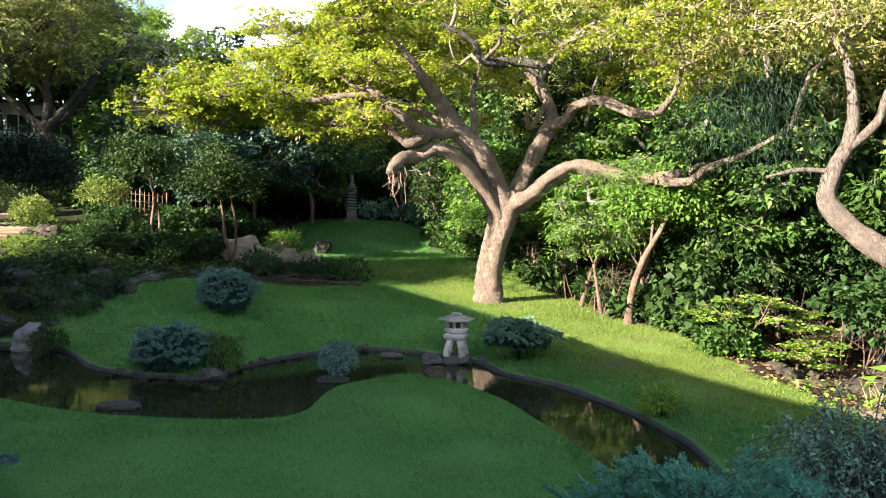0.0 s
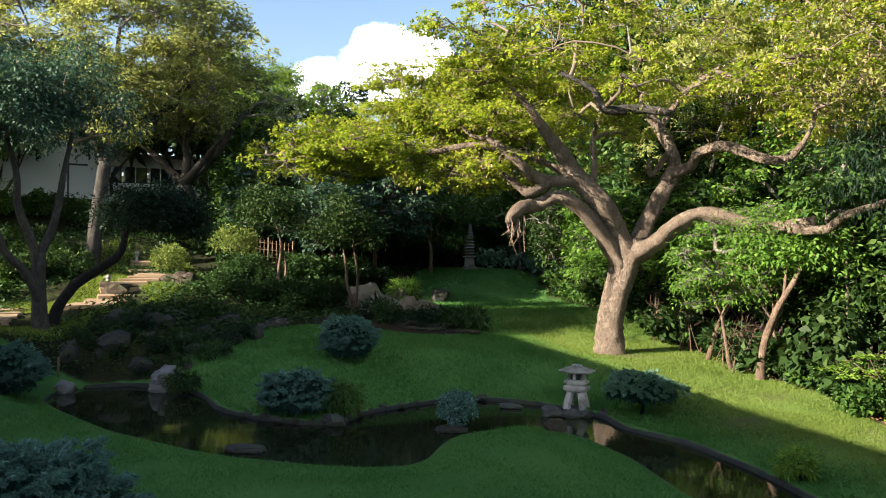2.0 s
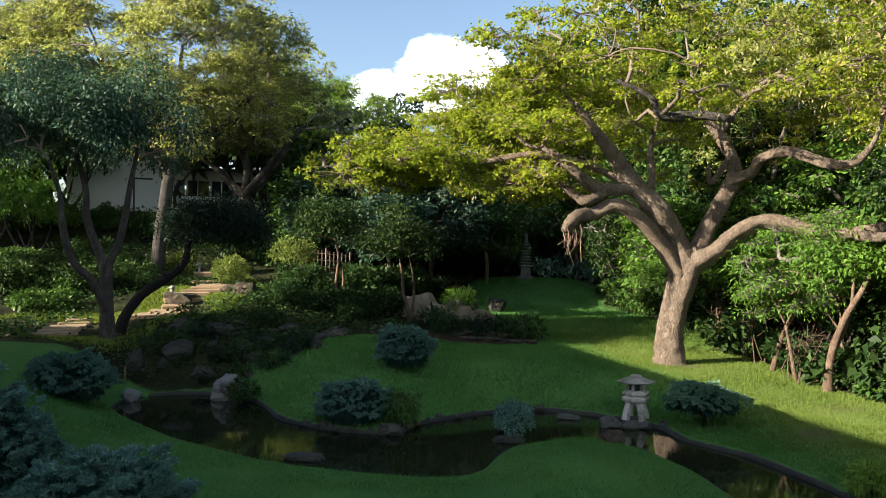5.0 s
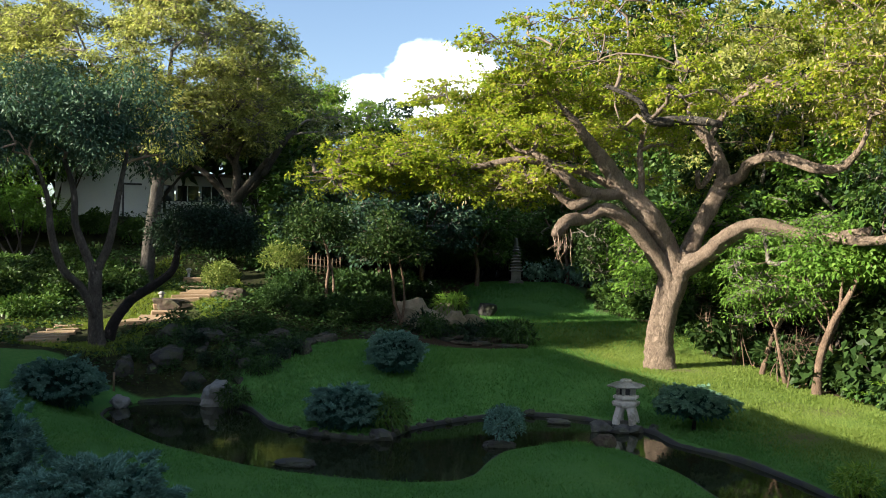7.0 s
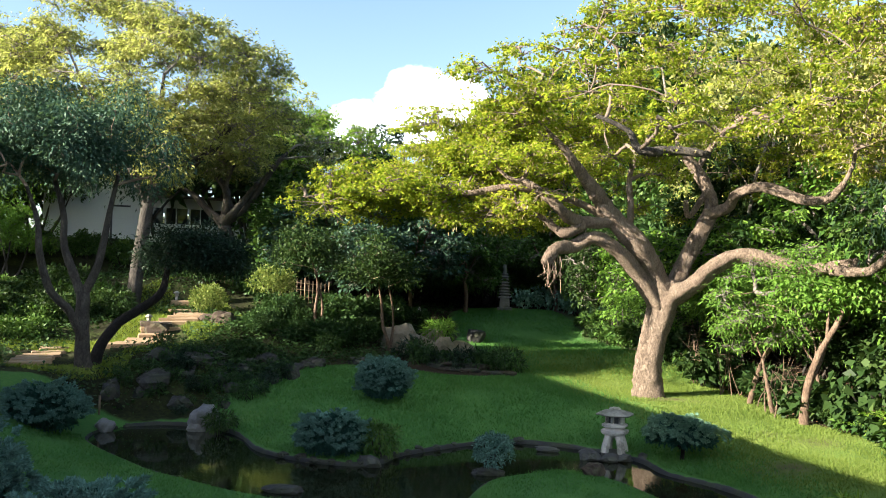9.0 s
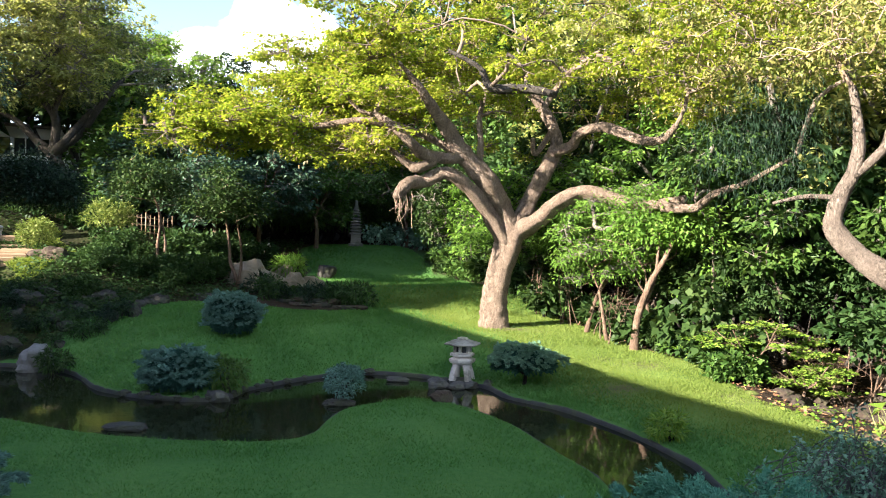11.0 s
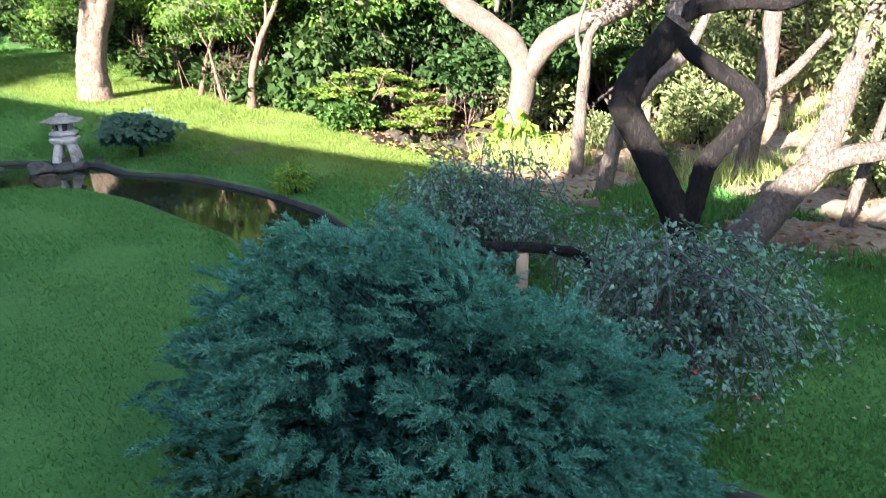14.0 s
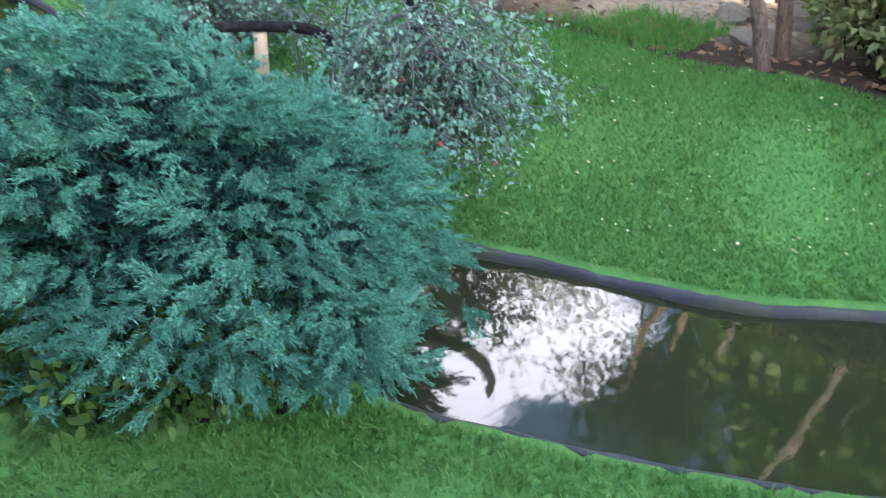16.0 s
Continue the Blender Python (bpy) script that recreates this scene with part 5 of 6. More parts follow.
scatter(hill_models[:2], [(-24 + k * .9 + hill_rng.normal(0, .4), 24 + hill_rng.uniform(0, 6), .8) for k in range(7)] + [(-27 + k * 1.3, 27 + hill_rng.uniform(-2, 5), 1) for k in range(6)], hill_rng)
scatter(hill_models[2:], [(-11.8, 27.2, .6), (-10.9, 28.2, .65), (-12.2, 28.6, .5), (-9.6, 28.4, .8), (-8.8, 29.8, .8), (-11.3, 30.2, .6), (-9.9, 31.4, 1.1), (-8.7, 32.4, 1), (-12.4, 29.2, .45), (-17.9, 28, .5),
                          (-5.2, 28.4, .55), (-4.3, 28, .5), (-3.6, 28.1, .42), (-6.0, 28.5, .5), (-7.6, 33.4, .7), (-11.3, 24.6, .5), (-14.6, 33.6, 1.2), (-17, 33.8, 1.2)], hill_rng)
scatter(models, [(-27.8, 31.5, 1.5), (-26.6, 32.6, 1.3), (-29, 32.2, 1.6), (-31, 36.5, 2), (-33, 38, 2.2), (-35, 36, 2.2), (-30, 39.5, 1.8)], hill_rng)
scatter(models, [(-26, 47, 2.4), (-23, 48, 2.4), (-29.5, 47.5, 2.4), (-20, 46, 2.2), (-33, 45, 2.4)], hill_rng)
hedge_line = [(-29, 34.6), (-27.2, 35.6), (-25.4, 36.6), (-23.6, 37.4), (-21.8, 38.2)]
for k, (x, y) in enumerate(hedge_line):
    shrub("hedge", "clipped green hedge in front of the hill house", (x, y, ground_at(x, y)), (1.15, .6, 1.2), MID_LEAF, 2600, (.12, .07), 96 + k, "hedge row", 40, 5)
scatter(models, [(-36 + 1.6 * k, 30 + .8 * k + hill_rng.uniform(-1, 1), 1.5) for k in range(5)] + [(-38 + 2 * k, 39 + k + hill_rng.uniform(-1, 1), 2) for k in range(5)], hill_rng)
scatter(tall, [(-38, 46, 1.4), (-31, 50, 1.4), (-24, 54, 1.0), (-17, 60, .9), (-10, 60, .9), (-3, 59, 1), (4, 55, 1.3), (11, 50, 1.3), (-36, 42, 1), (-38, 38, 1.1), (-41, 43, 1.3)], hill_rng)

# low broad-leaved plants where the lawn meets the woodland
border = smooth_line([(-1, 38.3), (1.7, 32.2), (4.3, 25.8), (6.2, 21.4), (6.6, 18.6)], 12)
border_models = [shrub("border_plant", "low broad-leaved plant at the lawn's woodland border", (*p, ground_at(*p) - .02), s, leaf, n, sz, seed, "border plants", 14, 5, .3, .3, None, "plant", .05, .25)
                 for p, s, leaf, n, sz, seed in (((4.6, 25.9), (.7, .65, .8), WOOD_LEAF, 420, (.24, .13), 431), ((2.4, 31.5), (.8, .7, .9), DEEP_LEAF, 520, (.22, .11), 432), ((6.4, 21.6), (.6, .6, .6), MID_LEAF, 380, (.16, .09), 433))]
border_rng = np.random.default_rng(44)
scatter(border_models, [(*(border[k] + border_rng.normal(0, .22, 2) + np.array([.35, .1])), 1) for k in range(1, len(border), 1)], border_rng, .6, 1.3)

# ---- stone lantern on its rocks at the water's edge ----
def stone_lantern(x, y, z):
    top = thing("stone_lantern", (x, y, z), "grey granite snow-viewing lantern on splayed legs beside the pond", "lantern")
    for k in range(4):
        a = k * math.pi / 2 + .55
        u = np.array([math.cos(a), math.sin(a)])
        rows = [(*(np.array([x, y]) + u * .27), z, .1), (*(np.array([x, y]) + u * .25), z + .14, .092), (*(np.array([x, y]) + u * .2), z + .3, .09), (*(np.array([x, y]) + u * .14), z + .42, .11)]
        part("leg", *tube(rows, 6, 3, 0), GRANITE, top, smooth=False)
    part("platform", *prism(6, [(.2, .38), (.3, .42), (.33, .47), (.33, .52), (.24, .55), (.22, .57)], (x, y, z), .2), GRANITE, top, smooth=False)
    part("ledge", *prism(6, [(.22, .57), (.31, .6), (.31, .655), (.22, .68)], (x, y, z), .2), GRANITE, top, smooth=False)
    for k in range(6):
        a = k * math.pi / 3 + .2
        px, py = x + .19 * math.cos(a), y + .19 * math.sin(a)
        part("light_box_post", *box(px - .035, py - .035, z + .675, px + .035, py + .035, z + .86, .008, math.degrees(a), (px, py, 0)), GRANITE, top, smooth=False)
    # a solid dark core stands in for the shade of the hollow
    part("light_box", *prism(6, [(.15, .67), (.15, .87)], (x, y, z), .2), DARK_TRIM, top, "dark hollow of the light box", smooth=False)
    part("roof", *prism(6, [(.2, .85), (.44, .865), (.455, .885), (.45, .9), (.33, .945), (.18, .985), (.13, .995)], (x, y, z), .2), ROOF_STONE, top, "darker weathered roof slab", smooth=False)
    part("finial", *prism(12, [(.13, .99), (.14, 1.01), (.12, 1.035), (.05, 1.05)], (x, y, z)), GRANITE, top)
    return top


stone_lantern(.36, 19.62, .1)


def stone_pagoda(x, y, z):
    top = thing("stone_pagoda", (x, y, z), "slender grey stone pagoda of many tiers on the lawn", "pagoda")
    part("base", *prism(4, [(.52, -.05), (.52, .14), (.44, .16)], (x, y, z), .9), OLD_STONE, top, smooth=False)
    part("body", *prism(4, [(.36, .16), (.34, .6), (.3, .62)], (x, y, z), .9), OLD_STONE, top, smooth=False)
    for k in range(8):
        r, h = .47 - .024 * k, .6 + k * .148
        part("tier", *prism(4, [(r * .62, h), (r * .95, h + .035), (r, h + .05), (r * .97, h + .075), (r * .6, h + .115), (r * .55, h + .15)], (x, y, z), .9), OLD_STONE, top, smooth=False)
    part("finial", *prism(10, [(.15, 1.78), (.16, 1.86), (.1, 1.9), (.11, 2.0), (.085, 2.1), (.09, 2.2), (.06, 2.32), (.02, 2.44)], (x, y, z)), OLD_STONE, top)


stone_pagoda(-4.63, 40.8, ground_at(-4.63, 40.8))


# ---- rocks ----
def rock(x, y, z, size, material, label, seed, group="", flat=0, rz=0):
    rng = np.random.default_rng(seed)
    V, F = stone(size, rng, 3, .4, flat)
    a = radians(rz)
    V = V @ np.array([[math.cos(a), math.sin(a), 0], [-math.sin(a), math.cos(a), 0], [0, 0, 1]])
    single("rock", (x, y, z), V + np.array([x, y, z]), F, material, label, "rock", group, smooth=False)


rock(-10.2, 19.95, .2, (.46, .4, .46), BLUE_ROCK, "pale grey boulder standing in the pond's edge", 1)
rock(-12.55, 19.1, .1, (.26, .22, .26), BLUE_ROCK, "small pale grey rock by the water", 2)
rock(-5.95, 14.65, .03, (.42, .2, .1), LAVA, "flat dark rock breaking the water", 3, flat=.2)
rock(-0.12, 17.19, .17, (.25, .2, .2), DITCH_ROCK, "dark squat rock on the lawn's edge", 4, flat=.25)
rock(-2.35, 17.1, .03, (.36, .24, .13), LAVA, "low dark rock beside the round bush", 5, rz=20)
rock(-4.9, 17.15, .05, (.34, .25, .2), WET_ROCK, "grey rock under the dark bush", 6)
for k, (x, y, a, b, c) in enumerate(((-.22, 19.12, .3, .2, .17), (.22, 18.98, .22, .16, .13), (.56, 19.12, .2, .16, .1), (1.0, 19.28, .26, .15, .12), (.36, 19.62, .4, .36, .1))):
    rock(x, y, .05, (a, b, c), WET_ROCK, "dark mottled rock carrying the lantern", 10 + k, "lantern rocks", .12 if k == 4 else 0, 25 * k)
rock(-1.2, 19.75, .05, (.3, .16, .07), WET_ROCK, "flat grey stone at the far bank", 16, flat=.3)
for k in range(16):                                            # edging stones of the far bank
    i = 15 + k * .45
    x, y = smooth_line(FAR_BANK, 20)[int(i * 20)] + np.random.default_rng(200 + k).normal(0, .05, 2)
    r = np.random.default_rng(300 + k).uniform(.06, .13)
    rock(x, y, .08, (r * 1.3, r, r * .7), LAVA, "edging stone of the pond bank", 20 + k, "edging stones", 0, 37 * k)
rockery = [(-11.6, 21.2, .5, .6), (-12.6, 21.6, .7, .8), (-13.4, 20.6, .5, .5), (-11, 22.4, .55, .7), (-10.8, 23.4, .5, .8), (-12, 23, .7, 1.1), (-9.9, 23.8, .35, .8),
           (-9.6, 24.8, .4, .9), (-10.6, 25.2, .6, 1.2), (-13.2, 22.6, .6, 1.2), (-9.2, 25.9, .45, 1), (-8.1, 26.9, .5, 1.1), (-6.9, 27.1, .5, 1.0), (-10.3, 21.3, .3, .4)]
for k, (x, y, s, z) in enumerate(rockery):
    rock(x, y, ground_at(x, y) + .1 * s, (s * .75, s * .6, s * .5), LAVA, "dark lava rock of the rockery", 60 + k, "rockery rocks", 0, 51 * k)
heap_rng = np.random.default_rng(61)
for k in range(34):                                            # smaller stones between them, down to the water
    x = heap_rng.uniform(-13.6, -9.2)
    y = 20.6 + (x + 13.6) * .55 + heap_rng.uniform(-.2, 3.2)
    s = heap_rng.uniform(.14, .42)
    rock(x, y, ground_at(x, y) + .08 * s, (s * .8, s * .62, s * heap_rng.uniform(.45, .75)), LAVA, "dark lava rock of the rockery", 1000 + k, "rockery rocks", 0, 47 * k)
for k, (x, y, s) in enumerate(((-7.45, 30.3, .85), (-6.6, 30.0, .7), (-8.1, 30.9, .55), (-5.8, 30.3, .6), (-6.4, 30.9, .75), (-5.2, 30.8, .45))):
    rock(x, y, ground_at(x, y) + .15, (s, s * .7, s * .8), PALE_ROCK, "sunlit pale rock of the rock garden", 90 + k, "rock garden rocks", 0, 40 * k)
slab_rng = np.random.default_rng(119)
for k in range(14):                                            # uneven slabs stacked along the rock garden's front
    x, y = -5.4 + k % 8 * .36 + slab_rng.normal(0, .1), 27.5 - .1 * (k % 8) + slab_rng.normal(0, .08) + .22 * (k // 8)
    rock(x, y, ground_at(x, y) + .06 + .14 * (k // 8), (slab_rng.uniform(.2, .48), slab_rng.uniform(.2, .34), slab_rng.uniform(.06, .13)), DITCH_ROCK if k % 2 else LAVA, "flat dark slab laid along the rock garden", 110 + k, "rock slabs", .3, slab_rng.uniform(-40, 40))
rock(-15.3, 26.2, ground_at(-15.3, 26.2) + .1, (.6, .45, .35), DITCH_ROCK, "brown boulder beside the stone steps", 130)
rock(-13.4, 27.6, ground_at(-13.4, 27.6) + .15, (.5, .4, .35), DITCH_ROCK, "dark boulder beside the stone steps", 131)
rock(-14.3, 28.2, ground_at(-14.3, 28.2) + .1, (.4, .3, .3), DITCH_ROCK, "dark boulder beside the stone steps", 132)
rock(-5, 33.3, ground_at(-5, 33.3) + .15, (.4, .35, .45), LAVA, "dark upright rock on the lawn's rim", 133)
ball = prism(14, [(.05, 0), (.17, .03), (.2, .14), (.22, .2), (.2, .3), (.12, .38), (.05, .42), (.07, .46), (.03, .52)], (-7.74, 34.9, ground_at(-7.74, 34.9) + .1))
single("stone_finial", (-7.74, 34.9, ground_at(-7.74, 34.9) + .1), *ball, GRANITE, "round stone ornament above the rock garden", "ornament")
for k in range(70):                                            # stones of the dry ditch
    rng = np.random.default_rng(500 + k)
    x, y = 7.6 + rng.uniform(0, 3.4), 17.2 + rng.uniform(-1, 2.2)
    s = rng.uniform(.1, .27)
    rock(x, y, ground_at(x, y) + .03, (s * 1.25, s, s * .62), DITCH_ROCK, "stone of the ditch wall under the trees", 140 + k, "ditch stones", .1, rng.uniform(0, 180))

for k in range(22):                                            # sunlit stones on the earth bank
    rng = np.random.default_rng(900 + k)
    x, y = rng.uniform(8.6, 13), rng.uniform(3.6, 8.6)
    s = rng.uniform(.1, .3)
    rock(x, y, ground_at(x, y) + .03, (s * 1.3, s, s * .65), BANK_ROCK, "tan stone lying on the sunny earth bank", 900 + k, "bank stones", .1, rng.uniform(0, 180))

# ---- steps and flags of the hillside path ----
def flight(x0, y0, x1, y1, n, half, deep, rz, seed):
    """Worn stone treads climbing from one point to the other."""
    rng = np.random.default_rng(seed)
    for k in range(n):
        f = k / (n - 1)
        x, y = x0 + (x1 - x0) * f + rng.normal(0, .05), y0 + (y1 - y0) * f
        z, w = ground_at(x, y), half * rng.uniform(.85, 1.15)
        V, F = box(x - w, y - deep, z - .12, x + w, y + deep, z + .1, .03, rz + rng.normal(0, 3), (x, y, 0))
        single("stone_step", (x, y, z), V + rng.normal(0, .012, V.shape), F, SANDSTONE, "worn sandstone step of the hillside path", "step", "path steps", smooth=False)


flight(-14.9, 23.9, -15.35, 28.3, 8, .62, .3, 28, 5)
flight(-15.5, 29.0, -17.0, 31.4, 4, .6, .3, 30, 6)
flight(-16.2, 20.7, -17.4, 23.5, 6, .5, .26, 38, 7)
for k in range(4):
    x, y = -17.0 - .5 * k, 20.1 + .12 * k
    rock(x, y, ground_at(x, y) + .01, (.3, .22, .06), SANDSTONE, "flat sandstone paving stone of the path", 170 + k, "path stones", .3, 31 * k)


# ---- bamboo fence ----
def bamboo_fence(x0, y0, x1, y1, tall, n):
    a, b = np.array([x0, y0]), np.array([x1, y1])
    top = thing("bamboo_fence", (x0, y0, ground_at(x0, y0)), "low tied fence of aged bamboo on the hillside", "fence")
    for k in range(n):
        p = a + (b - a) * k / (n - 1)
        z = ground_at(*p)
        h = tall * (1.12 if k % 6 == 0 else 1)
        part("post" if k % 6 == 0 else "picket", *tube([(*p, z - .05, .03 if k % 6 == 0 else .016), (*p, z + h, .03 if k % 6 == 0 else .016)], 6, 1, 0), BAMBOO, top)
    for f in (.3, .62, .92):
        part("rail", *tube([(*a, ground_at(*a) + tall * f, .02), (*b, ground_at(*b) + tall * f, .02)], 6, 1, 0), BAMBOO, top)


bamboo_fence(-14.6, 33.2, -11.4, 33.4, .95, 19)
bamboo_fence(-18.6, 34.6, -16.6, 35.4, .95, 13)


# ---- house on the hill ----
def hill_house():
    o, rz = np.array([-29.6, 40.0, 5.9]), 36
    top = thing("hill_house", o, "white timber house half hidden by the hill trees", "house")
    turn = lambda V: (V @ np.array([[math.cos(radians(rz)), math.sin(radians(rz)), 0], [-math.sin(radians(rz)), math.cos(radians(rz)), 0], [0, 0, 1]])) + o
    add = lambda name, vf, m, parent=top, label="": part(name, turn(vf[0]), vf[1], m, parent, label, smooth=False)
    wall = add("wall", box(-.6, 0, -.4, 4.4, 6, 3.0), WHITE_PAINT)
    gable = np.array([(-.6, 0, 3), (4.4, 0, 3), (1.9, 0, 4.2), (-.6, .15, 3), (4.4, .15, 3), (1.9, .15, 4.2)], float)
    add("gable", (gable, [np.array([[0, 1, 2], [5, 4, 3]]), np.array([[0, 3, 4, 1], [1, 4, 5, 2], [2, 5, 3, 0]])]), WHITE_PAINT)
    for s in (-1, 1):
        V = np.array([(1.9, -.5, 4.33), (1.9 + s * 3, -.5, 2.85), (1.9 + s * 3, 6.4, 2.85), (1.9, 6.4, 4.33)], float)
        V = np.concatenate([V, V - np.array([0, 0, .14])])
        add("roof", (V, np.array([[0, 1, 2, 3], [7, 6, 5, 4], [0, 4, 5, 1], [1, 5, 6, 2], [2, 6, 7, 3], [3, 7, 4, 0]])), ROOFING)
    door = add("door", box(2.95, -.03, -.1, 3.85, .02, 2.0, .005), WHITE_PAINT)
    add("door_frame", box(2.85, -.05, -.1, 2.95, .01, 2.1), DARK_TRIM, door, "dark door frame")
    add("door_frame", box(2.85, -.05, 2.0, 3.9, .01, 2.1), DARK_TRIM, door, "dark door frame")
    add("wing_wall", box(4.4, 1, -.4, 11.5, 5.5, 1.05), WHITE_PAINT)
    add("wing_parapet", box(4.4, .9, .9, 11.5, 1, 1.2, .01), WHITE_PAINT)
    add("wing_top", box(4.4, 1, 2.15, 11.5, 5.5, 2.75), WHITE_PAINT)
    for k in range(5):
        x = 4.5 + k * 1.4
        win = add("window", box(x + .08, 1.05, 1.2, x + 1.3, 1.1, 2.15), GLASS, top, "dark window pane")
        add("window_frame", box(x, 1, 1.05, x + .08, 1.14, 2.15), WHITE_PAINT, win)
        add("window_frame", box(x + .62, 1.0, 1.2, x + .68, 1.1, 2.15), WHITE_PAINT, win)
    add("wing_roof", box(4.2, .4, 2.75, 12, 6, 2.9, .02), ROOFING)


hill_house()


# ---- small upright things by the path and the water ----
for k, (x, y, tall) in enumerate(((-13.35, 19.35, .42), (-13.15, 19.75, .5))):
    single("bamboo_spout", (x, y, ground_at(x, y)), *tube([(x, y, ground_at(x, y) - .05, .03), (x + .01, y, ground_at(x, y) + tall, .028)], 8, 1, 0), BAMBOO, "short pale bamboo post at the pond's edge", "post", "bamboo posts")


def path_light(x, y):
    z = ground_at(x, y)
    top = thing("path_light", (x, y, z), "small pale stone path lantern beside the steps", "lantern", "path lights")
    part("post", *prism(8, [(.06, -.05), (.05, .3)], (x, y, z)), GRANITE, top, smooth=False)
    part("lamp_box", *prism(6, [(.09, .3), (.09, .42)], (x, y, z)), ROOF_STONE, top, smooth=False)
    part("cap", *prism(6, [(.15, .42), (.14, .45), (.04, .52)], (x, y, z)), ROOF_STONE, top, smooth=False)


path_light(-15.7, 26.4)
path_light(-17.3, 31.2)

# ---- clipped and near bushes ----
def sprays(P, D, length, n_pair, leaf, rng, droop=.3):
    """Feathery shoots: a curved axis with pairs of scale leaves along it."""
    n = len(P)
    D = unit(D)
    L = (length * rng.uniform(.6, 1.3, n))[:, None]
    s = unit(np.cross(D, rng.normal(0, 1, (n, 3))))
    up = np.cross(s, D)
    out_p, out_d = [], []
    for k in range(n_pair):
        f = (k + .6) / n_pair
        p = P + D * L * f - np.array([0, 0, 1]) * L * droop * f * f
        for side in (-1, 1):
            w = (1 - .55 * f)
            a = D * .95 + side * s * .75 * w + up * rng.normal(0, .45, (n, 1)) + rng.normal(0, .2, (n, 3))
            out_p.append(p)
            out_d.append(a)
    out_p.append(P + D * L * .8 - np.array([0, 0, 1]) * L * droop * .6)
    out_d.append(D)
    return leaves(np.concatenate(out_p), np.concatenate(out_d), *leaf, rng, .15, .1)


def juniper(name, label, at, size, branches, each, length, seed, leaf=(.05, .013), material=None, pairs=10, tilt=.12, low=-.35, category="shrub", group="", tiers=1.0, lean=(0, 0)):
    """A layered conifer: flat fans of feathery shoots on branches that reach out in tiers from one foot."""
    rng = np.random.default_rng(seed)
    top = thing(name, at, label, category, group)
    foot = np.array(at, float)
    c = foot + np.array([0, 0, size[2] * .46])
    R = np.array([size[0], size[1], size[2] * .54])
    k = np.arange(branches) + .5                                 # pads spread evenly over the body
    up = low + (1 - low) * k / branches + rng.normal(0, .05, branches)
    turn = k * 2.39996 + rng.normal(0, .25, branches)
    up = np.clip(up, low - .1, .98)
    flat = np.sqrt(1 - up ** 2)
    d = np.stack([np.cos(turn) * flat, np.sin(turn) * flat, up], 1)
    ends = c + d * R * rng.uniform(.8, 1.04, (branches, 1)) * (1 + .1 * np.sin(turn * 3 + up * 5))[:, None]
    ends[:, 2] = foot[2] + (ends[:, 2] - foot[2]) * (1 + (ends[:, :2] - foot[:2]) @ np.array(lean))      # higher on one side
    wood, P, D = [], [], []
    for e, w in zip(ends, d):
        s = foot + np.array([0, 0, max(.05, (e[2] - foot[2]) * .5)]) + np.array([*rng.normal(0, .05, 2), 0])
        m = (s + e) / 2 + np.array([0, 0, .05])
        wood.append(tube([(*s, .011), (*m, .008), (*(m + (e - m) * .45), .003)], 4, 2, 0, rng, False))
        a = rng.normal(0, .75) + math.atan2(w[1], w[0])           # a flat fan of shoots that reaches outward
        axis = unit(np.array([math.cos(a), math.sin(a), tilt + .25 * w[2] + rng.normal(0, .08)]))
        side = unit(np.cross(axis, (0, 0, 1.)))
        fan = R[0] * rng.uniform(.22, .4) * tiers
        n = max(3, each // 9)                                    # plumes, each a brush of shoots on its own short axis
        f, q = rng.uniform(0, 1, (n, 1)), rng.uniform(-1, 1, (n, 1))
        b = e + axis * (f - .85) * fan + side * q * fan * .5 * (1.15 - .6 * f) + rng.normal(0, .03, (n, 3)) * R[0] * np.array([.3, .3, .6])
        w2 = unit(axis + side * q * .7 + np.array([0, 0, .1]) + rng.normal(0, .13, (n, 3)))
        b, w2 = np.repeat(b, 9, 0), np.repeat(w2, 9, 0)
        P.append(b + w2 * rng.uniform(0, .8, (9 * n, 1)) * length)
        D.append(w2 + rng.normal(0, .14, (9 * n, 3)))
    if low > 0:                                                  # a bare short stem under a flat crown
        wood.append(tube([(*(foot - np.array([0, 0, .05])), .05), (*(foot + np.array([.04, 0, size[2] * .3])), .04), (*(foot + np.array([-.03, 0, size[2] * .6])), .025)], 6, 3, .05, rng, False))
    part("branchwork", *join(wood), DARK_BARK, top, kind="stuff")
    P, D = np.concatenate(P), np.concatenate(D)
    part("foliage", *sprays(P, D, length, pairs, leaf, rng, .2), material or BLUE_NEEDLE, top, kind="stuff")
    n = int(len(P) * .7)                                         # shoots within, coloured darker for the shade between the fans
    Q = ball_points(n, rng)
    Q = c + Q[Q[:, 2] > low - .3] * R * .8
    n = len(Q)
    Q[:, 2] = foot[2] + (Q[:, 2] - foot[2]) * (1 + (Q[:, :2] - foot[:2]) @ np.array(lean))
    part("inner_foliage", *sprays(Q, (Q - c) / R + rng.normal(0, .4, (n, 3)), length, 4, (leaf[0] * 1.3, leaf[1] * 1.6), rng), SHADED_NEEDLE, top, "darker inner shoots", kind="stuff")
    return top


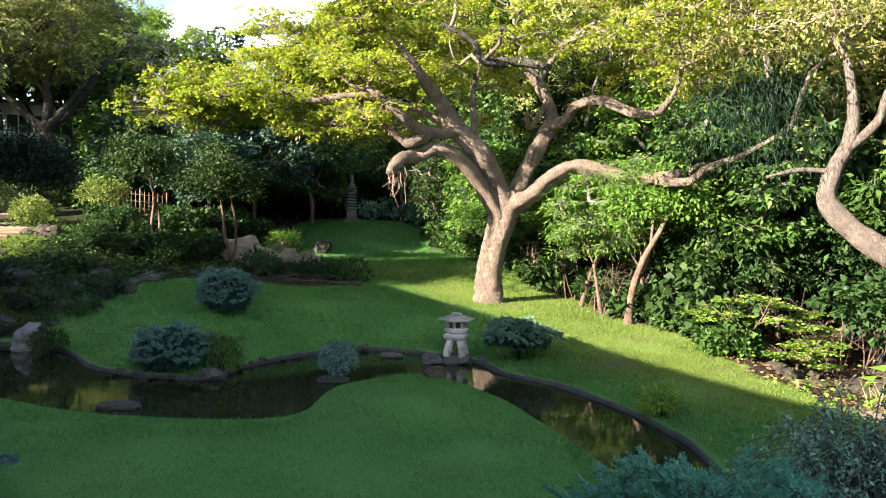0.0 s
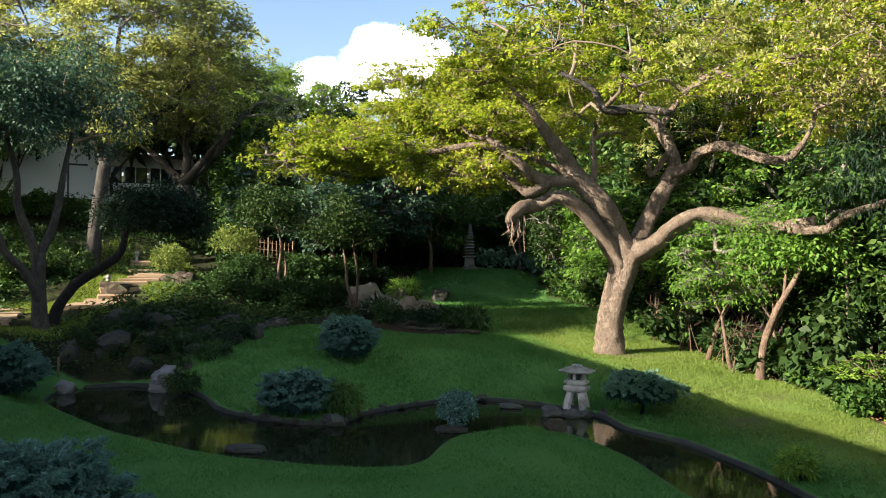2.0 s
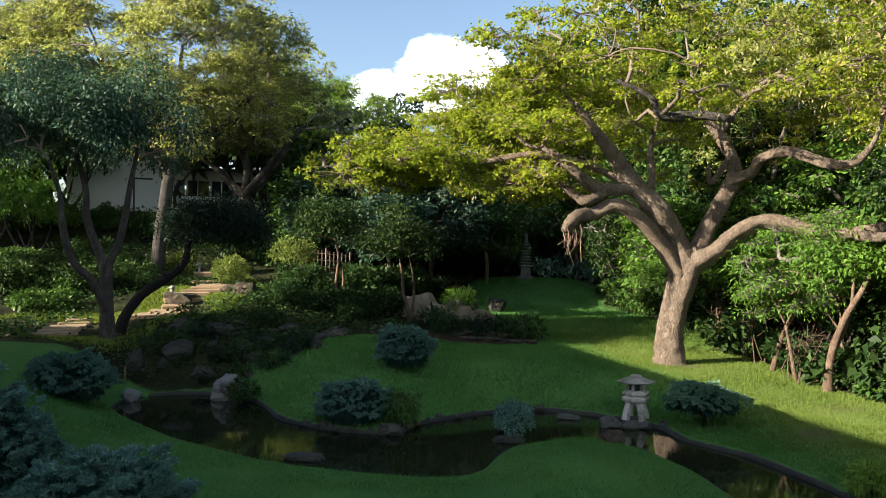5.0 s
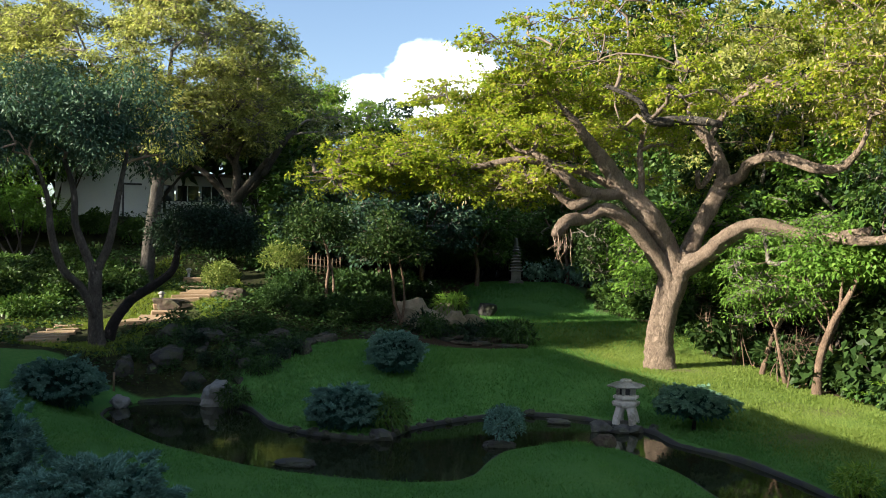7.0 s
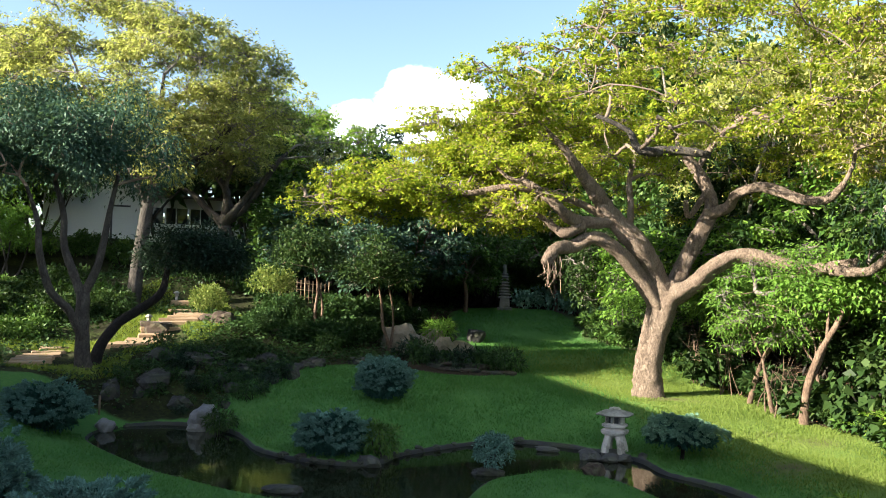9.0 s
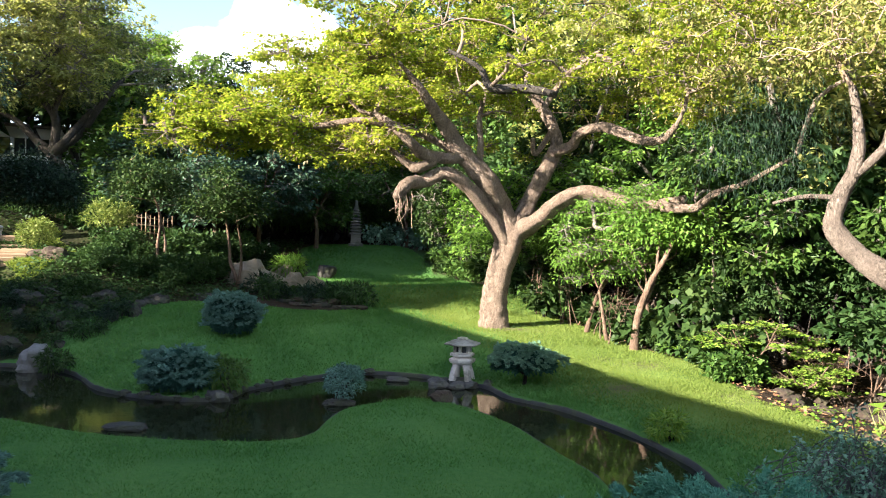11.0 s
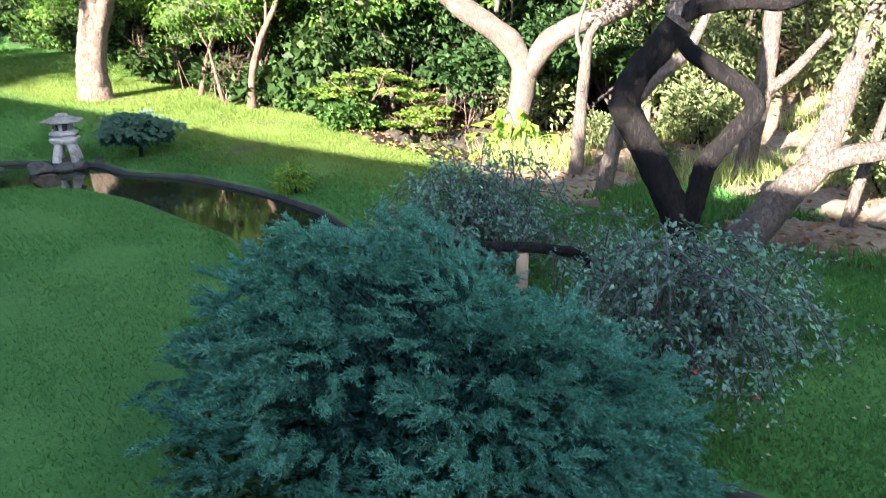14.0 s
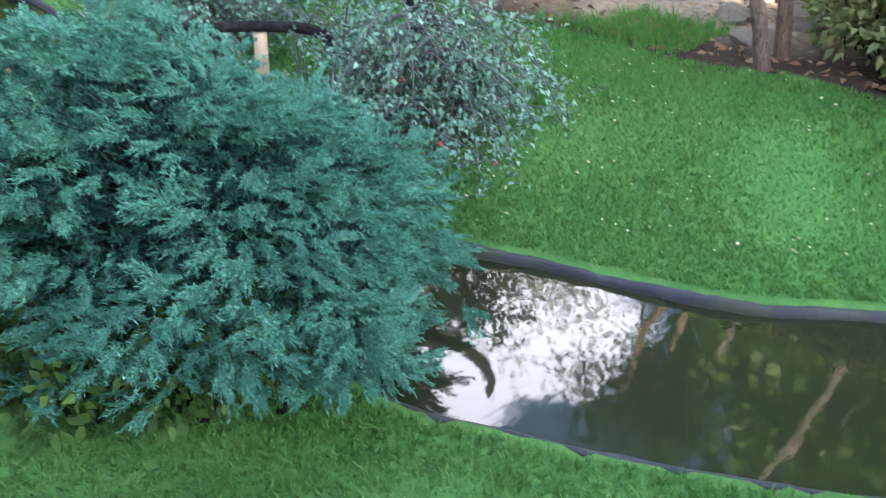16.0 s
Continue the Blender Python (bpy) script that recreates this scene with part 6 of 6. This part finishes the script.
juniper("juniper", "big layered blue-green juniper leaning over the canal", (2.2, 4.68, .12), (1.73, 1.72, 1.88), 255, 90, .15, 1, (.033, .0075), pairs=12, tilt=.14, low=-.5, tiers=1.0, lean=(-.2, .1))
juniper("juniper", "dark blue-green juniper at the foot of the terrace", (-6.05, 8.6, .25), (1.0, 1.0, 1.3), 130, 36, .13, 2, (.06, .018), PINE_NEEDLE)
juniper("juniper", "dark blue-green juniper on the lawn below the house", (-8.3, 8.9, .28), (1.1, 1.1, 2.0), 130, 36, .13, 3, (.06, .018), PINE_NEEDLE)
juniper("dwarf_pine", "low rounded blue dwarf pine on the grassy mound", (-5.5, 20.6, ground_at(-5.5, 20.6)), (.66, .62, 1.12), 170, 24, .1, 4, (.055, .017), PINE_NEEDLE, 5, tilt=.05)
juniper("dwarf_pine", "spreading blue dwarf pine over the water's edge", (-5.85, 17.6, .08), (.86, .75, .95), 170, 24, .11, 5, (.055, .018), PINE_NEEDLE, 5)
shrub("dwarf_pine", "round blue-grey bush overhanging the pond", (-2.2, 17.2, .05), (.45, .43, .78), PINE_NEEDLE, 2600, (.07, .03), 6, lumps=90, stems=5, fill=.2, tuft=.2)
juniper("dwarf_pine", "flat-topped dark pine bush beside the lantern", (1.8, 18.9, .12), (.88, .7, .98), 130, 20, .1, 7, (.055, .017), GREY_LEAF, 5, tilt=-.16, low=.28)
juniper("dwarf_pine", "wide dark clipped bush at the corner of the pond", (-12.9, 17.2, .3), (1.0, .9, 1.15), 130, 24, .13, 8, (.06, .018), PINE_NEEDLE, 5)
shrub("fern", "bright green ferny plant under the dwarf pine", (-4.75, 17.55, .1), (.45, .4, .7), MID_LEAF, 900, (.16, .03), 9, lumps=20, stems=4, droop=.4, category="plant")
shrub("fern", "small fern by the pond boulder", (-9.5, 19.4, .08), (.4, .35, .45), WOOD_LEAF, 700, (.16, .03), 10, lumps=16, stems=4, droop=.4, category="plant")
shrub("fern", "little fern growing from the canal kerb", (3.95, 14.4, .1), (.34, .3, .5), BRIGHT_LEAF, 800, (.15, .025), 11, lumps=14, stems=4, droop=.3, category="plant")
shrub("fern", "arching green fern among the pale rocks", (-6.0, 30.75, ground_at(-6.0, 30.75) + .3), (.75, .6, .75), FERN_LEAF, 900, (.26, .035), 14, lumps=20, stems=4, droop=.4, category="plant")
shrub("topiary", "round clipped pale-green topiary on the hillside", (-15.6, 30.6, ground_at(-15.6, 30.6)), (.72, .7, 1.1), PALE_LEAF, 2600, (.085, .045), 12, "topiaries", 60, 5)
shrub("topiary", "round clipped pale-green topiary on a short stem", (-13.2, 31.5, ground_at(-13.2, 31.5) + .75), (.98, .9, 1.15), PALE_LEAF, 3200, (.085, .045), 13, "topiaries", 60, 5)
part("stem", *tube([(-13.2, 31.5, ground_at(-13.2, 31.5) - .1, .07), (-13.25, 31.5, ground_at(-13.2, 31.5) + .5, .055), (-13.2, 31.5, ground_at(-13.2, 31.5) + 1, .04)], 8, 4, 0), RED_BARK, bpy.data.objects["topiary.001"])

# sparse leafy bush on the far side of the canal, its limb propped on a post
def rambling_bush(at, size, canes, each, seed, leaf=.058):
    """Thin canes that rise from a few feet, arch over and hang, with small leaves along them."""
    rng = np.random.default_rng(seed)
    top = thing("rambling_bush", at, "sparse grey-green rambling bush with thin arching canes", "shrub", "rambling bushes")
    wood, P, D = [], [], []
    for k in range(canes):
        a, r = rng.uniform(0, 6.283), rng.uniform(.35, 1.05)
        b = np.array(at) + np.array([*rng.normal(0, .4, 2), -.05])
        e = np.array(at) + np.array([math.cos(a) * size[0] * r, math.sin(a) * size[1] * r, size[2] * rng.uniform(.25, .9) * (1.15 - .35 * r)])
        m = b + (e - b) * np.array([.4, .4, 1]) + np.array([0, 0, size[2] * rng.uniform(.1, .35)])
        line = smooth_line([(*b, .011), (*m, .008), (*(e + np.array([0, 0, .12])), .006), (*(e + np.array([math.cos(a) * .2, math.sin(a) * .2, -.18])), .003)], 6)
        wood.append(tube(line, 4, 1, 0, rng, False))
        f = rng.integers(2, len(line), each)
        P.append(line[f, :3] + rng.normal(0, .06, (each, 3)))
        D.append(rng.normal(0, 1, (each, 3)) + np.array([math.cos(a) * .5, math.sin(a) * .5, -.2]))
        for q in range(3):                                       # side shoots
            s = line[rng.integers(6, len(line) - 2), :3]
            t = s + rng.normal(0, .16, 3)
            wood.append(tube([(*s, .005), (*((s + t) / 2 + rng.normal(0, .03, 3)), .004), (*t, .002)], 3, 2, 0, rng, False))
            P.append(s + (t - s) * rng.uniform(.2, 1, (each // 3, 1)) + rng.normal(0, .025, (each // 3, 3)))
            D.append(rng.normal(0, 1, (each // 3, 3)))
    part("branchwork", *join(wood), CANE, top, kind="stuff")
    part("foliage", *leaves(np.concatenate(P), np.concatenate(D), leaf, leaf * .58, rng), GREY_LEAF, top, kind="stuff")


rambling_bush((4.75, 8.9, .2), (1.35, 1.2, 1.35), 100, 34, 21, .06)
rambling_bush((4.95, 5.25, .35), (1.1, 1.3, 1.25), 84, 36, 22, .06)
rambling_bush((5.3, 7.2, .3), (.8, .8, .9), 18, 12, 24)
for x, y, z in ((4.5, 5.1, 1.15), (5.2, 4.6, .95), (4.4, 4.5, .8), (5.4, 5.5, 1.2), (4.8, 4.2, .6), (5.7, 4.9, .9)):
    flower_rng = np.random.default_rng(int(x * 100))
    part("blossom", *leaves(np.repeat([[x, y, z]], 6, 0), flower_rng.normal(0, 1, (6, 3)), .045, .03, flower_rng), PETAL, bpy.data.objects["rambling_bush.001"], "small red blossom")
single("prop_post", (4.15, 6.75, .1), *tube([(4.15, 6.75, .02, .07), (4.15, 6.75, .6, .068), (4.15, 6.75, 1.18, .066)], 10, 2, .02, np.random.default_rng(3)), TIMBER, "pale round timber post propping a branch", "post")
single("propped_log", (4.3, 6.9, 1.2), *tube([(3.35, 7.15, 1.3, .035), (3.8, 6.95, 1.25, .05), (4.2, 6.75, 1.235, .055), (4.75, 6.55, 1.1, .06), (5.1, 6.4, .6, .07), (5.2, 6.3, .2, .08)], 8, 4, .03, np.random.default_rng(4)), DARK_BARK,
       "dark crooked branch resting on a post", "branch")

# ---- growth along the woodland edge ----
edge_rng = np.random.default_rng(41)


def ground_leaves(name, label, n, area, keep, size, material, lift=.06, up=.6):
    P = on_ground(n, *area, edge_rng, keep)
    P[:, 2] += edge_rng.uniform(.0, lift, len(P))
    D = np.c_[edge_rng.normal(0, 1, (len(P), 2)), edge_rng.uniform(0, up, len(P))]
    single(name, (0, 0, 0), *leaves(P, D, *size, edge_rng, .15, .15), material, label, "plants", kind="stuff")


rim = smooth_line([(4.6, 25.6), (6.4, 21.4), (6.9, 18), (7.3, 15.2), (7.2, 12.5), (7.2, 10)], 8)
rim_keep = lambda x, y: np.min(np.hypot(np.asarray(x)[:, None] - rim[:, 0], np.asarray(y)[:, None] - rim[:, 1]), 1) < .55
ground_leaves("edging_plants", "yellow-green broad-leaved edging along the lawn", 4200, (3, 9, 8, 28), lambda x, y: rim_keep(x, y) & (y < 21) & (np.sin(y * 2.1) + np.sin(y * .9 + x) > -.5), (.1, .07), BRIGHT_LEAF, .2)
ground_leaves("leaf_litter", "brown fallen leaves on the woodland floor", 16000, (3, 18, 0, 32), lambda x, y: ~inside(LAWN, x, y), (.12, .06), DRY_LEAF, .03, .3)
ground_leaves("ground_ivy", "dark creeping ground cover on the hillside", 26000, (-26, -7, 19, 40), lambda x, y: ~inside(LAWN, x, y) & (pond_distance(x, y) > .3) & (np.sin(x * 1.3) + np.sin(y * 1.1 + x * .4) > -.5) & (np.hypot(x + 15.6, (y - 26) * .5) > 1.7), (.14, .08), DEEP_LEAF, .3)
ground_leaves("mound_ivy", "dark creeping plants over the mound behind the rockery", 7000, (-13, -7.6, 22.5, 28.5), lambda x, y: ~inside(LAWN, x, y) & (np.sin(x * 2.3) + np.sin(y * 1.9 + x) > -1.1), (.12, .07), DEEP_LEAF, .25)
P = on_ground(20000, 7.6, 17, 4, 14.4, edge_rng, lambda x, y: (.88 * x + .47 * y > 12.2) & ~inside(LAWN, x, y) & (np.sin(x * 1.7 + y) + np.sin(y * 1.5) > .1))
single("long_grass", (0, 0, 0), *blades(P, .4, .012, edge_rng, .35), DRY_BLADE, "long pale grass on the sunny bank", "grass", kind="stuff")

P = on_ground(10000, 5.6, 8.8, 4.2, 10, edge_rng, lambda x, y: (.88 * x + .47 * y <= 12.6) & ~inside(LAWN, x, y) & (np.sin(x * 2.1 + y) + np.sin(y * 1.7) > -.9))
single("bank_grass", (0, 0, 0), *blades(P, .17, .014, edge_rng, .5), BLADE, "tufted green grass at the foot of the bank", "grass", kind="stuff")
bank_models = [shrub("bank_shrub", "small sunlit shrub on the earth bank", (*p, ground_at(*p) - .03), s, leaf, 1500, (.12, .06), seed, "bank shrubs")
               for p, s, leaf, seed in (((11.6, 12.2), (.8, .8, 1.1), BANK_LEAF, 71), ((12.6, 9), (.9, .9, 1.2), BANK_LEAF, 72))]
scatter(bank_models, [(10.6, 7.2, .8), (12.2, 6, 1), (14, 10.5, 1.3), (13.5, 14, 1.3), (11.2, 17.4, 1.1), (15.5, 7.5, 1.2), (8.75, 2.35, .9), (9.3, 1.2, 1.1), (8.9, .5, 1), (11.5, 3.4, 1.1), (16.5, 12.5, 1.5), (10, 13.4, .6), (9.2, 10.5, .5), (8.5, 1.75, .8), (9.4, 2.9, 1), (9.9, 2.2, 1.2)], edge_rng)


bank_thicket = [shrub("thicket_shrub", "tall sunlit grey-green shrub on the earth bank", (*p, ground_at(*p) - .05), s, BANK_LEAF, 5200, (.16, .055), seed, "bank thicket", 150, 7, .12, .5, PALE_BARK, "shrub", .12, .3, .12)
                for p, s, seed in (((14.6, 11.4), (1.7, 1.7, 3.6), 73), ((13.6, 16), (1.8, 1.7, 4.0), 74))]
scatter(bank_thicket, [(16.6, 9.4, 1.1), (17.5, 13.4, 1.3), (16.2, 6.6, 1.0), (12.9, 13.6, .8), (19.5, 10.5, 1.4), (15.8, 15.5, 1.2), (18.6, 6.4, 1.2)], edge_rng)


def philodendron(x, y, z, n, size, seed):
    rng = np.random.default_rng(seed)
    top = thing("philodendron", (x, y, z), "big glossy yellow-green leaves at the tree's foot", "plant")
    for k in range(n):
        a, e = rng.uniform(0, 6.283), rng.uniform(.15, 1.45)
        d = np.array([math.cos(a) * math.cos(e), math.sin(a) * math.cos(e), math.sin(e)])
        foot, tip = np.array([x, y, z]), np.array([x, y, z]) + d * rng.uniform(.4, 1.05) * size
        V, F = leaves(tip[None], (d * np.array([1, 1, .1]) + np.array([0, 0, -.5]))[None], .3 * size, .22 * size, rng, .15, .35)
        S, G = tube([(*foot, .012), (*(foot + (tip - foot) * .5 + np.array([0, 0, .08])), .01), (*tip, .008)], 5, 2, 0, None, False)
        W, H = join([(V, F), (S, G)])
        part("leaf", W, H, BRIGHT_LEAF, top)


philodendron(9.25, 15.2, ground_at(9.25, 15.2), 64, 1.0, 5)

# fallen petals on the lawn
petals = on_ground(300, 4.5, 8, 1, 8, edge_rng, lambda x, y: inside(LAWN, x, y) & (pond_distance(x, y) > .3))
petals[:, 2] += .04
single("fallen_petals", (0, 0, 0), *leaves(petals, np.c_[edge_rng.normal(0, 1, (len(petals), 2)), np.full(len(petals), .2)], .035, .024, edge_rng), PALE_PETAL, "scattered pale fallen leaves on the lawn", "leaves", kind="stuff")

# low leafy growth round the juniper's foot
for k in range(7):
    a = 2.6 + k * .42
    x, y = 2.0 + 1.25 * math.cos(a), 4.8 + 1.2 * math.sin(a)
    if pond_distance(np.array([x]), np.array([y]))[0] > .25:
        shrub("leafy_plant", "dark leafy plant growing under the juniper", (x, y, ground_at(x, y)), (.42, .42, .85), MID_LEAF, 900, (.09, .05), 400 + k, "plants under the juniper", 14, 4, category="plant")
# woodland edge trees and shrubs, leaves coloured lighter for sunlight from the lawn's side
EDGE_TREES = (((2.3, 34.6), (2.2, 34.3, 4.3), (1.9, 1.5, 2.2), FERN_LEAF), ((4.9, 30.4), (4.7, 30.2, 4.2), (1.9, 1.5, 2.4), FERN_LEAF), ((.5, 38.8), (.3, 38.4, 4.5), (1.7, 1.5, 2.2), WOOD_LEAF), ((7, 27.6), (6.8, 27.4, 5.2), (2.1, 1.7, 2.6), FERN_LEAF),
              ((3.7, 32), (3.4, 31.8, 2.6), (1.3, 1.1, 1.3), WOOD_LEAF), ((9, 24.4), (8.8, 24.2, 5.6), (2, 1.6, 2.2), WOOD_LEAF), ((-.6, 43.4), (-.6, 43, 5.4), (2.0, 1.5, 2.2), MID_LEAF), ((1.6, 41), (1.6, 40.6, 5.2), (1.9, 1.5, 2.4), MID_LEAF))
for k, ((x, y), c, r, leaf) in enumerate(EDGE_TREES):
    z = ground_at(x, y)
    great_tree([(x, y, z - .1, .1), (x + .1, y, z + .7, .075), (x - .05, y, z + 1.4, .06)], [(c[0] + r[0] * .55 * math.cos(q * 1.57 + k), c[1] + r[1] * .5 * math.sin(q * 1.57 + k), c[2] + .3 * q) for q in range(4)],
               [(44, c, r, -.8, (.7, .7, .35))], leaf, "young leafy tree with pale stems at the woodland edge", 740 + k, "young_tree", PALE_BARK, "young trees", 13, (.19, .085), 10)
for k, (c, r) in enumerate((((8.9, 21.7, 3.9), (1.5, 1.0, 1.2)), ((11.6, 19.6, 4.2), (1.6, 1.1, 1.4)), ((7.4, 22.6, 5.6), (1.4, 1.0, 1.0)))):
    z = ground_at(c[0], c[1])
    great_tree([(c[0] + .2, c[1], z - .1, .08), (c[0] + .1, c[1], z + 1, .06), (c[0], c[1], z + 2, .05)], [(c[0] + .7 * math.cos(q * 2.1), c[1] + .5 * math.sin(q * 2.1), c[2] + .2 * q) for q in range(3)],
               [(24, c, r, -.85, (.55, .55, .25))], MID_LEAF, "broad-leaved young tree standing forward in the light", 770 + k, "young_tree", PALE_BARK, "young trees", 12, (.22, .11), 9)
for k, (c, r) in enumerate((((4.4, 23.6, 3.5), (1.35, .9, 1.6)), ((5.7, 23.4, 4.2), (1.1, .9, 1.3)))):
    z = ground_at(c[0] + .3, c[1])
    great_tree([(c[0] + .3, c[1], z - .1, .07), (c[0] + .15, c[1], z + .7, .05), (c[0], c[1], z + 1.5, .04)], [(c[0] + .5 * math.cos(q * 2.1), c[1] + .4 * math.sin(q * 2.1), c[2] + .2 * q) for q in range(3)],
               [(50, c, r, -.85, (.5, .5, .2))], FERN_LEAF, "light green ferny-leaved small tree at the lawn's border", 760 + k, "ferny_tree", RED_BARK, "ferny trees", 14, (.13, .035), 10)


def layered_shrub(x, y, r, tall, leaf, label, seed, n=13, size=(.1, .05), name="spreading_shrub", group="spreading shrubs"):
    """A wide shrub whose leaves lie in flat sprays, one above the other."""
    rng = np.random.default_rng(seed)
    z = ground_at(x, y)
    trunk = [(x, y, z - .05, .04), (x, y, z + tall * .2, .035), (x + .05, y, z + tall * .3, .03)]
    limbs = [trunk] + [[(*trunk[-1][:3], .024), (x + r * .35 * math.cos(q * 1.26), y + r * .35 * math.sin(q * 1.26), z + tall * .45, .018), (x + r * .7 * math.cos(q * 1.26), y + r * .7 * math.sin(q * 1.26), z + tall * (.4 + .1 * q), .01)] for q in range(5)]
    top = tree(name, label, limbs, RED_BARK, [], leaf, "shrub", group, seed, 7, 3)
    crowned(top, limbs, [boughs(n, (x, y, z + tall * .5), (r, r, tall * .5), rng, -.7, .25, 9, (.45, .45, .05))], leaf, rng, 16, .17, size, (.016, .006), .3, RED_BARK, .08, .006, loose=.08)


for k, (x, y, r, tall) in enumerate(((7.3, 19.3, 1.2, 1.9), (8.3, 18.7, 1.0, 1.3), (6.7, 20.2, .8, 1.0), (9.1, 20, .9, 1.4))):
    layered_shrub(x, y, r, tall, BRIGHT_LEAF, "spreading shrub with flat sprays of yellow-green leaves", 420 + k)
for k, (x, y, s, h) in enumerate(((6.5, 21.6, .95, 1.9), (7.3, 21.3, .8, 1.5), (3.3, 26.9, .7, 1.0))):
    shrub("heart_leaf_plant", "climbing plant with big grey-green heart-shaped leaves", (x, y, ground_at(x, y)), (s, s * .7, h), WOOD_LEAF, 210, (.27, .2), 480 + k, "heart-leaved plants", 22, 5, .1, .9, None, "plant", .05, .3, .3)

for k, (x, y, s, h) in enumerate(((-3.9, 42.9, .8, .9), (-3.0, 43.6, .9, 1.1), (-2.0, 42.6, .8, .9), (-1.2, 41.2, .8, .8), (-.5, 40.2, .8, .9), (.1, 38.9, .7, .7))):
    shrub("rim_plant", "low plant with pale grey-green leaves at the lawn's far rim", (x, y, ground_at(x, y)), (s, s * .7, h), GREY_LEAF, 420, (.2, .12), 490 + k, "plants at the lawn's rim", 22, 5, .1, .6, None, "plant", .0, .3, .3)


def bare_stems(x, y, n, tall, spread, seed):
    """A thicket of thin leafless stems from one foot, some of them broken and leaning."""
    rng = np.random.default_rng(seed)
    z = ground_at(x, y)
    top = thing("bare_shrub", (x, y, z), "leafless brown shrub of thin tangled stems", "shrub", "bare shrubs")
    for k in range(n):
        b = np.array([x, y, z - .05]) + np.array([*rng.normal(0, spread * .5, 2), 0])
        e = b + np.array([*rng.normal(0, spread * .6, 2), tall * rng.uniform(.5, 1.1)])
        m = (b + e) / 2 + rng.normal(0, .1, 3)
        part("stem", *tube([(*b, rng.uniform(.012, .03)), (*m, .013), (*e, .006)], 5, 3, .05, rng, False), RED_BARK, top)
        for q in range(2):
            c = m + (e - m) * rng.uniform(0, .8)
            part("side_stem", *tube([(*c, .009), (*(c + rng.normal(0, .16, 3)), .007), (*(c + rng.normal(0, .3, 3) + np.array([0, 0, .15])), .004)], 4, 2, 0, rng, False), RED_BARK, top)


for k, (x, y, n, tall, spread) in enumerate(((4.75, 24.0, 9, 1.5, .5), (5.25, 23.4, 9, 1.3, .5), (3.9, 25.6, 7, 2.2, .4), (9.6, 18.9, 8, 1.6, .6), (10.6, 17.9, 8, 1.5, .6), (3.3, 27.6, 7, 2.0, .4))):
    bare_stems(x, y, n, tall, spread, 520 + k)

# ferns and grasses between the rockery's stones
fern_rng = np.random.default_rng(55)
fern_models = [shrub("rockery_fern", "dark fern growing between the rockery stones", (*p, ground_at(*p)), (.4, .4, .5), leaf, 420, (.17, .03), 440 + k, "rockery ferns", 14, 3, .3, .4, None, "plant")
               for k, (p, leaf) in enumerate((((-12.2, 22.2), INK_LEAF), ((-10.9, 21.9), DEEP_LEAF)))]
scatter(fern_models, [(fern_rng.uniform(-13.6, -9.4), fern_rng.uniform(20.6, 24.2), fern_rng.uniform(.5, .95)) for k in range(34)], fern_rng)
scatter(fern_models, [(-6.6 + .45 * k, 28 - .1 * k + fern_rng.normal(0, .2), 1.2) for k in range(9)], fern_rng)

# short bright grass beside the hillside path
path_line = smooth_line([(-17.9, 22.8), (-16.2, 20.9), (-14.9, 23.9), (-15.35, 28.3), (-15.6, 29.4), (-17, 31.4)], 8)
path_gap = lambda x, y: np.min(np.hypot(np.asarray(x)[:, None] - path_line[:, 0], np.asarray(y)[:, None] - path_line[:, 1]), 1)
P = on_ground(60000, -21, -12.5, 20, 33, edge_rng, lambda x, y: (path_gap(x, y) > .5) & (path_gap(x, y) < 1.9) & (np.sin(x * 2.3 + y) + np.sin(y * 1.9) > -.7))
single("path_grass", (0, 0, 0), *blades(P, .11, .018, edge_rng, .6), SUN_TINT_BLADE, "short yellow-green grass beside the hillside steps", "grass", kind="stuff")

# ---- the house behind the camera, whose roof shades the near garden ----
def garden_house():
    o, a = np.array([-17.3, 18.9, 0]), math.degrees(math.atan2(-.88, .47))
    top = thing("garden_house", o, "long two-storey plastered house above the garden", "house")
    add = lambda name, vf, m, parent=top: part(name, vf[0], vf[1], m, parent, smooth=False)
    b = lambda x0, y0, z0, x1, y1, z1, bev=0: box(o[0] + x0, o[1] + y0, z0, o[0] + x1, o[1] + y1, z1, bev, a, o)
    add("wall", b(1, -10, -.5, 44, -1.4, 7.45), PLASTER)
    add("roof", b(0, -11.5, 7.65, 45, 0, 8.05, .05), ROOFING)
    add("ridge", b(2, -9, 8.05, 43, -3, 8.7, .4), ROOFING)
    for k in range(9):
        for z in (.8, 3.5):
            x = 2.5 + k * 4.5
            w = add("window", b(x, -1.42, z, x + 2.4, -1.36, z + 1.9), GLASS)
            add("window_frame", b(x - .1, -1.4, z - .1, x + 2.5, -1.3, z), WHITE_PAINT, w)
            add("window_frame", b(x - .1, -1.4, z + 1.9, x + 2.5, -1.3, z + 2), WHITE_PAINT, w)
    return top


garden_house()
deck = thing("terrace", (-3, -2.5, 2.2), "raised plain timber terrace on square posts", "terrace")
part("deck", *box(-8, -6, 2.15, .25, .2, 2.35, .01), TIMBER, deck, smooth=False)
for x, y in ((-7.6, -.1), (-4, -.1), (0, -.1), (0, -5.6), (-4, -5.6)):
    part("pier", *box(x - .1, y - .1, ground_at(x, y) - .1, x + .1, y + .1, 2.15, .01), TIMBER, deck, smooth=False)
